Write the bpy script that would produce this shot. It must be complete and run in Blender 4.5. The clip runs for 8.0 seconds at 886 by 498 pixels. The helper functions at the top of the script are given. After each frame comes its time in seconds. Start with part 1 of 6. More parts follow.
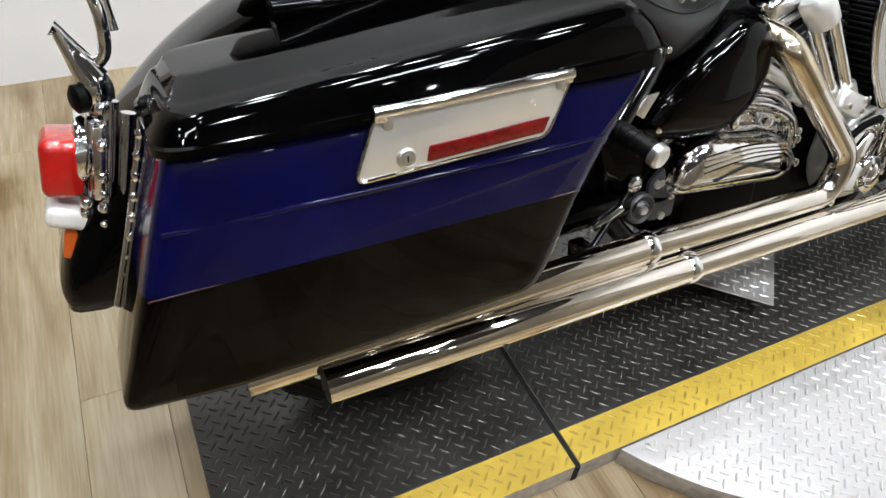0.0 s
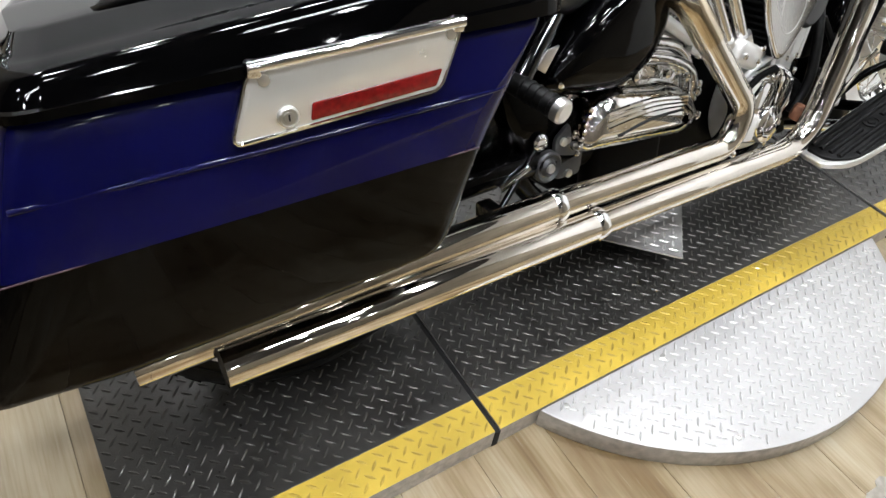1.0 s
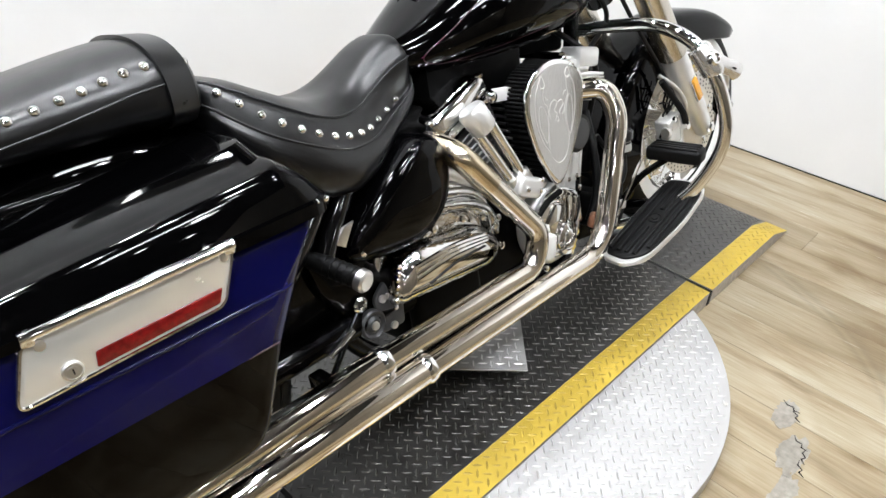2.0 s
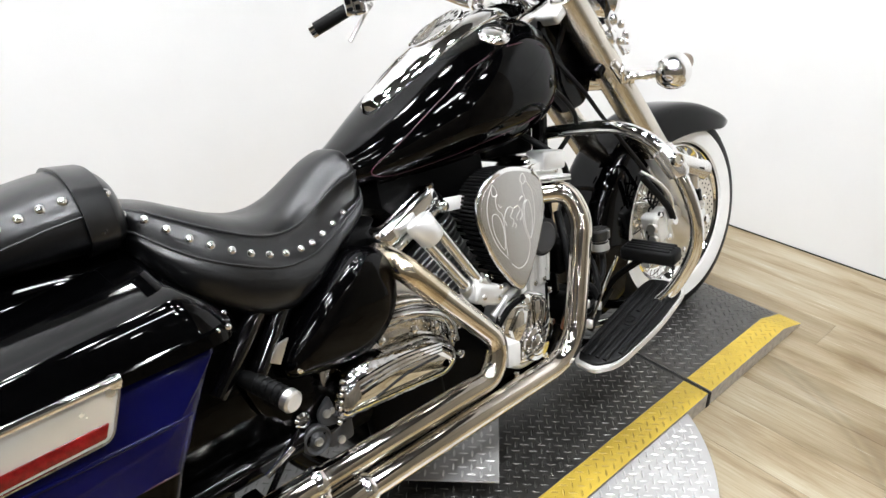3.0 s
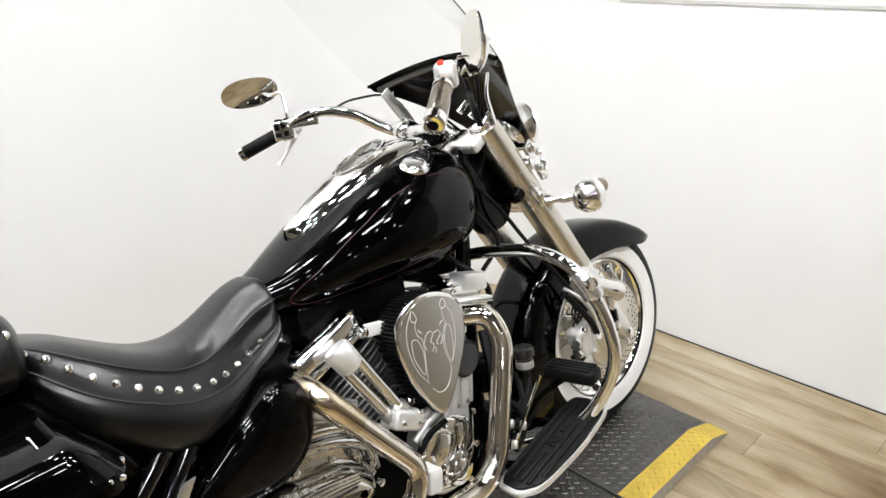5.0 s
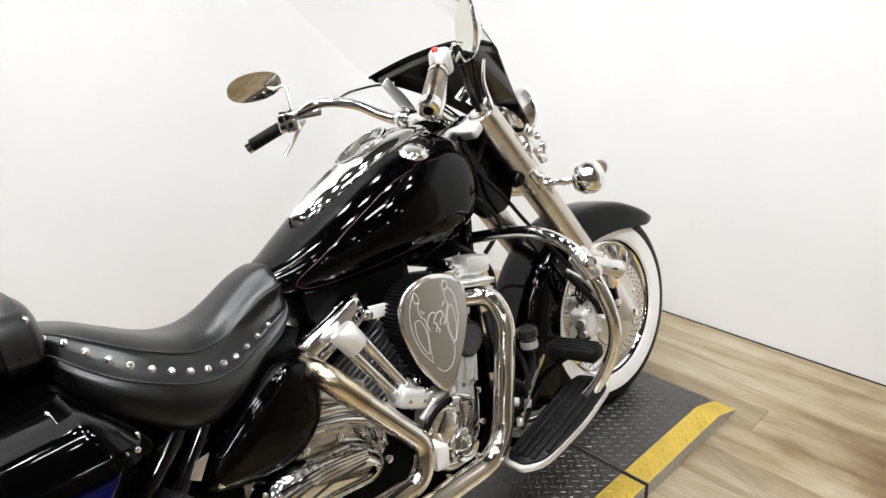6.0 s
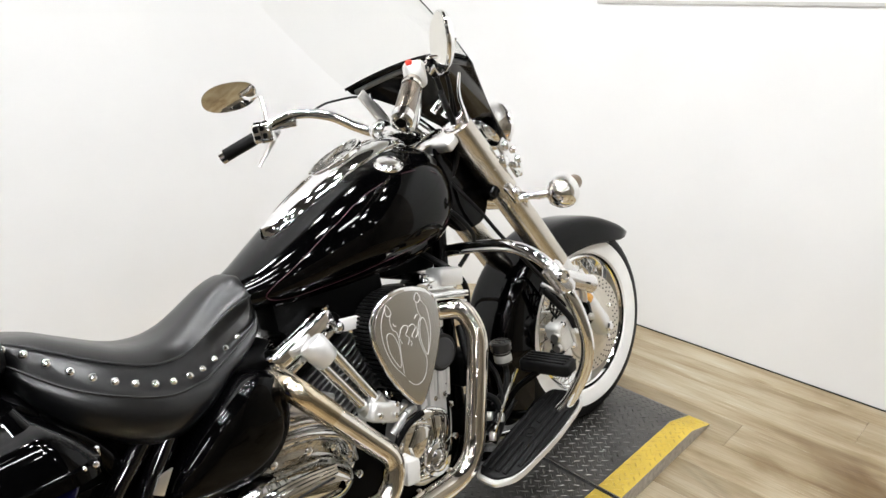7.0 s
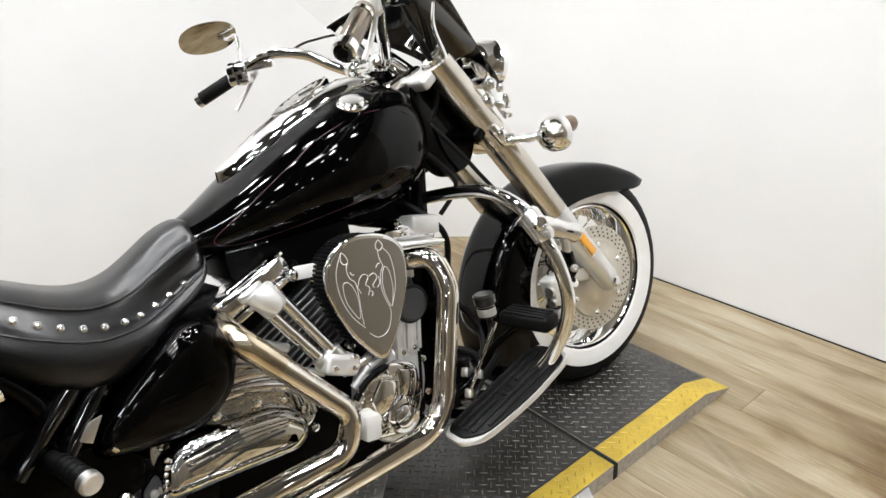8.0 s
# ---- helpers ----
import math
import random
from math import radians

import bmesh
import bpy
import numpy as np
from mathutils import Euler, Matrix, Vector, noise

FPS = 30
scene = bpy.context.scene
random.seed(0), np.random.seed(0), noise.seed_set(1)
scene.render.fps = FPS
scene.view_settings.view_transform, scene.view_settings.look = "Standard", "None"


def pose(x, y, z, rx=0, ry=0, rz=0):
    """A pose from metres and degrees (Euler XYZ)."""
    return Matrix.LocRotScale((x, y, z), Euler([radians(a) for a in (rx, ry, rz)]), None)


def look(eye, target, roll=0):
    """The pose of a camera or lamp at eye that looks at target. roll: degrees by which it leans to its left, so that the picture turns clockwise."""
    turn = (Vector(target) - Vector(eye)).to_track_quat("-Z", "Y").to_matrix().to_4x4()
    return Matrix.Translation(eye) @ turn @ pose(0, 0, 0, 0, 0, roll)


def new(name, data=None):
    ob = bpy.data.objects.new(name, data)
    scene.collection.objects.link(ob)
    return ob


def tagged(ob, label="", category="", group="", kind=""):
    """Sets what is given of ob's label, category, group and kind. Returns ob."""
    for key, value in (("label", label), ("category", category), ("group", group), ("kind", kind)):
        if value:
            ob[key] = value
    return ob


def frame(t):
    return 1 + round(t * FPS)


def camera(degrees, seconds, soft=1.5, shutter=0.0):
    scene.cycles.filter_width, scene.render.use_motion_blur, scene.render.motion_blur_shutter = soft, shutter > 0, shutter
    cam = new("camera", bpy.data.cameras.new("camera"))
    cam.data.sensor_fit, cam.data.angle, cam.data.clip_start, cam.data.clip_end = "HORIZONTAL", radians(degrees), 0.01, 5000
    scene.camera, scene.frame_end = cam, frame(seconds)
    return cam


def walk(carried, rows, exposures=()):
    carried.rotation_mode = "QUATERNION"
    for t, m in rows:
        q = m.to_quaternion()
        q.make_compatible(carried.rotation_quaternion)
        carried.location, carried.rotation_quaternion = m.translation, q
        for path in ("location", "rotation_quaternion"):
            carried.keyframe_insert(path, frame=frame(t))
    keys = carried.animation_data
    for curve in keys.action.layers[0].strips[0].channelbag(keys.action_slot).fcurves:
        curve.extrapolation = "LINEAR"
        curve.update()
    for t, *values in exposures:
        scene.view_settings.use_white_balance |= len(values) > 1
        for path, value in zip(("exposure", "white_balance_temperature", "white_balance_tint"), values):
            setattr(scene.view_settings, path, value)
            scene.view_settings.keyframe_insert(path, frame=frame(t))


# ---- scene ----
cam = camera(64.9, 8.0)
PATH = [
    (0, (-0.575, -0.451, 1.193), (0.132, 0.822, -0.179), 5.5),
    (0.3, (-0.582, -0.461, 1.151), (0.085, 0.739, -0.303), 5.8),
    (0.5, (-0.584, -0.457, 1.13), (0.096, 0.708, -0.346), 7.4),
    (1, (-0.53, -0.448, 1.155), (0.339, 0.679, -0.25), 8.4),
    (1.2, (-0.499, -0.446, 1.163), (0.466, 0.627, -0.222), 7.8),
    (1.5, (-0.458, -0.467, 1.199), (0.602, 0.607, -0.114), 5.7),
    (1.7, (-0.446, -0.481, 1.235), (0.675, 0.574, -0.041), 4.6),
    (2, (-0.428, -0.533, 1.29), (0.762, 0.591, 0.141), 2.3),
    (2.2, (-0.416, -0.551, 1.309), (0.777, 0.609, 0.2), 1.1),
    (3.3, (-0.162, -0.666, 1.36), (0.968, 0.698, 0.431), -1.7),
    (3.5, (-0.138, -0.667, 1.372), (1.026, 0.689, 0.474), -0.7),
    (4, (-0.141, -0.671, 1.4), (1.082, 0.666, 0.554), -2.9),
    (4.5, (-0.162, -0.68, 1.417), (1.15, 0.616, 0.642), -0.2),
    (4.7, (-0.168, -0.678, 1.422), (1.16, 0.618, 0.677), 0.5),
    (5.8, (-0.187, -0.738, 1.413), (1.082, 0.611, 0.659), -1.6),
    (6, (-0.185, -0.744, 1.413), (1.093, 0.596, 0.659), -2.0),
    (6.5, (-0.182, -0.753, 1.403), (1.112, 0.578, 0.657), -1.8),
    (7, (-0.167, -0.755, 1.41), (1.158, 0.559, 0.689), -0.9),
    (7.2, (-0.141, -0.748, 1.416), (1.180, 0.568, 0.693), -1.4),
    (7.5, (-0.085, -0.762, 1.375), (1.206, 0.571, 0.63), -3.8),
    (7.7, (-0.009, -0.789, 1.348), (1.237, 0.557, 0.551), -4.8),
    (8, (0.052, -0.841, 1.338), (1.2, 0.574, 0.515), -3.0),
]
walk(cam, [(t, look(eye, target, roll)) for t, eye, target, roll in PATH], exposures=((0.0, 0.0, 6300, 10), (1.0, 0.06, 6280, 10), (2.0, 0.16, 6280, 10), (3.5, 0.14, 6400, 10), (4.5, 0.04, 6500, 10), (6.0, 0.0, 6500, 10), (8.0, 0.0, 6500, 10)))

# ---------------------------------------------------------------- light
world = bpy.data.worlds.new("room_air")
world.use_nodes = True
world.node_tree.nodes["Background"].inputs[0].default_value = (0.9, 0.95, 1.0, 1)
world.node_tree.nodes["Background"].inputs[1].default_value = 0.008
scene.world = world


# ---------------------------------------------------------------- materials
def ramp(nodes, links, fac, stops):
    node = nodes.new("ShaderNodeValToRGB")
    els = node.color_ramp.elements
    while len(els) < len(stops):
        els.new(0.5)
    for e, (p, c) in zip(els, stops):
        e.position, e.color = p, (*c, 1)
    links.new(fac, node.inputs[0])
    return node.outputs[0]


def noise_node(nodes, links, scale, detail=4.0, coord="Object", stretch=(1, 1, 1)):
    tc = nodes.new("ShaderNodeTexCoord")
    mp = nodes.new("ShaderNodeMapping")
    mp.inputs["Scale"].default_value = stretch
    links.new(tc.outputs[coord], mp.inputs[0])
    n = nodes.new("ShaderNodeTexNoise")
    n.inputs["Scale"].default_value, n.inputs["Detail"].default_value = scale, detail
    links.new(mp.outputs[0], n.inputs[0])
    return n.outputs[0]


def surface(name, color, rough=0.4, metal=0.0, coat=0.0, vary=0.1, scale=12.0, rvary=0.1, bump=0.0, bscale=200.0,
            stretch=(1, 1, 1), spec=0.5, trans=0.0, ior=1.45, emit=None, strength=0.0):
    m = bpy.data.materials.new(name)
    m.use_nodes = True
    nodes, links = m.node_tree.nodes, m.node_tree.links
    b = nodes["Principled BSDF"]
    b.inputs["Metallic"].default_value = metal
    b.inputs["Coat Weight"].default_value = coat
    b.inputs["Coat Roughness"].default_value = 0.03
    b.inputs["Specular IOR Level"].default_value = spec
    b.inputs["Transmission Weight"].default_value = trans
    b.inputs["IOR"].default_value = ior
    fac = noise_node(nodes, links, scale, 5.0, stretch=stretch)
    lo = tuple(max(0.0, c * (1 - vary)) for c in color)
    hi = tuple(min(1.0, c * (1 + vary)) for c in color)
    links.new(ramp(nodes, links, fac, [(0.3, lo), (0.7, hi)]), b.inputs["Base Color"])
    fine = noise_node(nodes, links, scale * 4, 3.0, stretch=stretch)
    mr = nodes.new("ShaderNodeMapRange")
    mr.inputs["To Min"].default_value = max(0.0, rough * (1 - rvary))
    mr.inputs["To Max"].default_value = min(1.0, rough * (1 + rvary))
    links.new(fine, mr.inputs[0])
    links.new(mr.outputs[0], b.inputs["Roughness"])
    if bump:
        bp = nodes.new("ShaderNodeBump")
        bp.inputs["Strength"].default_value = bump
        bp.inputs["Distance"].default_value = 0.002
        links.new(noise_node(nodes, links, bscale, 4.0, stretch=stretch), bp.inputs["Height"])
        links.new(bp.outputs[0], b.inputs["Normal"])
    if emit:
        b.inputs["Emission Color"].default_value = (*emit, 1)
        b.inputs["Emission Strength"].default_value = strength
    return m


CHROME = surface("chrome", (0.91, 0.908, 0.90), 0.028, 1.0, vary=0.03, rvary=0.5, scale=30)
CHROME_WAVY = surface("wrinkled_chrome", (0.84, 0.835, 0.825), 0.04, 1.0, vary=0.03, rvary=0.5, scale=30, bump=1.0, bscale=38)
CHROME_PIPE = surface("exhaust_chrome", (0.86, 0.81, 0.735), 0.04, 1.0, vary=0.05, rvary=0.6, scale=18, bump=0.03, bscale=16)
CHROME_BLUED = surface("heated_chrome", (0.76, 0.66, 0.50), 0.16, 1.0, vary=0.16, rvary=0.4, scale=14)
CHROME_FORK = surface("hazy_fork_chrome", (0.66, 0.62, 0.55), 0.24, 1.0, vary=0.06, rvary=0.3, scale=10)
SATIN = surface("satin_aluminium", (0.74, 0.73, 0.70), 0.36, 1.0, vary=0.05, rvary=0.2, scale=20)
CAST = surface("cast_aluminium", (0.80, 0.795, 0.775), 0.38, 0.7, vary=0.08, bump=0.15, bscale=300)
BRUSHED = surface("brushed_face", (0.60, 0.595, 0.58), 0.17, 1.0, vary=0.08, scale=40, stretch=(30, 1, 1))
ENGRAVE = surface("engraved_line", (0.70, 0.69, 0.67), 0.42, 0.4, vary=0.04)
ROTOR = surface("brake_rotor_steel", (0.66, 0.62, 0.54), 0.42, 0.7, vary=0.06, scale=40)
BLACK = surface("black_gloss_paint", (0.0005, 0.0005, 0.0006), 0.05, coat=0.37, vary=0.25, scale=8, spec=0.02)
BLUE = surface("deep_blue_paint", (0.0013, 0.0017, 0.032), 0.16, coat=0.45, vary=0.16, scale=9, spec=0.08)
PINSTRIPE = surface("maroon_pinstripe", (0.030, 0.003, 0.010), 0.35, coat=0.1, vary=0.1)
STRUTBLACK = surface("lacquer_black", (0.0008, 0.0008, 0.0009), 0.06, coat=0.7, vary=0.2, spec=0.3)
FRAMEBLACK = surface("frame_black", (0.0008, 0.0008, 0.0008), 0.16, coat=0.18, vary=0.2, spec=0.06)
DARK = surface("engine_black", (0.0014, 0.0014, 0.0014), 0.5, vary=0.3, bump=0.15, bscale=250, spec=0.07)
FINS = surface("fin_grey", (0.26, 0.257, 0.25), 0.34, 0.85, vary=0.2)
RUBBER = surface("black_rubber", (0.0035, 0.0035, 0.0035), 0.5, vary=0.25, bump=0.12, bscale=350, spec=0.18)
WHITEWALL = surface("whitewall_rubber", (0.87, 0.865, 0.845), 0.55, vary=0.03, scale=18)
LEATHER = surface("black_leather", (0.0024, 0.0024, 0.0027), 0.295, vary=0.25, rvary=0.15, scale=9, bump=0.03, bscale=260, spec=0.52)
STITCH = surface("seat_piping", (0.010, 0.010, 0.010), 0.5, vary=0.2)
RED_LENS = surface("red_lens", (0.42, 0.010, 0.007), 0.12, coat=1.0, vary=0.15, scale=40)
REFLECTOR = surface("red_reflector", (0.13, 0.004, 0.004), 0.2, coat=0.6, vary=0.3, scale=120)
AMBER = surface("amber_lens", (0.80, 0.37, 0.035), 0.2, coat=0.6, vary=0.1)
CLEARLENS = surface("white_lens", (0.75, 0.74, 0.70), 0.2, coat=0.6, vary=0.05)
BROWN = surface("rusty_fitting", (0.20, 0.09, 0.05), 0.6, 0.3, vary=0.4, scale=60)
MIRRORGLASS = surface("mirror_glass", (0.88, 0.85, 0.79), 0.02, 1.0, vary=0.01)
REDSWITCH = surface("red_switch", (0.7, 0.05, 0.03), 0.4, vary=0.05)
PLATE_BLACK = surface("black_tread_steel", (0.036, 0.0345, 0.032), 0.32, 0.15, vary=0.35, rvary=0.35, scale=14, bump=0.2, bscale=260, spec=0.95)
TREAD_BLACK = surface("worn_tread_black", (0.075, 0.073, 0.068), 0.38, 0.75, vary=0.5, rvary=0.3, scale=30)
PLATE_YELLOW = surface("yellow_safety_paint", (0.53, 0.375, 0.045), 0.5, coat=0.1, vary=0.14, rvary=0.3, scale=11, bump=0.15, bscale=200)
TREAD_YELLOW = surface("scuffed_yellow_tread", (0.44, 0.31, 0.045), 0.45, coat=0.1, vary=0.3, scale=30)
PLATE_STEEL = surface("bright_tread_plate", (0.48, 0.472, 0.462), 0.45, 0.3, vary=0.08, rvary=0.3, scale=9, bump=0.12, bscale=200)
TREAD_STEEL = surface("bright_tread", (0.78, 0.77, 0.755), 0.30, 0.6, vary=0.06, scale=30)
EDGE_STEEL = surface("plate_edge", (0.46, 0.44, 0.41), 0.45, 0.4, vary=0.25, rvary=0.3, scale=60, bump=0.4, bscale=160)
WALLWHITE = surface("white_wall_paint", (0.82, 0.82, 0.81), 0.6, vary=0.02, scale=2.5, bump=0.04, bscale=60)
TRIMGREY = surface("grey_joint", (0.55, 0.54, 0.52), 0.6, vary=0.05)
CEILING = surface("ceiling_paint", (0.035, 0.034, 0.033), 0.8, vary=0.15, scale=3)
DIMWALL = surface("tan_hall_wall", (0.36, 0.325, 0.265), 0.7, vary=0.2, scale=1.5)
GAPWOOD = surface("joint_brown", (0.11, 0.082, 0.050), 0.7, vary=0.3)
GAPBLACK = surface("gap_dark", (0.003, 0.003, 0.003), 0.8, vary=0.2)
LAMPGLOW = surface("lamp_diffuser", (0.9, 0.9, 0.9), 0.5, emit=(0.95, 0.965, 0.99), strength=350.0)
TUBEGLOW = surface("tube_glow", (0.9, 0.9, 0.9), 0.5, emit=(0.95, 0.965, 0.99), strength=225.0)
BULBGLOW = surface("bulb_glow", (0.9, 0.9, 0.9), 0.5, emit=(0.97, 0.965, 0.95), strength=95.0)
SCUFF = surface("grey_scuff", (0.265, 0.24, 0.20), 0.5, vary=0.25, scale=60)


def wood_planks():
    m = bpy.data.materials.new("oak_planks")
    m.use_nodes = True
    nodes, links = m.node_tree.nodes, m.node_tree.links
    b = nodes["Principled BSDF"]
    info = nodes.new("ShaderNodeObjectInfo")
    tc = nodes.new("ShaderNodeTexCoord")
    add = nodes.new("ShaderNodeVectorMath")
    scl = nodes.new("ShaderNodeVectorMath")
    scl.operation = "SCALE"
    comb = nodes.new("ShaderNodeCombineXYZ")
    links.new(info.outputs["Random"], comb.inputs[0])
    links.new(info.outputs["Random"], comb.inputs[1])
    links.new(comb.outputs[0], scl.inputs[0])
    scl.inputs["Scale"].default_value = 37.0
    links.new(tc.outputs["Object"], add.inputs[0])
    links.new(scl.outputs[0], add.inputs[1])
    mp = nodes.new("ShaderNodeMapping")
    mp.inputs["Scale"].default_value = (6.0, 0.9, 1)
    links.new(add.outputs[0], mp.inputs[0])
    n1 = nodes.new("ShaderNodeTexNoise")
    n1.inputs["Scale"].default_value, n1.inputs["Detail"].default_value, n1.inputs["Distortion"].default_value = 1.6, 6, 1.2
    links.new(mp.outputs[0], n1.inputs[0])
    mp2 = nodes.new("ShaderNodeMapping")
    mp2.inputs["Scale"].default_value = (60.0, 2.5, 1)
    links.new(add.outputs[0], mp2.inputs[0])
    n2 = nodes.new("ShaderNodeTexNoise")
    n2.inputs["Scale"].default_value, n2.inputs["Detail"].default_value = 3.0, 4
    links.new(mp2.outputs[0], n2.inputs[0])
    base = ramp(nodes, links, n1.outputs[0], [(0.20, (0.150, 0.106, 0.056)), (0.38, (0.295, 0.235, 0.148)), (0.56, (0.375, 0.320, 0.222)), (0.78, (0.450, 0.405, 0.312))])
    fine = ramp(nodes, links, n2.outputs[0], [(0.28, (0.82, 0.78, 0.71)), (0.60, (1.0, 1.0, 1.0))])
    tone = ramp(nodes, links, info.outputs["Random"], [(0.0, (0.80, 0.775, 0.735)), (1.0, (1.02, 1.005, 0.985))])
    mul = nodes.new("ShaderNodeMix")
    mul.data_type, mul.blend_type = "RGBA", "MULTIPLY"
    mul.inputs[0].default_value = 1.0
    links.new(base, mul.inputs[6])
    links.new(fine, mul.inputs[7])
    mul2 = nodes.new("ShaderNodeMix")
    mul2.data_type, mul2.blend_type = "RGBA", "MULTIPLY"
    mul2.inputs[0].default_value = 1.0
    links.new(mul.outputs[2], mul2.inputs[6])
    links.new(tone, mul2.inputs[7])
    geo = nodes.new("ShaderNodeNewGeometry")
    mp3 = nodes.new("ShaderNodeMapping")
    mp3.inputs["Scale"].default_value = (2.6, 1.1, 1)
    links.new(geo.outputs["Position"], mp3.inputs[0])
    n3 = nodes.new("ShaderNodeTexNoise")
    n3.inputs["Scale"].default_value, n3.inputs["Detail"].default_value, n3.inputs["Distortion"].default_value = 1.0, 7, 0.8
    links.new(mp3.outputs[0], n3.inputs[0])
    dirt = ramp(nodes, links, n3.outputs[0], [(0.34, (0.50, 0.40, 0.27)), (0.48, (0.88, 0.83, 0.75)), (0.62, (1.08, 1.08, 1.08))])
    mul3 = nodes.new("ShaderNodeMix")
    mul3.data_type, mul3.blend_type = "RGBA", "MULTIPLY"
    mul3.inputs[0].default_value = 1.0
    links.new(mul2.outputs[2], mul3.inputs[6])
    links.new(dirt, mul3.inputs[7])
    vo = nodes.new("ShaderNodeTexVoronoi")
    vo.inputs["Scale"].default_value = 1.0
    mp4 = nodes.new("ShaderNodeMapping")
    mp4.inputs["Scale"].default_value = (6.5, 3.2, 1)
    warp = nodes.new("ShaderNodeVectorMath")
    links.new(add.outputs[0], mp4.inputs[0])
    links.new(mp4.outputs[0], warp.inputs[0])
    soft = nodes.new("ShaderNodeVectorMath")
    soft.operation = "SCALE"
    soft.inputs["Scale"].default_value = 0.16
    links.new(n2.outputs[1], soft.inputs[0])
    links.new(soft.outputs[0], warp.inputs[1])
    links.new(warp.outputs[0], vo.inputs[0])
    knots = ramp(nodes, links, vo.outputs[0], [(0.02, (0.42, 0.34, 0.25)), (0.09, (0.80, 0.75, 0.68)), (0.20, (1.0, 1.0, 1.0))])
    mul4 = nodes.new("ShaderNodeMix")
    mul4.data_type, mul4.blend_type = "RGBA", "MULTIPLY"
    mul4.inputs[0].default_value = 1.0
    links.new(mul3.outputs[2], mul4.inputs[6])
    links.new(knots, mul4.inputs[7])
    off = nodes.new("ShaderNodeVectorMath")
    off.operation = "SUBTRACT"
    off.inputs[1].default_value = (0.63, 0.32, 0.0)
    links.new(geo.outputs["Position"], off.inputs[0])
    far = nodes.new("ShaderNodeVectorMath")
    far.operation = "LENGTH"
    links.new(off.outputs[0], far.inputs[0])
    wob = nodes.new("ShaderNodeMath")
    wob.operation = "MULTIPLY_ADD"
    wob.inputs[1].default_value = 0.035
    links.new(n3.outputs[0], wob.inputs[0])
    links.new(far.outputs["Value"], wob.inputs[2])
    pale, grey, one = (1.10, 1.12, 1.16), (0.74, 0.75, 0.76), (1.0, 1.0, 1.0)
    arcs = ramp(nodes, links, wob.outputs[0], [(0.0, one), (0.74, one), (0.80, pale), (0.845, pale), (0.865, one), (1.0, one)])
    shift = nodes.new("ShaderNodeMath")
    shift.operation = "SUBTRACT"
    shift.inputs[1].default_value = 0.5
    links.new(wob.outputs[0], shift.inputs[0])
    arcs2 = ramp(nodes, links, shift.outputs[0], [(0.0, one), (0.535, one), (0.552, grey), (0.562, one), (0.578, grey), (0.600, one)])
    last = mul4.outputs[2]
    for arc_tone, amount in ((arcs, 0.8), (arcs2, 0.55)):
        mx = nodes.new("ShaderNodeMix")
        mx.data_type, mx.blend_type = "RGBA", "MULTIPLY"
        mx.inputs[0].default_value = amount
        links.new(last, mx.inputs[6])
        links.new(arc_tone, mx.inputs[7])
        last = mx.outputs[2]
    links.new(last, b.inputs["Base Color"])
    mr = nodes.new("ShaderNodeMapRange")
    mr.inputs["To Min"].default_value, mr.inputs["To Max"].default_value = 0.17, 0.32
    links.new(n2.outputs[0], mr.inputs[0])
    links.new(mr.outputs[0], b.inputs["Roughness"])
    bp = nodes.new("ShaderNodeBump")
    bp.inputs["Strength"].default_value, bp.inputs["Distance"].default_value = 0.08, 0.002
    links.new(n2.outputs[0], bp.inputs["Height"])
    links.new(bp.outputs[0], b.inputs["Normal"])
    return m


OAK = wood_planks()


def clear_sheet(name, tint, rough=0.0):
    m = bpy.data.materials.new(name)
    m.use_nodes = True
    b = m.node_tree.nodes["Principled BSDF"]
    b.inputs["Base Color"].default_value = (*tint, 1)
    b.inputs["Roughness"].default_value = rough
    b.inputs["Transmission Weight"].default_value = 1.0
    b.inputs["IOR"].default_value = 1.08
    return m


SHIELD = clear_sheet("clear_acrylic", (0.97, 0.97, 0.96))


# ---------------------------------------------------------------- mesh helpers
def V(*a):
    return Vector(a)


def finish(bm, name, angle=38):
    bmesh.ops.recalc_face_normals(bm, faces=bm.faces)
    me = bpy.data.meshes.new(name)
    bm.to_mesh(me)
    bm.free()
    me.polygons.foreach_set("use_smooth", [True] * len(me.polygons))
    me.set_sharp_from_angle(angle=radians(angle))
    return me


def part(name, bm, material, parent=None, label="", angle=38):
    me = finish(bm, name, angle) if isinstance(bm, bmesh.types.BMesh) else bm
    for mt in (material if isinstance(material, (list, tuple)) else [material]):
        me.materials.append(mt)
    ob = new(name, me)
    if parent is not None:
        ob.parent = parent
    if label:
        tagged(ob, label=label)
    return ob


def curve(pts, n=8, closed=False):
    """Catmull-Rom through the points."""
    p = [Vector(q) for q in pts]
    out, m = [], len(p)
    for i in range(m if closed else m - 1):
        if closed:
            a, b, c, d = p[i - 1], p[i], p[(i + 1) % m], p[(i + 2) % m]
        else:
            a, b, c, d = p[max(i - 1, 0)], p[i], p[i + 1], p[min(i + 2, m - 1)]
        for k in range(n):
            t = k / n
            out.append(0.5 * (2 * b + (c - a) * t + (2 * a - 5 * b + 4 * c - d) * t * t + (3 * b - a - 3 * c + d) * t ** 3))
    if not closed:
        out.append(p[-1])
    return out


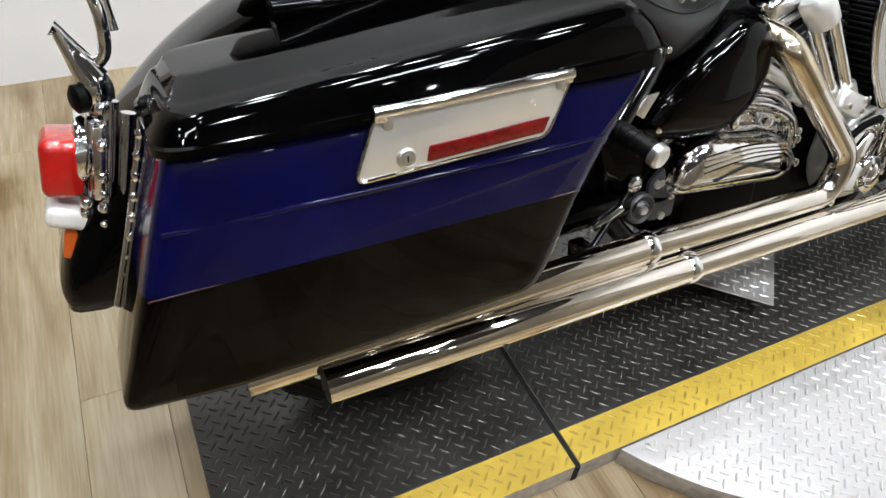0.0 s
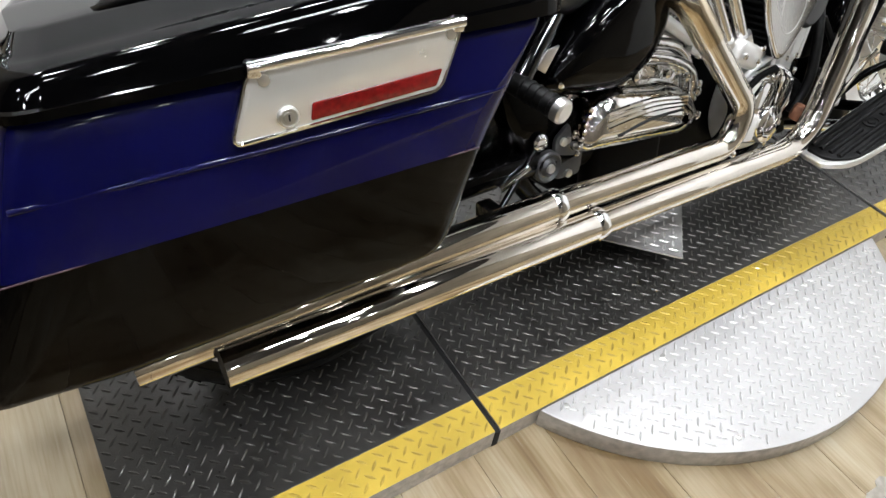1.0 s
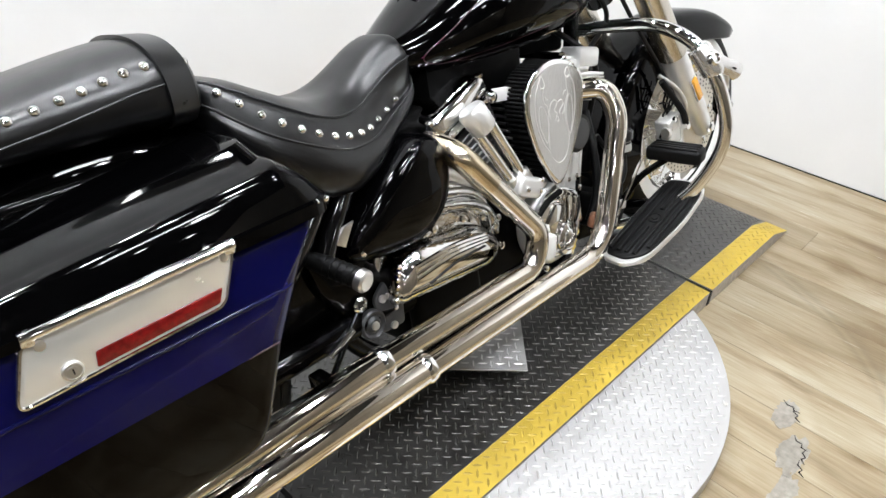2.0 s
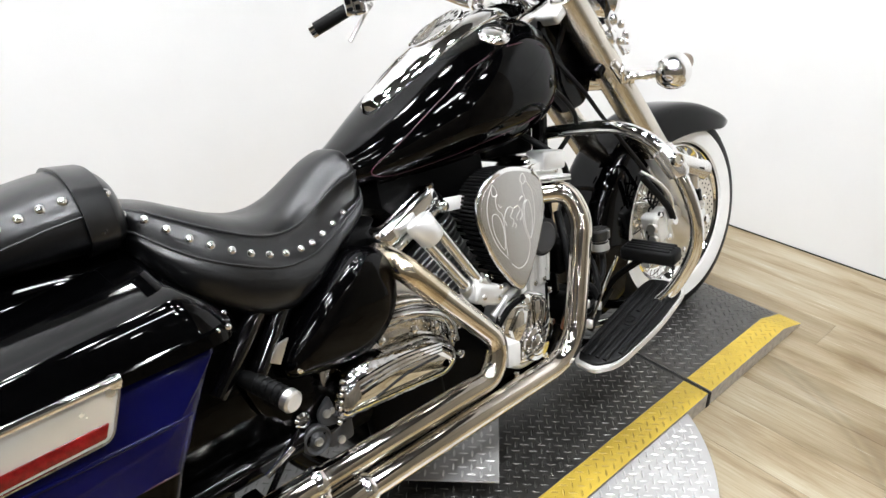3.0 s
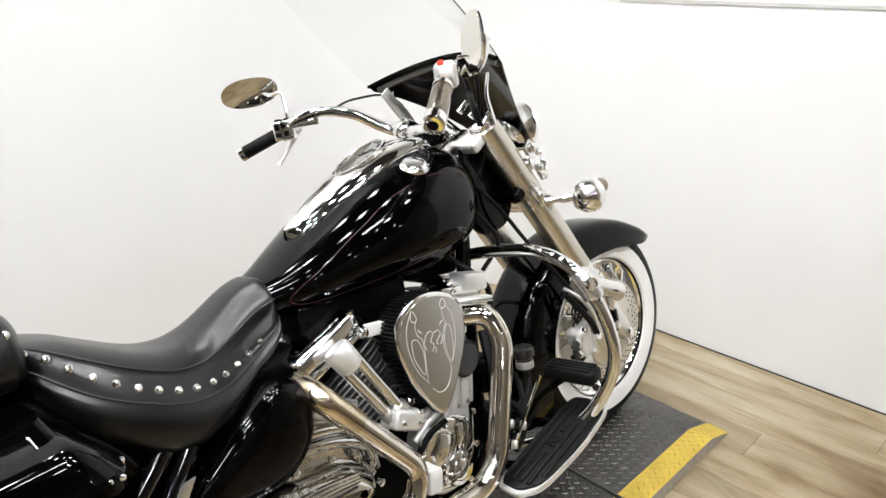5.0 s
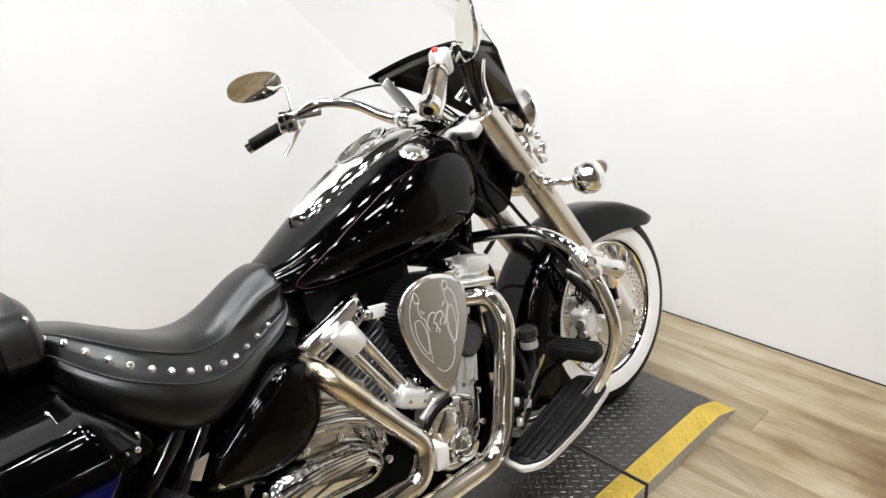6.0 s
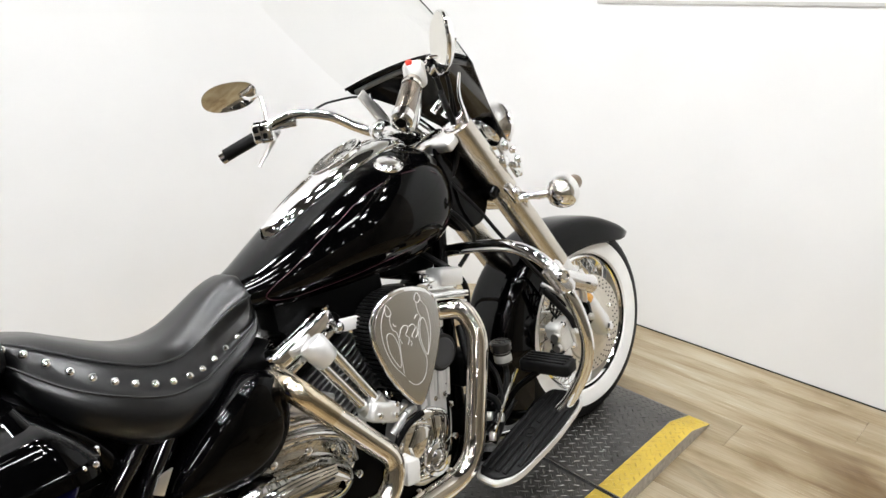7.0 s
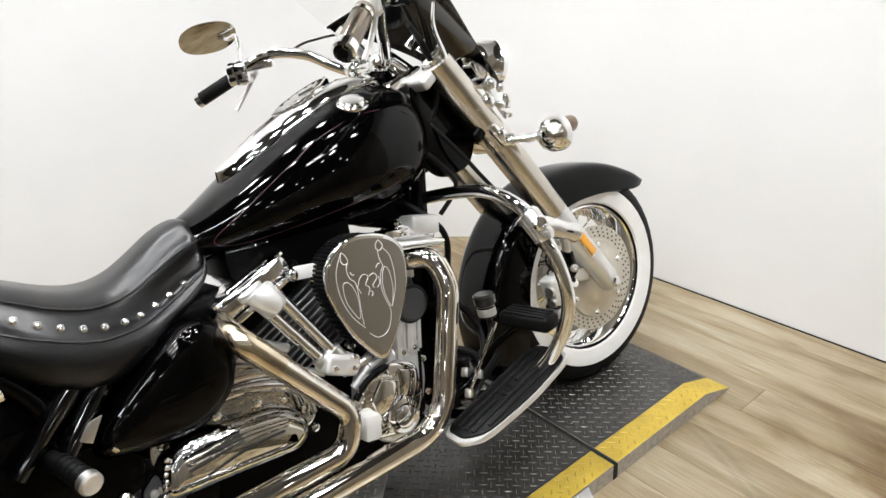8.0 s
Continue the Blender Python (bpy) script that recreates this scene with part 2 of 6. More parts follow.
def bend(pts, radius, n=8):
    """A polyline with rounded corners."""
    p = [Vector(q) for q in pts]
    out = [p[0]]
    for i in range(1, len(p) - 1):
        a, b, c = p[i - 1], p[i], p[i + 1]
        r = min(radius, 0.45 * (a - b).length, 0.45 * (c - b).length)
        s, e = b + (a - b).normalized() * r, b + (c - b).normalized() * r
        for k in range(n + 1):
            t = k / n
            out.append((1 - t) ** 2 * s + 2 * t * (1 - t) * b + t * t * e)
    out.append(p[-1])
    return out


def tube(path, r, seg=16, bm=None, closed=False, caps=True, flat=1.0):
    bm = bm or bmesh.new()
    path = [Vector(q) for q in path]
    m = len(path)
    rs = r if isinstance(r, (list, tuple)) else [r] * m
    up, rings = None, []
    for i, q in enumerate(path):
        if closed:
            d = path[(i + 1) % m] - path[i - 1]
        else:
            d = path[min(i + 1, m - 1)] - path[max(i - 1, 0)]
        d.normalize()
        if up is None:
            up = d.orthogonal().normalized()
        up = (up - d * up.dot(d)).normalized()
        side = d.cross(up)
        rings.append([bm.verts.new(q + (up * math.cos(a) + side * math.sin(a) * flat) * rs[i]) for a in [2 * math.pi * k / seg for k in range(seg)]])
    for i in range(m if closed else m - 1):
        a, b = rings[i], rings[(i + 1) % m]
        for k in range(seg):
            bm.faces.new((a[k], a[(k + 1) % seg], b[(k + 1) % seg], b[k]))
    if caps and not closed:
        bm.faces.new(list(reversed(rings[0])))
        bm.faces.new(rings[-1])
    return bm


def lathe(profile, m=None, seg=48, bm=None, caps=True):
    """(radius, height) pairs turned about the local z axis."""
    bm = bm or bmesh.new()
    m = m or Matrix()
    rings = [[bm.verts.new(m @ V(r * math.cos(2 * math.pi * k / seg), r * math.sin(2 * math.pi * k / seg), h)) for k in range(seg)] for r, h in profile]
    for a, b in zip(rings, rings[1:]):
        for k in range(seg):
            bm.faces.new((a[k], a[(k + 1) % seg], b[(k + 1) % seg], b[k]))
    if caps:
        bm.faces.new(list(reversed(rings[0])))
        bm.faces.new(rings[-1])
    return bm


def loft(rings, bm=None, caps=True, wrap=True):
    bm = bm or bmesh.new()
    vs = [[bm.verts.new(q) for q in ring] for ring in rings]
    n = len(vs[0])
    for a, b in zip(vs, vs[1:]):
        for k in range(n if wrap else n - 1):
            bm.faces.new((a[k], a[(k + 1) % n], b[(k + 1) % n], b[k]))
    if caps and wrap:
        bm.faces.new(list(reversed(vs[0])))
        bm.faces.new(vs[-1])
    return bm


def rbox(size, at=(0, 0, 0), turn=(0, 0, 0), bevel=0.004, seg=2, bm=None):
    own = bmesh.new()
    bmesh.ops.create_cube(own, size=1.0)
    bmesh.ops.scale(own, vec=size, verts=own.verts)
    if bevel:
        bmesh.ops.bevel(own, geom=own.edges[:], offset=bevel, segments=seg, affect="EDGES", profile=0.5)
    bmesh.ops.transform(own, matrix=pose(*at, *turn), verts=own.verts)
    return join(own, bm)


def join(own, bm):
    if bm is None:
        return own
    me = bpy.data.meshes.new("tmp")
    own.to_mesh(me)
    own.free()
    bm.from_mesh(me)
    bpy.data.meshes.remove(me)
    return bm


def plate(outline, thick, m=None, bevel=0.002, seg=2, bm=None):
    """A flat outline in local xy, extruded along local z, with bevelled edges."""
    own = bmesh.new()
    vs = [own.verts.new((x, y, 0)) for x, y in outline]
    f = own.faces.new(vs)
    r = bmesh.ops.extrude_face_region(own, geom=[f])
    bmesh.ops.translate(own, vec=(0, 0, thick), verts=[g for g in r["geom"] if isinstance(g, bmesh.types.BMVert)])
    bmesh.ops.recalc_face_normals(own, faces=own.faces)
    if bevel:
        edges = [e for e in own.edges if len(e.link_faces) == 2 and e.calc_face_angle(0) > 0.9 and abs(e.verts[0].co.z - e.verts[1].co.z) < 1e-6]
        bmesh.ops.bevel(own, geom=edges, offset=bevel, segments=seg, affect="EDGES", profile=0.5)
    if m is not None:
        bmesh.ops.transform(own, matrix=m, verts=own.verts)
    return join(own, bm)


def rounded(outline, radius, n=5):
    """Rounds the corners of a closed 2D outline."""
    p = [Vector((x, y)) for x, y in outline]
    out, m = [], len(p)
    for i in range(m):
        a, b, c = p[i - 1], p[i], p[(i + 1) % m]
        r = min(radius, 0.48 * (a - b).length, 0.48 * (c - b).length)
        s, e = b + (a - b).normalized() * r, b + (c - b).normalized() * r
        for k in range(n + 1):
            t = k / n
            q = (1 - t) ** 2 * s + 2 * t * (1 - t) * b + t * t * e
            out.append((q.x, q.y))
    return out


def ball(r, at, scale=(1, 1, 1), seg=20, bm=None):
    own = bmesh.new()
    bmesh.ops.create_uvsphere(own, u_segments=seg, v_segments=seg // 2 + 2, radius=r)
    bmesh.ops.transform(own, matrix=Matrix.Translation(at) @ Matrix.Diagonal((*scale, 1)), verts=own.verts)
    return join(own, bm)


def along(a, b):
    """The pose at a whose z axis points to b."""
    a, b = Vector(a), Vector(b)
    return Matrix.Translation(a) @ (b - a).to_track_quat("Z", "Y").to_matrix().to_4x4()


# side views are drawn in (x, z): local x ahead, local y up, local z to the machine's right
RIGHT = Matrix(((1, 0, 0, 0), (0, 0, -1, 0), (0, 1, 0, 0), (0, 0, 0, 1)))


def side(y):
    return Matrix.Translation((0, y, 0)) @ RIGHT


# ---------------------------------------------------------------- room
def slab(name, x0, x1, y0, y1, z0, z1, material):
    ob = part(name, rbox((x1 - x0, y1 - y0, z1 - z0), ((x0 + x1) / 2, (y0 + y1) / 2, (z0 + z1) / 2), bevel=0), material)
    return tagged(ob, kind="structure")


BACK, FRONT, COVE, BOOTH, BOOTH_REAR = 1.80, 2.34, 0.95, -1.65, -0.95
# thin dark strip laid along the foot of the front wall
tagged(slab("baseboard", FRONT - 0.004, FRONT - 0.0005, BOOTH + 0.01, BACK - COVE, 0.0005, 0.0045, GAPBLACK), "thin dark strip at the foot of the white wall", "baseboard")
tagged(slab("wall_back", BOOTH_REAR, FRONT - COVE, BACK, BACK + 0.1, -0.05, 3.6, WALLWHITE), "plain white painted wall behind the motorcycle", "wall")
tagged(slab("wall_hall_back", -7.0, BOOTH_REAR, BACK + 0.002, BACK + 0.1, -0.05, 3.6, DIMWALL), "dim tan hall wall beyond the white booth", "wall")
tagged(slab("wall_front", FRONT, FRONT + 0.1, BOOTH, BACK - COVE, -0.05, 3.6, WALLWHITE), "plain white painted wall ahead of the motorcycle", "wall")
tagged(slab("wall_hall", FRONT + 0.002, FRONT + 0.1, -6.5, BOOTH, -0.05, 3.6, DIMWALL), "dim tan hall wall beside the white booth", "wall")


def cove_wall():
    arc = [(math.cos(math.radians(a)), math.sin(math.radians(a))) for a in range(0, 91, 3)]
    cx, cy = FRONT - COVE, BACK - COVE
    outline = [(cx + c * COVE, cy + s * COVE) for c, s in arc] + [(cx + c * (COVE + 0.1), cy + s * (COVE + 0.1)) for c, s in reversed(arc)]
    ob = part("wall_corner", plate(outline, 3.65, Matrix.Translation((0, 0, -0.05)), 0), WALLWHITE)
    return tagged(ob, "rounded white painted corner joining the booth walls", "wall", kind="structure")


cove_wall()
tagged(slab("wall_rear", -7.1, -7.0, -6.5, BACK + 0.1, -0.05, 3.6, DIMWALL), "dim tan wall closing the far end of the hall", "wall")
tagged(slab("wall_side", -7.0, FRONT + 0.1, -6.6, -6.5, -0.05, 3.6, DIMWALL), "dim tan wall closing the side of the hall", "wall")
tagged(slab("ceiling", -7.1, FRONT + 0.1, -6.6, BACK + 0.1, 3.6, 3.7, CEILING), "grey painted ceiling hung with lamps", "ceiling")
tagged(slab("trim", FRONT - 0.004, FRONT, BOOTH + 0.01, BACK - COVE, 1.315, 1.327, TRIMGREY), "thin grey joint along the white wall", "trim")


def tube_lamp(x, y, length):
    root = new("tube_lamp")
    root.location = (x, y, 3.3)
    part("housing", rbox((length + 0.06, 0.10, 0.05), (0, 0, 0.03), bevel=0.008), SATIN, root, "white lamp housing")
    part("diffuser", tube([V(-length / 2, 0, -0.005), V(length / 2, 0, -0.005)], 0.011, 12), TUBEGLOW, root, "glowing tube")
    # side plates added to cut the tube light that reaches the upper wall
    for sy in (-1, 1):
        part("skirt", rbox((length + 0.06, 0.004, 0.075), (0, sy * 0.052, -0.005), bevel=0.001, seg=1), SATIN, root, "added side plate keeping tube light off the upper wall")
    for sx in (-1, 1):
        part("hanger_rod", tube([V(sx * length * 0.35, 0, 0.05), V(sx * length * 0.35, 0, 0.30)], 0.006, 8), SATIN, root)
    return tagged(root, "long white tube lamp hanging from the ceiling", "ceiling lamp", "hanging tube lamps")


def round_lamp(x, y):
    root = new("round_lamp")
    root.location = (x, y, 3.25)
    part("shade", lathe([(0.03, 0.10), (0.06, 0.09), (0.128, 0.0), (0.130, -0.05), (0.126, -0.05), (0.122, 0.0), (0.055, 0.085)], None, 32, caps=False), SATIN, root, "metal shade")
    part("bulb", lathe([(0.060, 0.012), (0.001, 0.010)], None, 28), LAMPGLOW, root, "glowing lamp face")
    part("cord", tube([V(0, 0, 0.09), V(0, 0, 0.35)], 0.008, 8), SATIN, root)
    return tagged(root, "round white lamp hanging from the ceiling", "ceiling lamp", "hanging round lamps")


for lx, ly in ((-1.5, -1.15), (-1.5, -1.00), (0.6, -1.15), (0.6, -1.00)):
    tube_lamp(lx, ly, 0.8)
# the two beyond x 1.3 are added to brighten the front wall
for lx, ly in ((-0.75, 0.10), (0.05, 0.10), (0.85, 0.10), (1.35, -0.2), (1.5, -1.0), (-0.35, 0.65), (0.45, 0.65), (-0.5, -1.4), (0.9, -1.5), (-2.2, 0.1), (-2.2, -1.2), (-0.9, 1.45), (-0.3, 1.5), (0.3, 1.5), (0.9, 1.4)):
    round_lamp(lx, ly)

def bulb_lamp(x, y):
    root = new("bulb_lamp")
    root.location = (x, y, 3.42)
    part("socket", lathe([(0.016, 0.18), (0.018, 0.03), (0.022, 0.0), (0.020, -0.01)], None, 14), SATIN, root, "metal lamp socket")
    part("bulb", ball(0.042, (0, 0, -0.046), (1, 1, 1.1), 14), BULBGLOW, root, "bare glowing bulb")
    return tagged(root, "small bare bulb on a metal socket under the ceiling", "ceiling lamp", "rows of bare bulbs")


for i in range(3):
    for j in range(2):
        bulb_lamp(-3.0 + 1.8 * i + 0.4 * (j % 2), -2.0 + 1.3 * j)
for i in range(5):
    for j in range(3):
        bulb_lamp(-5.6 + 1.75 * i + 0.6 * (j % 2), -3.3 - 1.25 * j)

# ---------------------------------------------------------------- turntable platform
TOP, EDGE_Y, FAR_Y, STRIPE = 0.05, 0.0, 0.64, 0.075
CX, CY, RADIUS = 0.63, 0.32, 0.624


def lozenges(spots, up=0.0018):
    """Raised tread bars at (x, y, z, slope, turn)."""
    verts, faces = [], []
    for x, y, z, slope, turn in spots:
        c, s = math.cos(turn), math.sin(turn)
        n = len(verts)
        for u, v, h in ((-0.0122, 0, 0), (-0.0050, -0.0027, 0), (0.0050, -0.0027, 0), (0.0122, 0, 0), (0.0050, 0.0027, 0), (-0.0050, 0.0027, 0),
                        (-0.0062, 0, up), (0.0062, 0, up)):
            px, py = u * c - v * s, u * s + v * c
            verts.append((x + px, y + py, z + h + px * slope))
        faces += [[n + i for i in f] for f in ((0, 1, 6), (1, 2, 7, 6), (2, 3, 7), (3, 4, 7), (4, 5, 6, 7), (5, 0, 6))]
    me = bpy.data.meshes.new("treads")
    me.from_pydata(verts, [], faces)
    return me


def height(x):
    if x < -0.42:
        return 0.0031 + 0.047 * (x + 0.62) / 0.20, 0.047 / 0.20
    if x > 1.716:
        return 0.0031 + 0.047 * (1.856 - x) / 0.14, -0.047 / 0.14
    return TOP, 0.0


PITCH = 0.0215


def tread_spots(x0, x1, y0, y1, inside=None):
    out = []
    for i in range(-90, 110):
        for j in range(-110, 90):
            x, y = (i - j) * PITCH * 0.7071, (i + j) * PITCH * 0.7071
            if x0 + 0.008 < x < x1 - 0.008 and y0 + 0.006 < y < y1 - 0.006 and (inside is None or inside(x, y)):
                z, s = height(x)
                out.append((x, y, z, s, math.radians(45 if (i + j) % 2 else -45)))
    return out


def deck(name, profile, y0, y1, material, parent, label):
    """A deck slice: a profile in (x, z), from y0 to y1."""
    rings = [[V(x, y, z) for x, z in profile] for y in (y0, y1)]
    bm = loft(rings)
    ob = part(name, bm, [material, EDGE_STEEL], parent, label, angle=20)
    for p in ob.data.polygons:
        p.material_index = 0 if p.normal.z > 0.5 else 1
    return ob


platform = tagged(new("turntable_platform"), "low steel tread-plate platform with yellow edges on the wood floor", "platform")
sections = {
    "rear_ramp": (-0.62, -0.006, [(-0.62, 0.0), (-0.006, 0.0), (-0.006, TOP), (-0.42, TOP), (-0.62, 0.003)]),
    "middle_deck": (0.006, 1.272, [(0.006, 0.0), (1.272, 0.0), (1.272, TOP), (0.006, TOP)]),
    "front_ramp": (1.288, 1.856, [(1.288, 0.0), (1.856, 0.0), (1.856, 0.003), (1.716, TOP), (1.288, TOP)]),
}
for sname, (x0, x1, prof) in sections.items():
    d = deck(sname, prof, STRIPE + 0.0008, FAR_Y, PLATE_BLACK, platform, "black painted steel tread plate")
    part("treads", lozenges(tread_spots(x0, x1, STRIPE, FAR_Y)), TREAD_BLACK, d, "worn raised tread bars")["kind"] = "stuff"
    y = deck("edge_stripe", prof, EDGE_Y, STRIPE, PLATE_YELLOW, platform, "yellow painted tread-plate edge")
    part("treads", lozenges(tread_spots(x0, x1, EDGE_Y, STRIPE)), TREAD_YELLOW, y, "scuffed yellow tread bars")["kind"] = "stuff"
for sx, gap in ((0.0, 0.0118), (1.28, 0.0158)):
    part("seam", rbox((gap, FAR_Y + 0.004, 0.046), (sx, FAR_Y / 2, 0.023), bevel=0), GAPBLACK, platform, "dark gap between plates")

# half-round wing of the turntable
a0 = math.asin((CY + 0.0015) / RADIUS)
arc = [(CX + RADIUS * math.cos(-a), CY + RADIUS * math.sin(-a)) for a in [a0 + (math.pi - 2 * a0) * k / 64 for k in range(65)]]
wing = part("wing", plate([(x, y - 0.0015) for x, y in arc], TOP - 0.001, bevel=0.0015), [PLATE_STEEL, EDGE_STEEL], platform, "bright half-round aluminium tread plate")
for p in wing.data.polygons:
    p.material_index = 0 if p.normal.z > 0.7 else 1
part("treads", lozenges(tread_spots(0.0, 1.3, -0.32, -0.004, lambda x, y: (x - CX) ** 2 + (y - CY) ** 2 < (RADIUS - 0.014) ** 2)), TREAD_STEEL, wing, "bright raised tread bars")["kind"] = "stuff"
for x, y in ((0.146, -0.019), (0.399, -0.022), (0.648, -0.027), (0.86, -0.027), (1.10, -0.026), (0.896, -0.233), (0.395, -0.228), (0.66, -0.262)):
    bm = lathe([(0.0062, 0), (0.0062, 0.0016), (0.0045, 0.0026), (0.0035, 0.0026), (0.0028, 0.0016), (0.0005, 0.0016)], Matrix.Translation((x, y, TOP - 0.001)), 14)
    part("screw", bm, SATIN, wing)


# jack plate under the engine
jack = tagged(new("jack_stand"), "small bright tread-plate jack stand under the motorcycle", "jack stand")
jack.location = (0.588, 0.345, TOP + 0.001)
jp = part("top_plate", rbox((0.30, 0.30, 0.005), (0, 0, 0.0545), (0, 0, 45), 0.001, 1), PLATE_STEEL, jack, "square tread plate turned cornerwise")
marks = []
for i in range(-6, 7):
    for j in range(-6, 7):
        u, v = i * PITCH, j * PITCH
        marks.append(((u - v) * 0.7071, (u + v) * 0.7071, 0.057, 0.0, math.radians(45 if (i + j) % 2 else -45)))
part("treads", lozenges(marks), TREAD_STEEL, jp, "bright raised tread bars")["kind"] = "stuff"
part("foot", rbox((0.16, 0.16, 0.052), (0, 0, 0.026), (0, 0, 45), 0.004), FRAMEBLACK, jack, "black steel foot")

# ---------------------------------------------------------------- motorcycle
# The machine's own axes: x ahead from the rear contact, y to its left, z up; it leans to its left on the side stand.
bike = tagged(new("motorcycle"), "black and blue chrome-laden cruiser motorcycle leaning on the tread-plate platform", "motorcycle")
bike.matrix_world = pose(-0.14, 0.32, TOP + 0.002, -14.0, 0, 0)
AXLE = V(1.715, 0, 0.320)
ACROSS = pose(0, 0, 0, 90, 0, 0)  # local z to the machine's right (-y)


def at_axle(c):
    return Matrix.Translation(c) @ ACROSS


def tyre(parent, c, R, half, white_out, white_in):
    h = half
    prof = [(R - 0.105, h * 0.62), (R - 0.098, h * 0.80), (R - 0.080, h * 0.97), (R - 0.055, h * 1.0), (R - 0.033, h * 0.93), (R - 0.016, h * 0.72), (R - 0.004, h * 0.38), (R, 0)]
    full = [(r, z) for r, z in prof] + [(r, -z) for r, z in reversed(prof[:-1])]
    t = part("tyre", lathe(full, at_axle(c), 96, caps=False), RUBBER, parent, "black tyre with a wide white wall")
    # white wall rings, a hair proud of the flanks
    for s in (1, -1):
        ring = [(white_in, s * h * 0.86), (white_in + 0.004, s * (h * 0.93 + 0.0015)), ((white_in + white_out) / 2, s * (h + 0.0025)), (white_out - 0.004, s * (h * 0.985 + 0.002)), (white_out, s * h * 0.93)]
        part("white_wall", lathe(ring, at_axle(c), 96, caps=False), WHITEWALL, t, "clean white sidewall band")
    bm = bmesh.new()
    for k in range(44):
        for s in (1, -1):
            a = 2 * math.pi * (k + (0.5 if s > 0 else 0)) / 44
            q = at_axle(c) @ pose(0, 0, 0, 0, 0, math.degrees(a))
            path = [q @ V(R - 0.0035, 0.006, s * 0.012), q @ V(R - 0.006, 0.014, s * h * 0.45), q @ V(R - 0.016, 0.030, s * h * 0.70)]
            tube(path, 0.0022, 4, bm)
    part("tread_grooves", bm, DARK, t)["kind"] = "stuff"
    return t


def wheel(name, c, R, half, white_out, white_in, rim_r):
    hub = part(name, lathe([(0.018, -0.075), (0.045, -0.070), (0.045, -0.055), (0.030, -0.045), (0.030, 0.045), (0.045, 0.055), (0.045, 0.070), (0.018, 0.075)], at_axle(c), 32), CHROME, bike, "spoked chrome wheel with white-wall tyre")
    tyre(hub, c, R, half, white_out, white_in)
    rim = [(rim_r + 0.004, half * 0.78), (rim_r - 0.004, half * 0.84), (rim_r - 0.012, half * 0.72), (rim_r - 0.020, half * 0.40), (rim_r - 0.034, half * 0.15), (rim_r - 0.036, 0)]
    rim = rim + [(r, -z) for r, z in reversed(rim[:-1])]
    part("rim", lathe(rim, at_axle(c), 72, caps=False), CHROME, hub, "chrome wheel rim")
    m = at_axle(c)
    for k in range(40):
        a = 2 * math.pi * k / 40
        s = 1 if k % 2 else -1
        off = 0.75 if (k // 2) % 2 else -0.75
        p0 = m @ V(0.042 * math.cos(a + off), 0.042 * math.sin(a + off), s * 0.060)
        p1 = m @ V((rim_r - 0.030) * math.cos(a), (rim_r - 0.030) * math.sin(a), s * 0.006)
        part("spoke", tube([p0, p1], 0.0021, 6), CHROME, hub)
    return hub


front = wheel("front_wheel", AXLE, 0.330, 0.071, 0.276, 0.222, 0.217)
rear = wheel("rear_wheel", V(-0.100, -0.022, 0.322), 0.322, 0.074, 0.257, 0.222, 0.214)
part("sidewall_rib", lathe([(0.269, -0.070), (0.272, -0.0765), (0.275, -0.0765), (0.279, -0.069)], at_axle(V(-0.100, -0.022, 0.322)), 96, caps=False), RUBBER, rear, "raised rib on the tyre wall")
part("sidewall_rib", lathe([(0.269, 0.070), (0.272, 0.0765), (0.275, 0.0765), (0.279, 0.069)], at_axle(V(-0.100, -0.022, 0.322)), 96, caps=False), RUBBER, rear, "raised rib on the tyre wall")


# brake rotor on the right of the front wheel
def rotor(c, y, r0, r1):
    bm = bmesh.new()
    m = Matrix.Translation((c.x, y, c.z)) @ ACROSS
    lathe([(r0, -0.0022), (r1, -0.0022), (r1, 0.0022), (r0, 0.0022), (r0, -0.0022)], m, 72, bm, caps=False)
    return bm


disc = part("brake_disc", rotor(AXLE, -0.082, 0.105, 0.157), ROTOR, front, "drilled steel brake rotor")
bm = bmesh.new()
for k in range(40):
    for j, rr in enumerate((0.127, 0.138, 0.149)):
        a = 2 * math.pi * (k + j * 0.33) / 40
        lathe([(0.0031, 0.0), (0.0031, 0.0006)], Matrix.Translation((AXLE.x, -0.0843, AXLE.z)) @ ACROSS @ pose(rr * math.cos(a), rr * math.sin(a), 0), 8, bm)
part("drill_hole", bm, GAPBLACK, disc)["kind"] = "stuff"
part("rotor_carrier", lathe([(0.02, 0.030), (0.060, 0.030), (0.075, 0.020), (0.092, 0.012), (0.115, 0.010), (0.119, 0.004), (0.119, -0.002), (0.02, -0.002)], Matrix.Translation((AXLE.x, -0.080, AXLE.z)) @ ACROSS, 56), ROTOR, disc, "satin rotor carrier")
for k in range(6):
    a = 2 * math.pi * (k + 0.3) / 6
    part("bolt", lathe([(0.0085, 0), (0.0085, 0.005), (0.006, 0.008), (0.001, 0.008)], Matrix.Translation((AXLE.x, -0.090, AXLE.z)) @ ACROSS @ pose(0.102 * math.cos(a), 0.102 * math.sin(a), 0), 12), CHROME, disc)

part("far_brake_disc", rotor(AXLE, 0.082, 0.060, 0.157), ROTOR, front, "steel brake rotor on the far side")

# the front wheel is turned a little to the right
FDIR = V(-0.329, 0, 0.487).normalized()
STEER = Matrix.Translation(AXLE) @ Matrix.Rotation(radians(-3.5), 4, FDIR) @ Matrix.Translation(-AXLE)
front.matrix_local = STEER

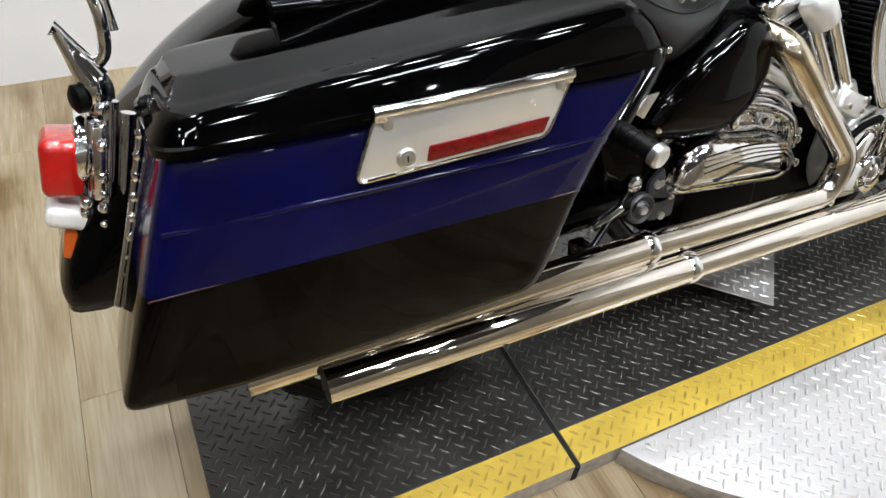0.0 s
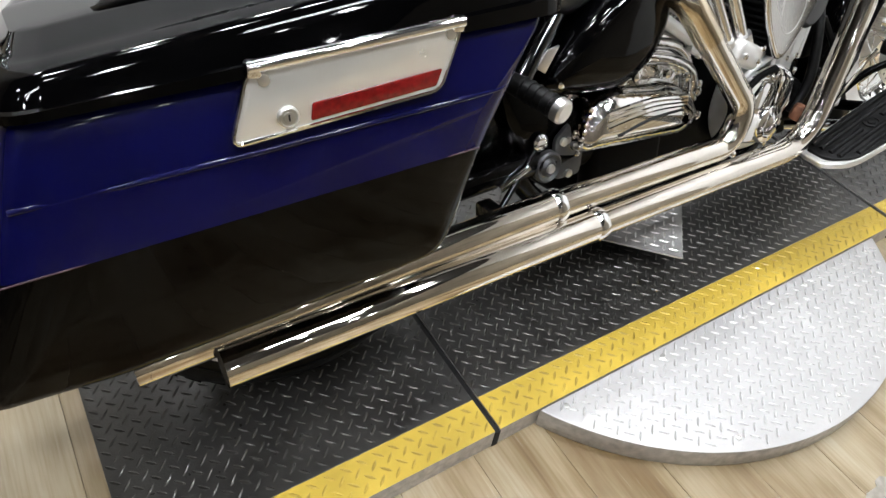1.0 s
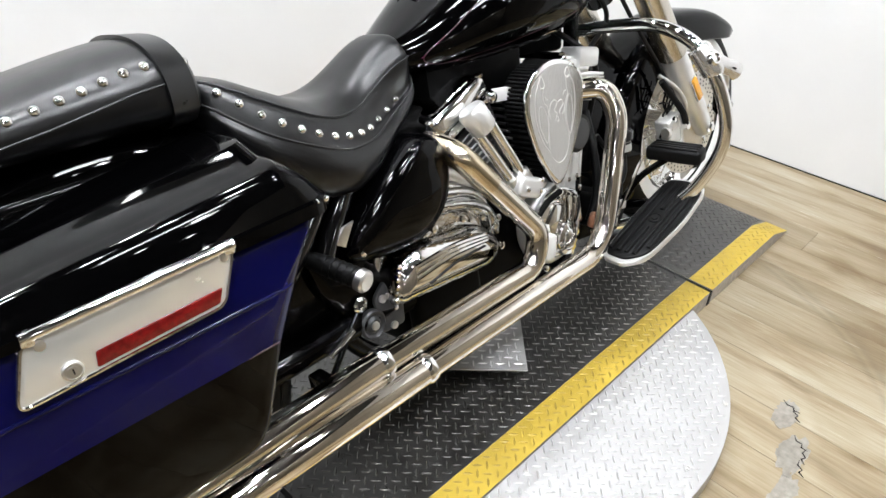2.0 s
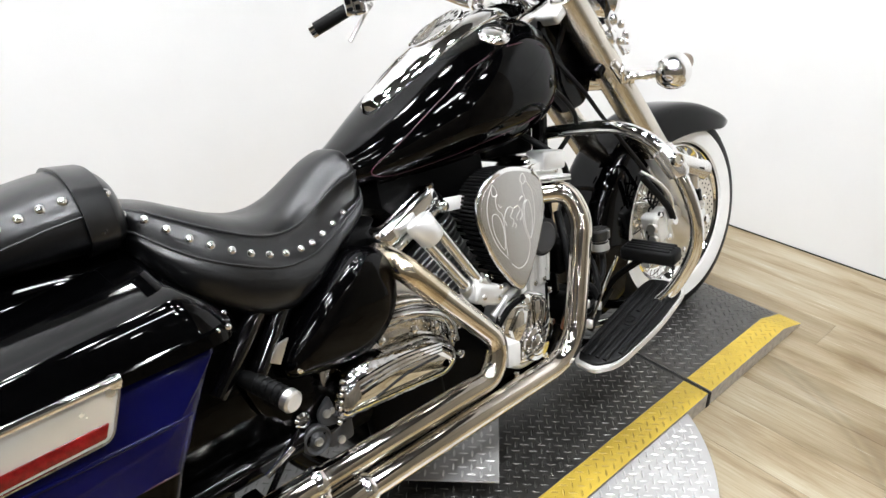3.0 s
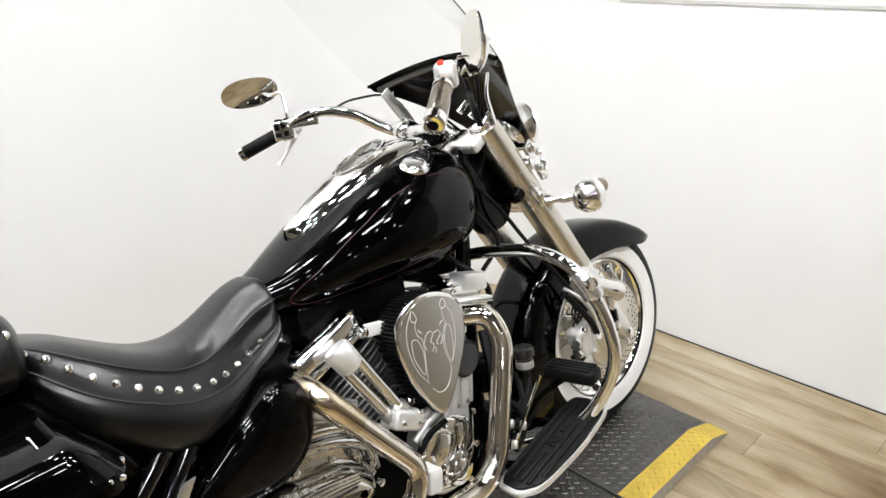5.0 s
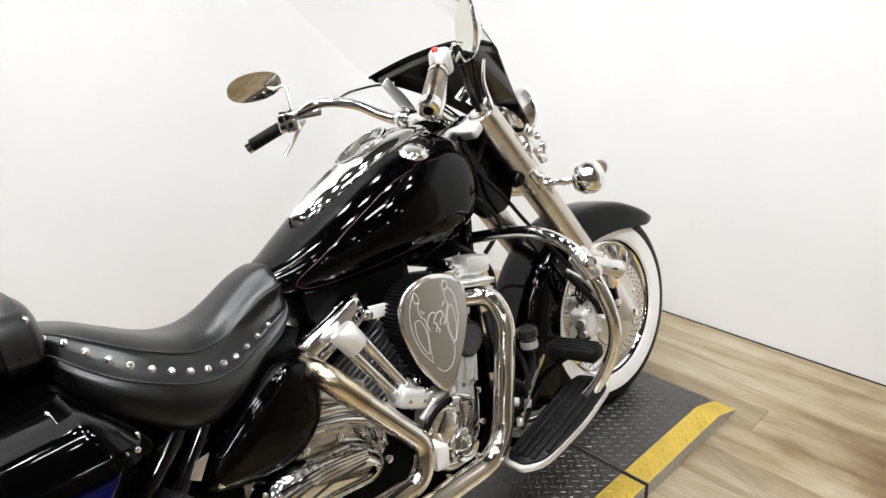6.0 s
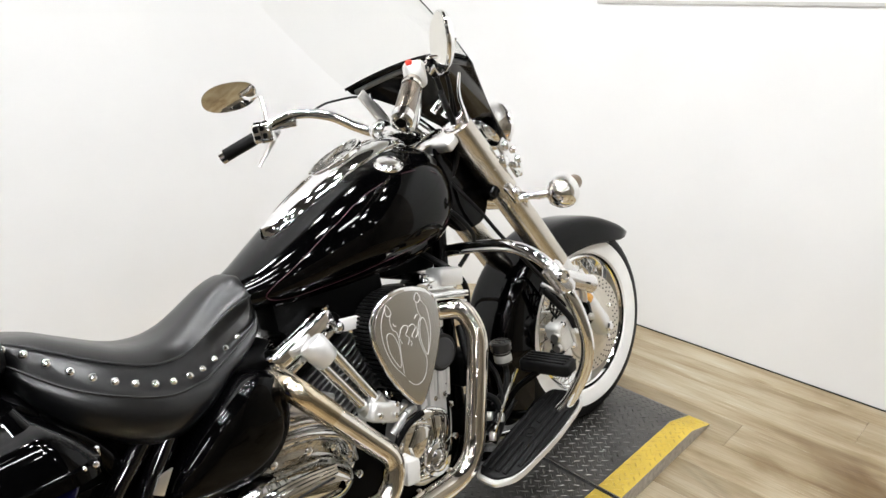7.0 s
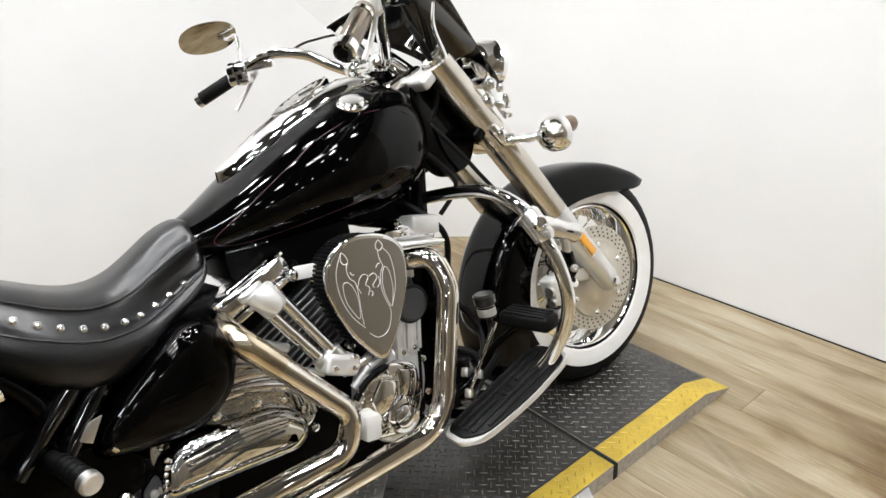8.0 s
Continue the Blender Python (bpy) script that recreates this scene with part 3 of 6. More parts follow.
# fork
FDIR = V(-0.329, 0, 0.487).normalized()
for sy in (-1, 1):
    foot, head = AXLE + V(0, sy * 0.118, 0), AXLE + V(0, sy * 0.118, 0) + FDIR * 0.845
    leg = part("fork_leg", tube([foot + FDIR * d for d in (-0.042, -0.036, -0.022, 0.02, 0.07, 0.30, 0.31)], [0.012, 0.022, 0.029, 0.032, 0.037, 0.038, 0.032], 28), CAST, bike, "satin aluminium fork slider")
    part("fork_cover", tube([foot + FDIR * d for d in (0.300, 0.304, 0.58, 0.80, 0.84, 0.845)], [0.034, 0.0405, 0.0405, 0.0405, 0.0405, 0.034], 28), CHROME_FORK, leg, "polished chrome fork cover")
    part("axle_clamp", rbox((0.060, 0.046, 0.13), tuple(foot + FDIR * 0.045 + V(0.008, 0, 0)), (0, -34, 0), 0.016, 3), CAST, leg, "satin axle clamp")
    part("axle_nut", lathe([(0.017, 0), (0.017, 0.012), (0.012, 0.016), (0.001, 0.016)], Matrix.Translation(foot - FDIR * 0.012 + V(0, sy * 0.024, 0)) @ pose(0, 0, 0, -90 * sy, 0, 0), 6), CHROME, leg)
amber = part("side_reflector", rbox((0.024, 0.010, 0.080), tuple(AXLE + V(-0.006, -0.158, 0) + FDIR * 0.165), (0, -34, 0), 0.004, 2), AMBER, bike, "amber side reflector on the fork leg")
part("reflector_rim", rbox((0.030, 0.007, 0.087), tuple(AXLE + V(-0.006, -0.154, 0) + FDIR * 0.165), (0, -34, 0), 0.003, 2), CHROME, amber)
part("axle", tube([AXLE + V(0, -0.14, 0), AXLE + V(0, 0.14, 0)], 0.009, 12), CHROME, bike)

# caliper behind the right fork leg
CALIPER = surface("pale_caliper", (0.66, 0.65, 0.62), 0.38, 0.25, vary=0.08, rvary=0.3, scale=30)
cal = part("brake_caliper", rbox((0.070, 0.050, 0.088), (1.492, -0.138, 0.368), (0, -14, 0), 0.009, 3), CALIPER, bike, "pale cast front brake caliper")
part("caliper_foot", rbox((0.046, 0.046, 0.036), (1.486, -0.136, 0.308), (0, -14, 0), 0.006, 2), CALIPER, cal)
part("caliper_slot", rbox((0.060, 0.046, 0.008), (1.488, -0.138, 0.328), (0, -14, 0), 0.001, 1), GAPBLACK, cal)
part("caliper_window", rbox((0.026, 0.004, 0.024), (1.474, -0.1635, 0.388), (0, -14, 0), 0.002, 1), SATIN, cal)
part("caliper_ridge", rbox((0.012, 0.056, 0.096), (1.512, -0.140, 0.366), (0, -14, 0), 0.004, 2), CALIPER, cal)
part("caliper_bracket", rbox((0.14, 0.018, 0.040), (1.580, -0.112, 0.37), (0, 12, 0), 0.006), SATIN, cal)
part("banjo_bolt", tube([V(1.517, -0.150, 0.372), V(1.517, -0.184, 0.378)], [0.012, 0.012], 14), CHROME, cal, "chrome hose bolt")
part("hose_sleeve", tube(curve([V(1.517, -0.176, 0.382), V(1.500, -0.176, 0.420), V(1.472, -0.160, 0.470), V(1.440, -0.145, 0.520)], 6), [0.0095] * 19, 10), RUBBER, cal, "black brake hose")
for q in ((1.478, 0.404), (1.508, 0.330)):
    part("bolt", lathe([(0.009, 0), (0.009, 0.008), (0.001, 0.010)], side(-0.160) @ pose(q[0], q[1], 0), 8), CHROME, cal)
for k in range(4):
    part("brake_wire", tube(curve([V(1.475 + 0.010 * k, -0.115, 0.53 - 0.02 * k), V(1.49 + 0.015 * k, -0.13, 0.49 - 0.012 * k), V(1.475 + 0.012 * k, -0.13, 0.45 - 0.01 * k), V(1.49, -0.13, 0.42)], 6), 0.003, 6), RUBBER, cal)


WIRES = random.Random(11)
for k in range(7):
    x0, z0 = 1.462 + 0.014 * WIRES.random(), 0.50 - 0.026 * k
    pts = [V(x0 + WIRES.uniform(-0.012, 0.02), -0.125 - 0.02 * WIRES.random(), z0 + WIRES.uniform(-0.02, 0.03)) for _ in range(2)] + [V(1.49 + 0.04 * WIRES.random(), -0.125, z0 - 0.03 * WIRES.random()) for _ in range(2)]
    part("wheel_sensor_wire", tube(curve(pts, 5), 0.0022 + 0.0014 * WIRES.random(), 6), RUBBER, cal)
part("hose_guide", tube(curve([V(1.46, -0.125, 0.53), V(1.49, -0.16, 0.49), V(1.515, -0.175, 0.44), V(1.53, -0.165, 0.40)], 6), 0.0065, 10), SATIN, cal, "bright brake pipe")
part("caliper_cap", tube([V(1.455, -0.150, 0.372), V(1.445, -0.152, 0.372)], [0.016, 0.013], 16), SATIN, cal)
part("caliper_cap", tube([V(1.458, -0.150, 0.338), V(1.448, -0.152, 0.338)], [0.014, 0.011], 16), SATIN, cal)


# mudguards: a rounded shell swept round a wheel
def mudguard(c, stations, n=15, thick=0.004):
    """stations: angle from straight up, turned ahead (deg), radius, half width, drop of the flank."""
    outer, inner = [], []
    for ang, R, w, drop in stations:
        a = radians(ang)
        rad, tan = V(math.sin(a), 0, math.cos(a)), V(0, 1, 0)
        o, i = [], []
        for k in range(n):
            u = -1 + 2 * k / (n - 1)
            d = drop * (1 - math.sqrt(max(0.0, 1 - abs(u) ** 3.2)))
            o.append(c + rad * (R - d) + tan * (w * math.sin(u * math.pi / 2) if abs(u) < 1 else w * u))
            i.append(c + rad * (R - d - thick) + tan * ((w - thick) * (math.sin(u * math.pi / 2) if abs(u) < 1 else u)))
        outer.append(o + list(reversed(i)))
    return loft(outer)


def stations(rows, n=10):
    out = []
    pts = [V(*r[:3]) for r in rows]
    ds = [r[3] for r in rows]
    c = curve(pts, n)
    for k, p in enumerate(c):
        j = min(k // n, len(ds) - 2)
        f = min(k / n - j, 1)
        out.append((p.x, p.y, p.z, ds[j] * (1 - f) + ds[j + 1] * f))
    return out


fm = part("front_mudguard", mudguard(AXLE, stations([(-115, 0.440, 0.082, 0.115), (-95, 0.425, 0.094, 0.150), (-70, 0.400, 0.096, 0.128), (-40, 0.374, 0.095, 0.108), (0, 0.345, 0.094, 0.095), (28, 0.348, 0.092, 0.08), (44, 0.363, 0.082, 0.055), (51, 0.374, 0.066, 0.03)])), BLACK, bike, "gloss black front mudguard")
fm.matrix_local = STEER
part("rear_mudguard", mudguard(V(0, 0, 0.322), stations([(-85, 0.588, 0.100, 0.05), (-81, 0.590, 0.120, 0.10), (-70, 0.565, 0.128, 0.15), (-50, 0.525, 0.130, 0.16), (-25, 0.490, 0.130, 0.16), (5, 0.475, 0.128, 0.15), (28, 0.47, 0.12, 0.15)])), BLACK, bike, "gloss black rear mudguard")

# frame
frame_path = bend([(1.20, -0.045, 0.86), (1.13, -0.075, 0.62), (1.085, -0.09, 0.22), (1.0, -0.105, 0.155), (0.45, -0.105, 0.155), (0.30, -0.11, 0.30), (0.27, -0.12, 0.62), (0.12, -0.125, 0.74), (-0.25, -0.125, 0.74)], 0.09)
fr = part("frame", tube(frame_path, 0.019, 16), FRAMEBLACK, bike, "black steel tube frame")
part("frame_rail", tube([V(p.x, -p.y, p.z) for p in frame_path], 0.019, 16), FRAMEBLACK, fr)
part("head_tube", tube([(1.145, 0, 1.01), (1.245, 0, 0.82)], 0.042, 24), FRAMEBLACK, fr)
# dark block added so the gaps ahead of the engine stay black
part("engine_gap_block", rbox((0.11, 0.17, 0.42), (1.075, 0, 0.42), (0, 7, 0), 0.03, 3), DARK, fr)
part("under_seat_box", rbox((0.30, 0.20, 0.14), (0.50, 0, 0.60), bevel=0.03, seg=3), DARK, fr)
for s in (-1, 1):
    part("neck_cover", plate(rounded([(1.165, 0.79), (1.185, 0.985), (1.235, 0.985), (1.352, 0.815), (1.315, 0.750), (1.22, 0.74)], 0.03), 0.012, side(-0.070 * s - 0.006), 0.004), FRAMEBLACK, fr, "black steering neck cover")
part("backbone", tube([(1.20, 0, 0.87), (0.60, 0, 0.74), (0.30, 0, 0.66)], 0.035, 16), FRAMEBLACK, fr)
for off in (0.0, 0.075):
    part("seat_strut", tube([(0.20 + off, -0.165, 0.50), (0.375 + off * 0.6, -0.118, 0.645)], 0.0185, 20), STRUTBLACK, fr, "gloss black strut")
part("swing_arm", tube(bend([(0.42, -0.13, 0.33), (0.2, -0.14, 0.335), (-0.03, -0.13, 0.325)], 0.06), 0.026, 16), FRAMEBLACK, fr, "black swing arm")
# dark block added for the black void between tank and heads
part("tank_gap_block", rbox((0.30, 0.16, 0.13), (0.80, 0.0, 0.680), bevel=0.02, seg=2), DARK, fr, "dark filler block closing the gap under the tank")
# dark block added to fill the black gap below the pillion
part("pillion_gap_block", rbox((0.34, 0.24, 0.11), (0.17, 0.0, 0.665), bevel=0.03, seg=2), DARK, fr)
# black plate added over the wheel's side to keep this spot dark
part("wheel_blank", rbox((0.32, 0.008, 0.24), (0.17, -0.122, 0.44), bevel=0.002), FRAMEBLACK, fr, "added black plate that hides the side of the rear wheel")
part("inner_panel", rbox((0.42, 0.20, 0.26), (0.36, 0.0, 0.50), bevel=0.03, seg=3), DARK, fr)


# ---- fuel tank
def tank_ring(x, w, top, bot, n=36, sq=2.4, low=2.2):
    """A section: round on top, flattened below."""
    zc, out = bot + (top - bot) * 0.42, []
    for k in range(n):
        a = 2 * math.pi * k / n
        c, s = math.cos(a), math.sin(a)
        e = sq if s > 0 else low
        y = w * math.copysign(abs(c) ** (2 / e), c)
        z = zc + (top - zc) * abs(s) ** (2 / e) if s > 0 else zc - (zc - bot) * abs(s) ** (2 / e)
        out.append(V(x, y, z))
    return out


TANK = [(0.560, 0.030, 0.780, 0.740), (0.585, 0.064, 0.802, 0.730), (0.64, 0.098, 0.824, 0.722), (0.72, 0.135, 0.868, 0.720), (0.82, 0.169, 0.925, 0.717), (0.92, 0.188, 0.972, 0.716),
        (1.02, 0.192, 1.000, 0.714), (1.10, 0.178, 0.999, 0.726), (1.155, 0.148, 0.984, 0.762), (1.182, 0.100, 0.950, 0.82), (1.192, 0.03, 0.91, 0.86)]
dense = []
for a, b in zip(curve([t[:3] for t in TANK], 4), curve([(t[0], t[3], 0) for t in TANK], 4)):
    dense.append(tank_ring(a.x, max(a.y, 0.004), a.z, b.y))
tank = part("fuel_tank", loft(dense), BLACK, bike, "gloss black teardrop fuel tank with a thin maroon pinstripe", angle=60)


def face_ring(outline, y, inset, cx, cz, hx, hz):
    return [V(cx + (x - cx) * (1 - inset / hx), y, cz + (z - cz) * (1 - inset / hz)) for x, z in outline]


# tank trim: dash console, filler cap, pinstripe
def tank_at(x):
    for i in range(len(TANK) - 1):
        a, b = TANK[i], TANK[i + 1]
        if a[0] <= x <= b[0]:
            f = (x - a[0]) / (b[0] - a[0])
            return [a[k] + (b[k] - a[k]) * f for k in range(4)]
    return TANK[-1]


def tank_side(x, z, out=0.0):
    """The y of the right flank at this x and height."""
    _, w, top, bot = tank_at(x)
    zc = bot + (top - bot) * 0.42
    u = min(0.999, abs((z - zc) / ((top - zc) if z > zc else (zc - bot))))
    e = 2.4 if z > zc else 2.2
    return -(w * (1 - u ** e) ** (1 / e) + out)


rows = []
for x, w in ((0.710, 0.006), (0.715, 0.018), (0.726, 0.032), (0.750, 0.048), (0.81, 0.068), (0.88, 0.082), (0.96, 0.088), (1.04, 0.085), (1.10, 0.074), (1.135, 0.055), (1.145, 0.02)):
    top = tank_at(x)[2]
    rows.append([V(x, -w, top - 0.016 - w * 0.12), V(x, -w * 0.97, top - 0.002 - w * 0.06), V(x, -w * 0.85, top + 0.011), V(x, -w * 0.5, top + 0.020), V(x, 0, top + 0.024), V(x, w * 0.5, top + 0.020), V(x, w * 0.85, top + 0.011), V(x, w * 0.97, top - 0.002 - w * 0.06), V(x, w, top - 0.016 - w * 0.12)])
console = part("dash_console", loft(rows, wrap=False), CHROME, tank, "long chrome dash console", angle=60)
edge = [r[0] + V(0, -0.001, 0.003) for r in rows]
part("console_rim", tube(curve(edge, 5), 0.0042, 8), CHROME, console)
part("console_rim", tube(curve([V(p.x, -p.y, p.z) for p in edge], 5), 0.0042, 8), CHROME, console)
for p in curve(edge, 2)[4:-3:2]:
    part("bolt", ball(0.0046, (p.x, p.y - 0.001, p.z + 0.005), seg=8), CHROME, console)
dm = along((0.945, 0, tank_at(0.945)[2] + 0.014), (0.912, 0, tank_at(0.945)[2] + 0.093)) @ Matrix.Diagonal((0.95, 1.42, 1, 1))
dial = part("speedometer", lathe([(0.055, -0.012), (0.057, 0.005), (0.055, 0.011), (0.051, 0.0115), (0.049, 0.008), (0.001, 0.010)], dm, 56), CHROME, console, "round speedometer in a chrome ring")
part("dial_face", lathe([(0.0485, 0.0108), (0.001, 0.0112)], dm, 48), surface("dial_grey", (0.20, 0.19, 0.17), 0.15, 0.6, coat=1.0, vary=0.05), dial, "pale dial")
for k in range(11):
    a = math.radians(-30 + 24 * k)
    part("tick", tube([dm @ V(0.040 * math.cos(a), 0.040 * math.sin(a), 0.0116), dm @ V(0.049 * math.cos(a), 0.049 * math.sin(a), 0.0116)], 0.0009, 5), DARK, dial)
part("needle", tube([dm @ V(0, 0, 0.0125), dm @ V(0.03, 0.018, 0.0125)], 0.0012, 6), DARK, dial)
cm = along((0.998, -0.118, 0.955), (0.992, -0.150, 1.03))
cap = part("filler_cap", lathe([(0.036, -0.006), (0.038, 0.004), (0.036, 0.010), (0.029, 0.014), (0.026, 0.019), (0.012, 0.022), (0.001, 0.022)], cm, 40), CHROME, tank, "chrome fuel filler cap")
for k in range(12):
    a = 2 * math.pi * k / 12
    part("cap_rib", rbox((0.010, 0.003, 0.004), tuple(cm @ V(0.030 * math.cos(a), 0.030 * math.sin(a), 0.0125)), bevel=0.001, seg=1), CHROME, cap)
cm2 = Matrix.Diagonal((1, -1, 1, 1)) @ cm
part("left_filler_cap", lathe([(0.036, -0.006), (0.038, 0.004), (0.036, 0.010), (0.029, 0.014), (0.012, 0.020), (0.001, 0.020)], cm2, 40), CHROME, tank, "chrome fuel filler cap")
stripe = [(0.636, 0.762), (0.70, 0.805), (0.80, 0.865), (0.90, 0.915), (1.00, 0.938), (1.08, 0.930), (1.125, 0.895), (1.13, 0.85), (1.10, 0.80), (1.02, 0.775), (0.90, 0.758), (0.78, 0.745), (0.68, 0.742)]
loop = [V(p.x, tank_side(p.x, p.y, 0.0006), p.y) for p in curve([(x, z, 0) for x, z in stripe], 8, closed=True)]
part("pinstripe", tube(loop, 0.0011, 6, closed=True), PINSTRIPE, tank, "thin maroon pinstripe")
part("tank_seam", tube([V(x, tank_side(x, tank_at(x)[3] + 0.010, 0.003), tank_at(x)[3] + 0.010) for x in [0.66 + 0.02 * k for k in range(23)]], 0.005, 8), BLACK, tank)


# ---- seats
def seat_ring(x, w, top, bot, n=40):
    return tank_ring(x, w, top, bot, n, 2.5, 2.8)


def smooth_rings(rows, n=4):
    a = curve([r[:3] for r in rows], n)
    b = curve([(r[0], r[3], 0) for r in rows], n)
    return [(p.x, max(p.y, 0.003), p.z, q.y) for p, q in zip(a, b)]


def flank(rows, x, z, out=0.0):
    near = sorted(rows, key=lambda r: abs(r[0] - x))[:2]
    span = abs(near[0][0] - near[1][0])
    f = min(1.0, abs(x - near[0][0]) / span) if span else 0.0
    if (near[0][0] - x) * (near[1][0] - x) > 0:
        f = 0.0
    w, top, bot = [near[0][k] * (1 - f) + near[1][k] * f for k in (1, 2, 3)]
    zc = bot + (top - bot) * 0.42
    u = min(0.995, abs((z - zc) / ((top - zc) if z > zc else (zc - bot))))
    e = 2.5 if z > zc else 2.8
    return -(w * (1 - u ** e) ** (1 / e) + out)


# rider seat: x, crown height, stud line (half width, height), skirt half width, underside
SEAT_ROWS = [(0.622, 0.790, 0.040, 0.752, 0.050, 0.732, 1.15), (0.616, 0.806, 0.064, 0.732, 0.074, 0.708, 1.12), (0.602, 0.814, 0.074, 0.716, 0.090, 0.690, 1.13), (0.575, 0.810, 0.078, 0.705, 0.102, 0.668, 1.06), (0.547, 0.799, 0.083, 0.695, 0.112, 0.652, 1.0),
             (0.520, 0.784, 0.091, 0.686, 0.122, 0.640, 0.95), (0.490, 0.767, 0.102, 0.679, 0.136, 0.622, 0.90), (0.460, 0.752, 0.116, 0.675, 0.148, 0.604, 0.88), (0.425, 0.743, 0.130, 0.677, 0.158, 0.590, 0.86), (0.385, 0.745, 0.142, 0.685, 0.167, 0.580, 0.86),
             (0.344, 0.759, 0.147, 0.701, 0.170, 0.585, 0.86), (0.306, 0.779, 0.147, 0.721, 0.168, 0.600, 0.86), (0.273, 0.797, 0.142, 0.742, 0.163, 0.625, 0.86), (0.243, 0.814, 0.132, 0.764, 0.155, 0.650, 0.86), (0.219, 0.824, 0.122, 0.786, 0.146, 0.672, 0.86),
             (0.201, 0.830, 0.111, 0.803, 0.136, 0.694, 0.86), (0.187, 0.833, 0.101, 0.815, 0.125, 0.714, 0.86), (0.172, 0.832, 0.086, 0.822, 0.105, 0.740, 0.86), (0.160, 0.824, 0.060, 0.812, 0.080, 0.760, 0.86), (0.154, 0.815, 0.030, 0.800, 0.040, 0.775, 0.86)]


def seat_table(n=4):
    a = curve([r[:3] for r in SEAT_ROWS], n)
    b = curve([r[3:6] for r in SEAT_ROWS], n)
    c = curve([(r[0], r[6], 0) for r in SEAT_ROWS], n)
    return [(p.x, p.y, p.z, q.x, q.y, q.z, u.y) for p, q, u in zip(a, b, c)]


def seat_section(x, top, ys, zs, w, bot, full):
    """Half a section from the crown over the stud band and the skirt to the underside, then mirrored."""
    drop = 0.20 + 0.15 * min(1.0, max(0.0, (0.31 - x) / 0.12))
    half = [(0.0, top), (ys * full * 0.58, top - (top - zs) * 0.06), (ys * full, zs + (top - zs) * 0.54), (ys, zs), (ys + (w - ys) * 0.55, zs - (zs - bot) * drop), (w, zs - (zs - bot) * 0.55), (w * 0.93, bot + (zs - bot) * 0.10), (w * 0.70, bot), (0.0, bot)]
    h = curve([(y, z, 0) for y, z in half], 4)
    return [V(x, -p.x, p.y) for p in h] + [V(x, p.x, p.y) for p in reversed(h[1:-1])]


seat = part("rider_seat", loft([seat_section(*r) for r in seat_table()]), LEATHER, bike, "black leather seat with a row of chrome studs", angle=70)


def stud_at(parent, p, n):
    m = along(tuple(p), tuple(p + n))
    part("stud", lathe([(0.0078, -0.002), (0.0078, 0.0012), (0.0060, 0.0042), (0.0028, 0.0056), (0.0003, 0.0058)], m, 14), CHROME, parent, "domed chrome stud")


band = curve([V(r[0], -r[2], r[3]) for r in reversed(SEAT_ROWS)], 10)
travel, due = 0.0, 0.062
for a, b in zip(band, band[1:-28]):
    travel += (b - a).length
    if travel >= due:
        stud_at(seat, b, V(0, -1, 0.85).normalized())
        due += 0.0355
for k in (2, 4):
    seam = []
    for r in seat_table(3)[2:-2]:
        ring = seat_section(*r)
        seam.append(ring[k * 4] + V(0, -0.0008, 0.0006))
    part("piping", tube(seam, 0.0021, 6), STITCH, seat, "stitched leather seam")


def stud(parent, rows, x, z):
    stud_at(parent, V(x, flank(rows, x, z, -0.001), z), V(0, -1, 0.25).normalized())


PILLION = smooth_rings([(0.177, 0.060, 0.856, 0.800), (0.171, 0.102, 0.880, 0.782), (0.150, 0.136, 0.900, 0.774), (0.105, 0.150, 0.907, 0.775), (0.04, 0.155, 0.902, 0.780), (-0.05, 0.155, 0.890, 0.784), (-0.12, 0.155, 0.882, 0.786), (-0.20, 0.150, 0.878, 0.79), (-0.27, 0.120, 0.864, 0.78), (-0.30, 0.05, 0.84, 0.785)])
pillion = part("pillion_seat", loft([seat_ring(*r) for r in PILLION]), LEATHER, bike, "black leather pillion pad with studs and a strap", angle=60)
for x, z in ((0.150, 0.866), (0.089, 0.873), (0.058, 0.871), (0.028, 0.867), (-0.002, 0.862), (-0.032, 0.858), (-0.064, 0.854), (-0.098, 0.850), (-0.132, 0.847), (-0.166, 0.844), (-0.20, 0.842)):
    stud(pillion, PILLION, x, z)
line = [V(x, flank(PILLION, x, z, 0.0004), z) for x, z in ((0.105, 0.846), (0.06, 0.844), (0.03, 0.840), (0.0, 0.836), (-0.05, 0.829), (-0.1, 0.824), (-0.15, 0.819), (-0.2, 0.816), (-0.25, 0.812))]
part("piping", tube(curve(line, 5), 0.0021, 6), STITCH, pillion, "stitched leather seam")
r = min(PILLION, key=lambda q: abs(q[0] - 0.108))
r2 = min(PILLION, key=lambda q: abs(q[0] - 0.146))
part("strap", loft([seat_ring(q[0], q[1] + g, q[2] + g, q[3] - g) for q, g in ((r, 0.0), (r, 0.006), (r2, 0.006), (r2, 0.0))]), LEATHER, pillion, "black leather strap across the pad")


# ---- saddlebag on the right
BAG = [(-0.532, 0.362), (-0.418, 0.662), (0.182, 0.662), (0.165, 0.640), (0.088, 0.507), (0.034, 0.384), (0.010, 0.360), (-0.20, 0.352), (-0.40, 0.350)]
out = rounded(BAG, 0.018, 4)
rings = [face_ring(out, y, i, -0.17, 0.50, 0.33, 0.15) for y, i in ((-0.150, 0.03), (-0.160, 0.004), (-0.22, 0.0), (-0.315, 0.0), (-0.327, 0.002), (-0.3345, 0.007), (-0.3385, 0.016), (-0.3415, 0.04), (-0.3435, 0.09))]
bm = loft(rings)
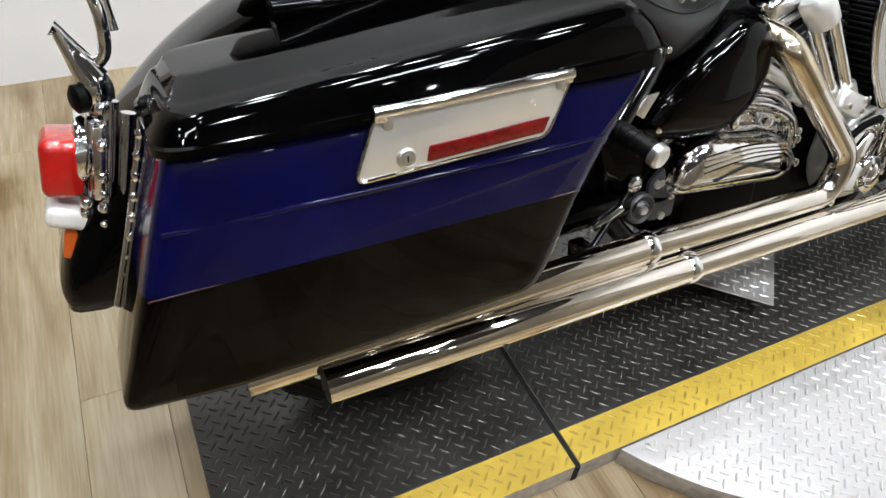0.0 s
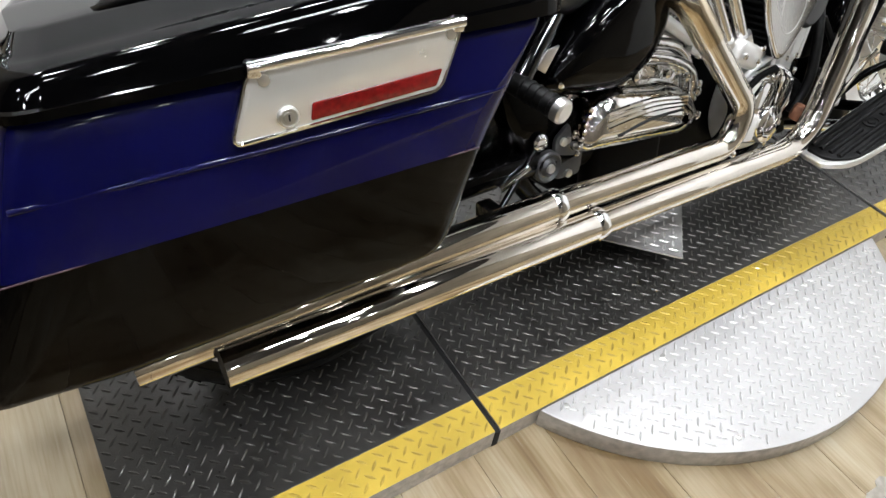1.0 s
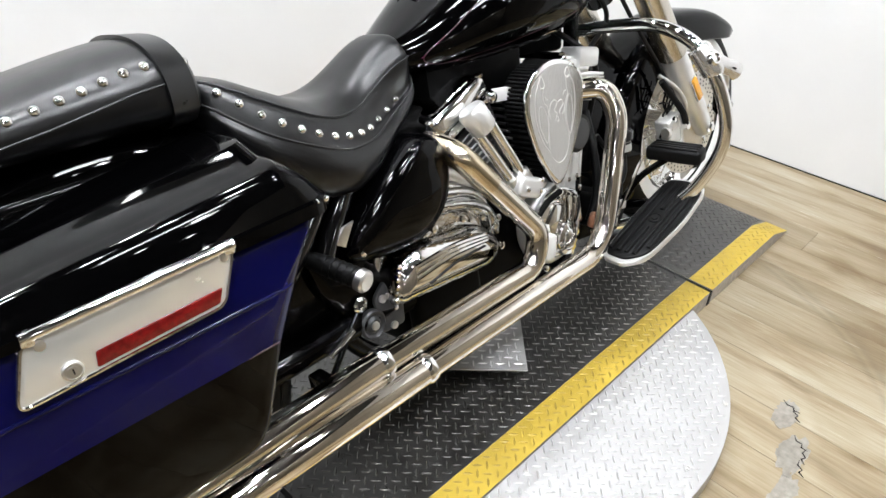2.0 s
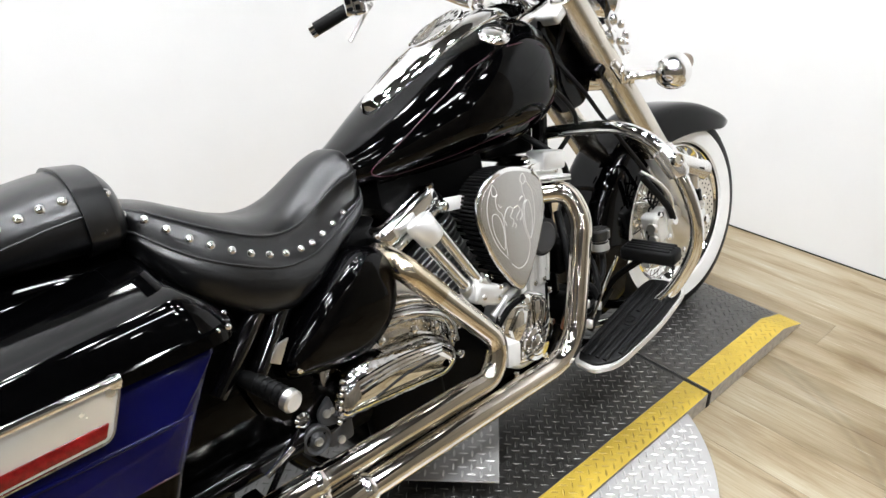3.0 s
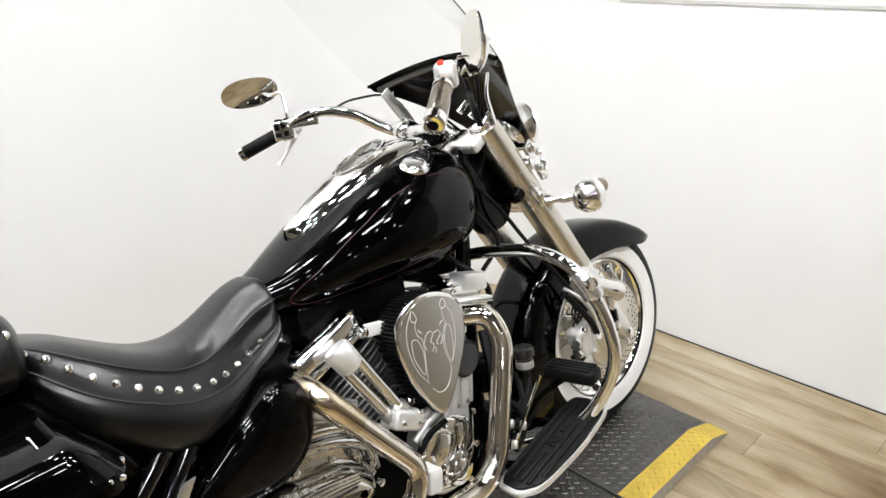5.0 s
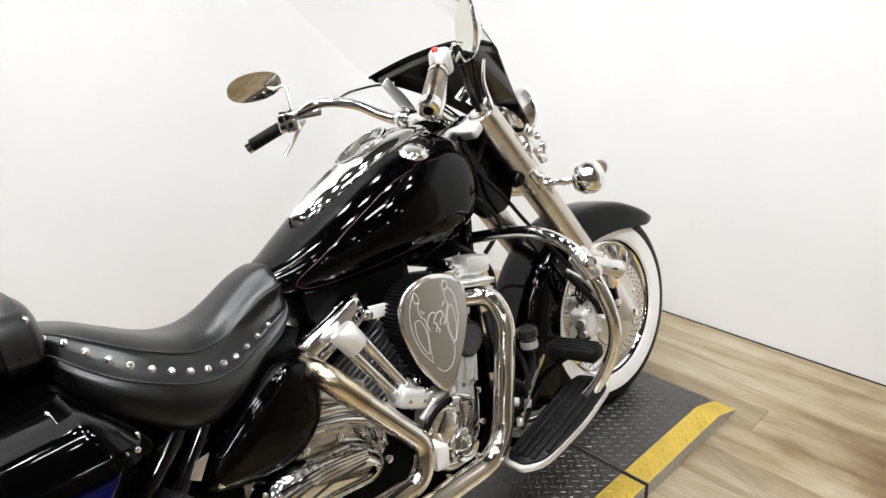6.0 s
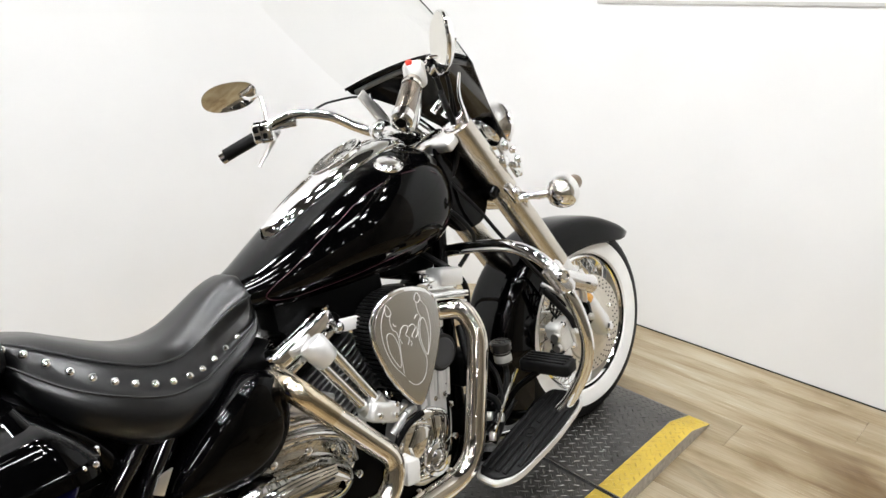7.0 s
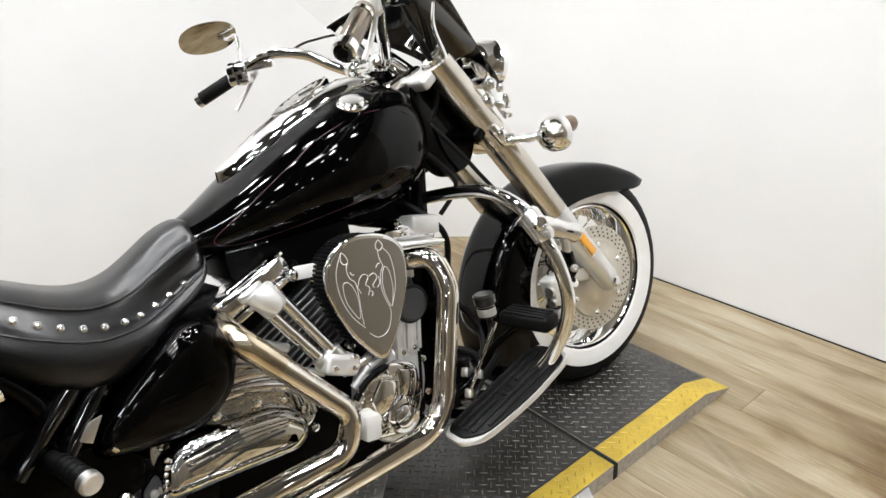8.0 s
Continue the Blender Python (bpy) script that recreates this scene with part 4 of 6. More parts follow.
bmesh.ops.bisect_plane(bm, geom=bm.verts[:] + bm.edges[:] + bm.faces[:], plane_co=(0, 0, 0.508), plane_no=(0, 0, 1))
bag = part("saddlebag", bm, [BLUE, BLACK], bike, "hard saddlebag, deep blue above gloss black", angle=50)
for p in bag.data.polygons:
    p.material_index = 0 if p.center.z > 0.508 else 1


part("pinstripe", tube([V(x, -0.3425, 0.508) for x in (-0.47, -0.30, -0.1, 0.075)], 0.0010, 6), PINSTRIPE, bag, "thin maroon stripe")
part("moulding", tube(curve([V(-0.44, -0.337, 0.578), V(-0.25, -0.343, 0.578), V(0.0, -0.343, 0.578), V(0.10, -0.340, 0.578), V(0.122, -0.332, 0.580)], 6), 0.0034, 10), BLUE, bag, "raised painted moulding")


def lid_ring(f, x0, x1, y0, y1, r):
    o = rounded([(x0, y0), (x1, y0), (x1, y1), (x0, y1)], r, 6)
    return [V(x, y, 0.657 + f * (0.080 + 0.09 * x)) for x, y in o]


rings = [lid_ring(f, *q) for f, q in ((0.0, (-0.425, 0.205, -0.346, -0.125, 0.05)), (0.02, (-0.432, 0.212, -0.350, -0.122, 0.05)), (0.22, (-0.432, 0.212, -0.350, -0.122, 0.05)), (0.26, (-0.428, 0.208, -0.346, -0.122, 0.05)), (0.52, (-0.420, 0.190, -0.340, -0.122, 0.042)), (0.72, (-0.414, 0.172, -0.334, -0.122, 0.040)),
                                     (0.80, (-0.411, 0.164, -0.328, -0.122, 0.038)), (0.86, (-0.408, 0.159, -0.319, -0.122, 0.036)), (0.905, (-0.404, 0.154, -0.307, -0.123, 0.035)), (0.935, (-0.399, 0.150, -0.294, -0.124, 0.034)),
                                     (1.195, (-0.388, 0.141, -0.263, -0.128, 0.030)), (1.21, (-0.376, 0.130, -0.252, -0.134, 0.026)), (1.215, (-0.36, 0.110, -0.228, -0.145, 0.020)), (1.21, (-0.30, 0.06, -0.197, -0.168, 0.010)))]
lid = part("lid", loft(rings), BLACK, bag, "gloss black lid with a crowned top", angle=24)
for x in (0.196, 0.180):
    part("lid_rivet", ball(0.0046, (x, -0.345, 0.676), (1, 0.6, 1), 10), CHROME, lid)
hx = part("hinge", rbox((0.030, 0.012, 0.016), (0.208, -0.268, 0.664), (0, 0, 20), 0.004), CHROME_BLUED, lid, "brownish metal lid hinge")
for q in ((0.196, -0.288, 0.672), (0.206, -0.284, 0.676), (0.218, -0.274, 0.672), (0.204, -0.290, 0.660)):
    part("hinge_bolt", ball(0.0046, q, seg=10), CHROME, hx)

LATCH = [(-0.234, 0.593), (-0.205, 0.665), (0.045, 0.669), (0.014, 0.600)]
latch = part("latch_plate", plate(rounded(LATCH, 0.014), 0.007, side(-0.3435), 0.003), surface("latch_chrome", (0.85, 0.84, 0.80), 0.22, 0.65, vary=0.05, rvary=0.5, scale=14), bag, "bright latch plate with a red reflector")
part("latch_border", tube([V(x, -0.3510, z) for x, z in rounded(LATCH, 0.014)], 0.0024, 6, closed=True), CHROME, latch)
part("latch_bar", tube([V(-0.205, -0.352, 0.669), V(0.046, -0.352, 0.673)], 0.0068, 14), CHROME, latch, "rounded chrome latch bar")
for x, z in ((-0.199, 0.667), (0.038, 0.671)):
    part("latch_hinge", rbox((0.016, 0.015, 0.018), (x, -0.350, z), (0, 8, 0), 0.004, 2), CHROME, latch, "chrome hinge end")
for x, z in ((-0.190, 0.654), (0.030, 0.661)):
    part("latch_screw", lathe([(0.0065, 0), (0.006, 0.003), (0.001, 0.004)], side(-0.350) @ pose(x, z, 0), 12), SATIN, latch)
part("reflector", plate(rounded([(-0.147, 0.601), (-0.143, 0.620), (0.017, 0.625), (0.008, 0.606)], 0.003, 3), 0.003, side(-0.3500), 0.001), REFLECTOR, latch, "long red reflector strip")
lock = part("lock", lathe([(0.012, 0), (0.012, 0.003), (0.0095, 0.0045), (0.009, 0.003), (0.006, 0.003), (0.0055, 0.0045), (0.0005, 0.0045)], side(-0.350) @ pose(-0.171, 0.611, 0), 24), SATIN, latch, "round key lock")
part("key_slot", rbox((0.0016, 0.001, 0.007), (-0.171, -0.3552, 0.611), bevel=0), GAPBLACK, lock)

# side cover
COVER = rounded([(0.578, 0.636), (0.600, 0.560), (0.572, 0.487), (0.50, 0.442), (0.40, 0.448), (0.312, 0.470), (0.330, 0.520), (0.42, 0.590), (0.52, 0.648)], 0.045, 7)
rings = [[V(0.46 + (x - 0.46) * f, y, 0.545 + (z - 0.545) * f) for x, z in COVER] for y, f in ((-0.118, 1.0), (-0.150, 1.0), (-0.164, 0.985), (-0.174, 0.95), (-0.182, 0.89), (-0.188, 0.79), (-0.192, 0.64), (-0.1945, 0.44), (-0.1955, 0.2))]
part("side_cover", loft(rings), BLACK, bike, "gloss black domed side cover", angle=60)
part("cover_bolt", lathe([(0.011, 0), (0.011, 0.004), (0.007, 0.008), (0.001, 0.009)], side(-0.178) @ pose(0.349, 0.487, 0), 16), CHROME, bike, "chrome bolt")


# ---- exhaust
def pipe(name, pts, r, radius, material, label, parent=bike, seg=24):
    return part(name, tube(bend(pts, radius, 10), r, seg), material, parent, label)


up = pipe("upper_exhaust", [(0.590, -0.120, 0.610), (0.590, -0.205, 0.592), (0.757, -0.245, 0.372), (0.725, -0.245, 0.300), (0.30, -0.243, 0.304)], 0.0245, 0.10, CHROME_PIPE, "polished chrome rear exhaust pipe")
part("silencer", tube([V(0.30, -0.243, 0.304), V(0.285, -0.243, 0.304), V(-0.385, -0.235, 0.286)], [0.026, 0.0285, 0.0285], 28), CHROME_PIPE, up, "straight chrome silencer")
part("heated_section", tube(bend([(0.590, -0.140, 0.606), (0.590, -0.205, 0.592), (0.650, -0.2194, 0.513)], 0.05, 10), 0.0262, 24), CHROME_BLUED, up, "heat-tinted chrome sleeve")
part("band_clamp", tube([V(0.306, -0.243, 0.304), V(0.300, -0.243, 0.304), V(0.290, -0.243, 0.304), V(0.284, -0.243, 0.304)], [0.0285, 0.0302, 0.0302, 0.0285], 28), CHROME, up)
low = pipe("lower_exhaust", [(0.955, -0.13, 0.612), (1.040, -0.232, 0.612), (1.048, -0.258, 0.545), (0.945, -0.272, 0.256), (0.37, -0.271, 0.258)], 0.0245, 0.085, CHROME_PIPE, "polished chrome front exhaust pipe")
part("silencer", tube([V(0.372, -0.271, 0.258), V(0.36, -0.271, 0.258), V(-0.285, -0.268, 0.258)], [0.026, 0.0285, 0.0285], 28, caps=False), CHROME_PIPE, low, "straight chrome silencer")
part("silencer_bore", tube([V(-0.284, -0.268, 0.258), V(-0.16, -0.268, 0.258)], [0.0265, 0.020], 28), GAPBLACK, low)
part("band_clamp", tube([V(0.379, -0.271, 0.258), V(0.373, -0.271, 0.258), V(0.363, -0.271, 0.258), V(0.357, -0.271, 0.258)], [0.0285, 0.0302, 0.0302, 0.0285], 28), CHROME, low)
for x in (-0.12, 0.2):
    part("hanger", rbox((0.03, 0.06, 0.05), (x, -0.20, 0.29), bevel=0.005), FRAMEBLACK, low)


# ---- engine
CRANK = V(0.855, 0, 0.300)
eng = part("engine_case", rbox((0.42, 0.22, 0.26), (0.83, 0.0, 0.315), bevel=0.05, seg=4), DARK, bike, "cast aluminium V-twin engine case")
part("gearbox", rbox((0.30, 0.22, 0.22), (0.53, 0.0, 0.36), bevel=0.05, seg=4), DARK, eng)
part("sump", rbox((0.52, 0.20, 0.07), (0.76, 0.0, 0.185), bevel=0.02, seg=3), DARK, eng)


def cylinder(sgn):
    t = radians(24) * sgn
    axis = V(math.sin(t), 0, math.cos(t))
    m = Matrix.Translation(CRANK) @ pose(0, 0, 0, 0, 24 * sgn, 0)
    barrel = part("cylinder", tube([CRANK + axis * d for d in (0.12, 0.31)], 0.072, 32), DARK, eng, "black finned cylinder")
    for k in range(11):
        d = 0.150 + 0.0155 * k
        w = 0.095 if k < 8 else 0.100
        o = rounded([(-w, -w), (w, -w), (w, w), (-w, w)], 0.035, 5)
        part("fin", plate(o, 0.005, m @ Matrix.Translation((0, 0, d)), 0.0012, 1), FINS, barrel)
    head = part("cylinder_head", rbox((0.185, 0.215, 0.055), tuple(m @ V(0, 0, 0.348)), (0, 24 * sgn, 0), 0.014, 3), DARK, eng, "black cylinder head")
    rm = pose(0.678, 0, 0.640, 0, -21, 0) if sgn < 0 else pose(1.075, 0, 0.632, 0, 14, 0)
    w0, wy = (0.094, 0.152) if sgn < 0 else (0.066, 0.140)
    part("rocker_rim", plate(rounded([(-w0, -wy), (w0, -wy), (w0 - 0.012, 0.125), (-w0 + 0.012, 0.125)], 0.025, 6), 0.012, rm @ Matrix.Translation((0, 0, -0.016)), 0.003, 2), CHROME, head)
    o = rounded([(-w0 + 0.004, -wy + 0.004), (w0 - 0.004, -wy + 0.004), (w0 - 0.018, 0.12), (-w0 + 0.018, 0.12)], 0.025, 6)
    part("rocker_cover", plate(o, 0.044, rm @ Matrix.Translation((0, 0, -0.003)), 0.014, 4), CHROME, head, "chrome rocker cover")
    part("rocker_panel", plate([(x * 0.72, y * 0.8 - 0.01) for x, y in o], 0.003, rm @ Matrix.Translation((0, 0, 0.0405)), 0.001, 1), CHROME_WAVY, head)
    for sx in (-w0 + 0.014, w0 - 0.014):
        part("bolt", lathe([(0.009, 0), (0.009, 0.006), (0.001, 0.009)], rm @ Matrix.Translation((sx, -wy + 0.016, 0.036)), 8), CHROME, head)
    return m


cylinder(-1)
cylinder(1)

# pushrod tubes of the rear cylinder
for p0, p1 in (((0.694, -0.186, 0.640), (0.782, -0.196, 0.476)), ((0.664, -0.176, 0.624), (0.755, -0.188, 0.470))):
    part("pushrod_tube", tube([V(*p0), V(*p1)], 0.0125, 16), CHROME, eng, "chrome pushrod tube")
    part("tube_seal", tube([V(*p1) + (V(*p0) - V(*p1)) * 0.12, V(*p1) - (V(*p0) - V(*p1)) * 0.05], 0.018, 16), SATIN, eng)
part("tappet_block", rbox((0.080, 0.06, 0.046), (0.780, -0.190, 0.460), (0, 25, 0), 0.012, 3), CAST, eng, "light cast tappet block")
part("rocker_boss", tube([V(0.662, -0.176, 0.660), V(0.665, -0.178, 0.654), V(0.684, -0.186, 0.618), V(0.688, -0.188, 0.611)], [0.025, 0.030, 0.028, 0.022], 28), CAST, eng, "pale cast rocker boss")
WHITEMETAL = surface("white_plated_steel", (0.80, 0.79, 0.77), 0.4, 0.2, vary=0.04)
part("rod_end", ball(0.014, (0.748, -0.156, 0.660), seg=14), CHROME, eng)
part("tank_bracket", rbox((0.076, 0.012, 0.027), (0.790, -0.158, 0.656), (0, 8, 0), 0.002), WHITEMETAL, eng, "flat bright bracket")

# air cleaner
PICK = [(0.800, 0.708), (0.838, 0.731), (0.885, 0.734), (0.940, 0.712), (0.966, 0.672), (0.958, 0.600), (0.920, 0.520), (0.884, 0.468), (0.864, 0.460), (0.846, 0.478), (0.808, 0.545), (0.786, 0.618), (0.783, 0.668)]
PICK = [(0.880 + (x - 0.872) * 1.08, 0.570 + (z - 0.597) * 0.99) for x, z in PICK]
pick = [(p.x, p.y) for p in curve([(x, z, 0) for x, z in PICK], 5, closed=True)]


def shrunk(f, cx=0.883, cz=0.578):
    return [(cx + (x - cx) * f, cz + (z - cz) * f) for x, z in pick]


air = part("air_cleaner", plate(shrunk(0.93), 0.055, side(-0.150), 0.006), DARK, eng, "ribbed black air cleaner with an engraved chrome cover")
n = len(pick)
for k in range(0, n, 1):
    x, z = shrunk(0.965)[k]
    part("rib", tube([V(x, -0.152, z), V(x, -0.205, z)], 0.0032, 6), RUBBER, air)
cover = part("cover", plate(shrunk(1.0), 0.012, side(-0.206), 0.0055, 3), CHROME, air, "pick-shaped polished cover")
part("cover_face", plate(shrunk(0.925), 0.0016, side(-0.2178), 0.0006, 1), BRUSHED, cover, "satin grey engraved face")


def line(pts, closed=False, r=0.0008):
    part("engraving", tube([V(p.x, -0.2197, p.y) for p in curve([(x, z, 0) for x, z in pts], 5, closed)], r, 6, closed=closed), ENGRAVE, cover)


line([(0.832, 0.683), (0.812, 0.65), (0.807, 0.613), (0.813, 0.576), (0.826, 0.545), (0.846, 0.517)])
line([(0.832, 0.683), (0.84, 0.674), (0.842, 0.66), (0.831, 0.659), (0.828, 0.669)], True)
line([(0.84, 0.659), (0.835, 0.646), (0.838, 0.627), (0.848, 0.615), (0.849, 0.588), (0.846, 0.554), (0.845, 0.524)])
line([(0.819, 0.617), (0.828, 0.622), (0.838, 0.613), (0.845, 0.59), (0.845, 0.564), (0.839, 0.54), (0.826, 0.562), (0.818, 0.587)], True)
line([(0.924, 0.682), (0.93, 0.669), (0.921, 0.661), (0.913, 0.669), (0.917, 0.679)], True)
line([(0.93, 0.663), (0.942, 0.643), (0.944, 0.606), (0.938, 0.573), (0.921, 0.538)])
line([(0.916, 0.663), (0.916, 0.643), (0.92, 0.628), (0.911, 0.614), (0.905, 0.585), (0.909, 0.556), (0.915, 0.531), (0.906, 0.503), (0.89, 0.487), (0.869, 0.487), (0.853, 0.503)])
line([(0.925, 0.624), (0.932, 0.613), (0.933, 0.583), (0.928, 0.558), (0.919, 0.539), (0.911, 0.564), (0.91, 0.592), (0.917, 0.616)], True)
line([(0.848, 0.615), (0.851, 0.604), (0.859, 0.619), (0.871, 0.625), (0.88, 0.617), (0.87, 0.603), (0.878, 0.594), (0.871, 0.58)])
line([(0.883, 0.618), (0.895, 0.62), (0.9, 0.609), (0.887, 0.597), (0.889, 0.59)])
line([(0.904, 0.61), (0.904, 0.596), (0.896, 0.588)])
line([(0.842, 0.639), (0.845, 0.632), (0.85, 0.632)])
line([(0.903, 0.629), (0.908, 0.635), (0.914, 0.635)])
line([(0.852, 0.601), (0.854, 0.595), (0.856, 0.588)])
line([(0.879, 0.587), (0.883, 0.581), (0.879, 0.575)])
part("cover_bolt", lathe([(0.010, 0), (0.010, 0.010), (0.006, 0.014), (0.001, 0.014)], side(-0.150) @ pose(0.880, 0.412, 0), 14), CHROME, eng)
INTAKE = surface("intake_plastic", (0.010, 0.010, 0.010), 0.5, vary=0.2)
part("intake_horn", tube([V(0.985, -0.130, 0.520), V(0.985, -0.195, 0.515)], [0.042, 0.044], 28), INTAKE, eng, "round black intake cover")
part("horn_face", lathe([(0.038, 0), (0.034, 0.004), (0.012, 0.006), (0.001, 0.006)], side(-0.195) @ pose(0.985, 0.515, 0), 28), surface("worn_plastic", (0.045, 0.045, 0.046), 0.4, vary=0.2), eng, "dull grey disc")
part("intake_lug", rbox((0.052, 0.05, 0.026), (0.978, -0.168, 0.560), (0, -8, 0), 0.008, 3), INTAKE, eng)
part("intake_lug_cap", tube([V(0.985, -0.180, 0.565), V(0.985, -0.180, 0.582)], [0.014, 0.012], 16), INTAKE, eng)

# right side covers
part("gear_cover", plate(rounded([(0.835, 0.400), (0.935, 0.430), (0.990, 0.455), (0.998, 0.340), (0.945, 0.222), (0.850, 0.222), (0.812, 0.300)], 0.040, 6), 0.065, side(-0.115), 0.014, 4), CAST, eng, "light cast gear cover")
cam_cover = part("cam_cover", plate(rounded([(0.812, 0.345), (0.845, 0.404), (0.925, 0.415), (0.982, 0.385), (0.978, 0.292), (0.925, 0.240), (0.835, 0.262)], 0.022, 6), 0.028, side(-0.178), 0.013, 5), CHROME, eng, "shaped chrome cam cover")
cam_cover.location = (-0.024, -0.004, 0.004)
part("cam_slot", tube(curve([V(0.812, -0.207, 0.372), V(0.850, -0.210, 0.402), V(0.900, -0.210, 0.412)], 6), 0.007, 10), DARK, cam_cover)
part("cam_cap", lathe([(0.040, 0), (0.042, 0.010), (0.038, 0.018), (0.028, 0.021), (0.026, 0.017), (0.001, 0.017)], side(-0.200) @ pose(0.912, 0.292, 0), 36), CHROME, cam_cover, "round chrome cap")
for a in range(7):
    q = 2 * math.pi * a / 7
    part("bolt", lathe([(0.0065, 0), (0.0065, 0.006), (0.001, 0.008)], side(-0.200) @ pose(0.882 + 0.060 * math.cos(q), 0.335 + 0.068 * math.sin(q), 0), 8), CHROME, cam_cover)
for k in range(9):
    q = math.radians(62 + 17 * k)
    part("rim_bead", ball(0.0068, (0.868 + 0.066 * math.cos(q), -0.207, 0.336 + 0.066 * math.sin(q)), (1, 0.8, 1), 10), CHROME, cam_cover)
part("cover_rim", tube([V(0.868 + 0.060 * math.cos(math.radians(50 + 9 * k)), -0.206, 0.336 + 0.060 * math.sin(math.radians(50 + 9 * k))) for k in range(19)], 0.0055, 10), CHROME, cam_cover, "raised chrome rim")
part("cap_dome", lathe([(0.027, 0.0), (0.026, 0.006), (0.020, 0.010), (0.001, 0.011)], side(-0.218) @ pose(0.912, 0.292, 0), 8), CHROME, cam_cover, "faceted chrome cap end")
part("cover_facet", plate([(0.922, 0.312), (0.972, 0.318), (0.970, 0.378), (0.928, 0.392)], 0.010, side(-0.204), 0.006, 2), CHROME, cam_cover, "bevelled chrome facet")
part("cover_facet", plate([(0.858, 0.288), (0.905, 0.300), (0.918, 0.372), (0.880, 0.388), (0.846, 0.352)], 0.010, side(-0.204), 0.006, 2), CHROME, cam_cover, "bevelled chrome facet")
for x, z, h in ((0.905, 0.430, 0.072), (0.938, 0.448, 0.096), (0.968, 0.440, 0.070)):
    part("cast_post", rbox((0.018, 0.045, h), (x, -0.168, z), (0, 10, 0), 0.006, 2), CAST, eng, "pale cast upright")
    part("bolt", lathe([(0.0065, 0), (0.0065, 0.005), (0.001, 0.007)], side(-0.190) @ pose(x, z - h * 0.3, 0), 8), CHROME, eng)
for x, z in ((0.758, 0.464), (0.798, 0.448), (0.806, 0.470)):
    part("bolt", lathe([(0.0060, 0), (0.0060, 0.005), (0.001, 0.007)], side(-0.221) @ pose(x, z, 0), 8), CHROME, eng)
part("cast_block", rbox((0.040, 0.042, 0.056), (0.800, -0.220, 0.314), (0, 12, 0), 0.008), surface("pale_block", (0.62, 0.61, 0.58), 0.4, vary=0.05), eng, "small pale cast block")
part("oil_line", tube(curve([V(0.80, -0.16, 0.42), V(0.84, -0.19, 0.44), V(0.90, -0.17, 0.45), V(0.98, -0.15, 0.42)], 8), 0.009, 12), SATIN, eng)

# gearbox cover, a long polished bulge
rings = []
for y, i in ((-0.105, 0.0), (-0.160, 0.0), (-0.182, 0.004), (-0.196, 0.013), (-0.203, 0.026), (-0.205, 0.04)):
    o = rounded([(0.385 + i, 0.345 + i), (0.405 + i, 0.425 - i), (0.455, 0.452 - i), (0.640 - i, 0.425 - i), (0.692 - i, 0.385 - i), (0.690 - i, 0.335 + i), (0.665 - i, 0.318 + i)], 0.03, 5)
    rings.append([V(x, y, z) for x, z in o])
gc = part("gearbox_cover", loft(rings), [CHROME, CHROME_WAVY], eng, "polished chrome gearbox cover", angle=50)
for p in gc.data.polygons:
    p.material_index = 0 if abs(p.normal.y) > 0.9 else 1
part("gearbox_skirt", plate(rounded([(0.375, 0.330), (0.395, 0.440), (0.450, 0.500), (0.560, 0.535), (0.680, 0.505), (0.735, 0.420), (0.735, 0.330)], 0.05, 6), 0.030, side(-0.108), 0.012, 4), CHROME_WAVY, eng, "wrinkled chrome gearbox skirt")
for y, z0, dx in ((-0.150, 0.468, 0.0), (-0.135, 0.488, 0.02), (-0.120, 0.508, 0.04)):
    part("case_rib", tube(curve([V(0.42 + dx, y, z0 - 0.012), V(0.50 + dx, y, z0 + 0.012), V(0.62 + dx, y, z0), V(0.70, y, z0 - 0.04), V(0.715, y, z0 - 0.10)], 8), 0.012, 12), CHROME_WAVY, eng, "curved chrome rib")
for x, z in ((0.520, 0.462), (0.600, 0.452), (0.655, 0.435), (0.690, 0.400), (0.700, 0.350)):
    part("bolt", lathe([(0.0085, 0), (0.0085, 0.008), (0.001, 0.011)], side(-0.178) @ pose(x, z, 0), 10), CHROME, gc)

part("cover_groove", tube(curve([V(0.47, -0.2055, 0.372), V(0.55, -0.2065, 0.386), V(0.63, -0.2050, 0.384)], 6), 0.0022, 6), GAPBLACK, gc)
for dz in (0.0, 0.013, 0.026):
    part("cover_flute", tube(curve([V(0.440, -0.202, 0.395 + dz * 0.9), V(0.54, -0.2045, 0.404 + dz * 0.7), V(0.640, -0.200, 0.392 + dz * 0.5)], 6), 0.0052, 8), CHROME, gc, "chrome flute")
for k in range(7):
    part("cover_bead", ball(0.0055, (0.392 + 0.004 * k, -0.186 - 0.002 * (k % 2), 0.352 + 0.0125 * k), (1, 0.8, 1), 8), CHROME, gc)
for x, z in ((0.445, 0.462), (0.722, 0.455), (0.735, 0.395), (0.575, 0.520), (0.655, 0.508)):
    part("bolt", lathe([(0.0085, 0), (0.0085, 0.009), (0.001, 0.012)], side(-0.142) @ pose(x, z, 0), 10), CHROME, eng)
for p0, p1, rr in (((0.60, -0.145, 0.545), (0.69, -0.150, 0.490), 0.012), ((0.625, -0.135, 0.565), (0.705, -0.140, 0.515), 0.009)):
    part("case_strut", tube([V(*p0), V(*p1)], rr, 12), CAST, eng, "pale cast strut")

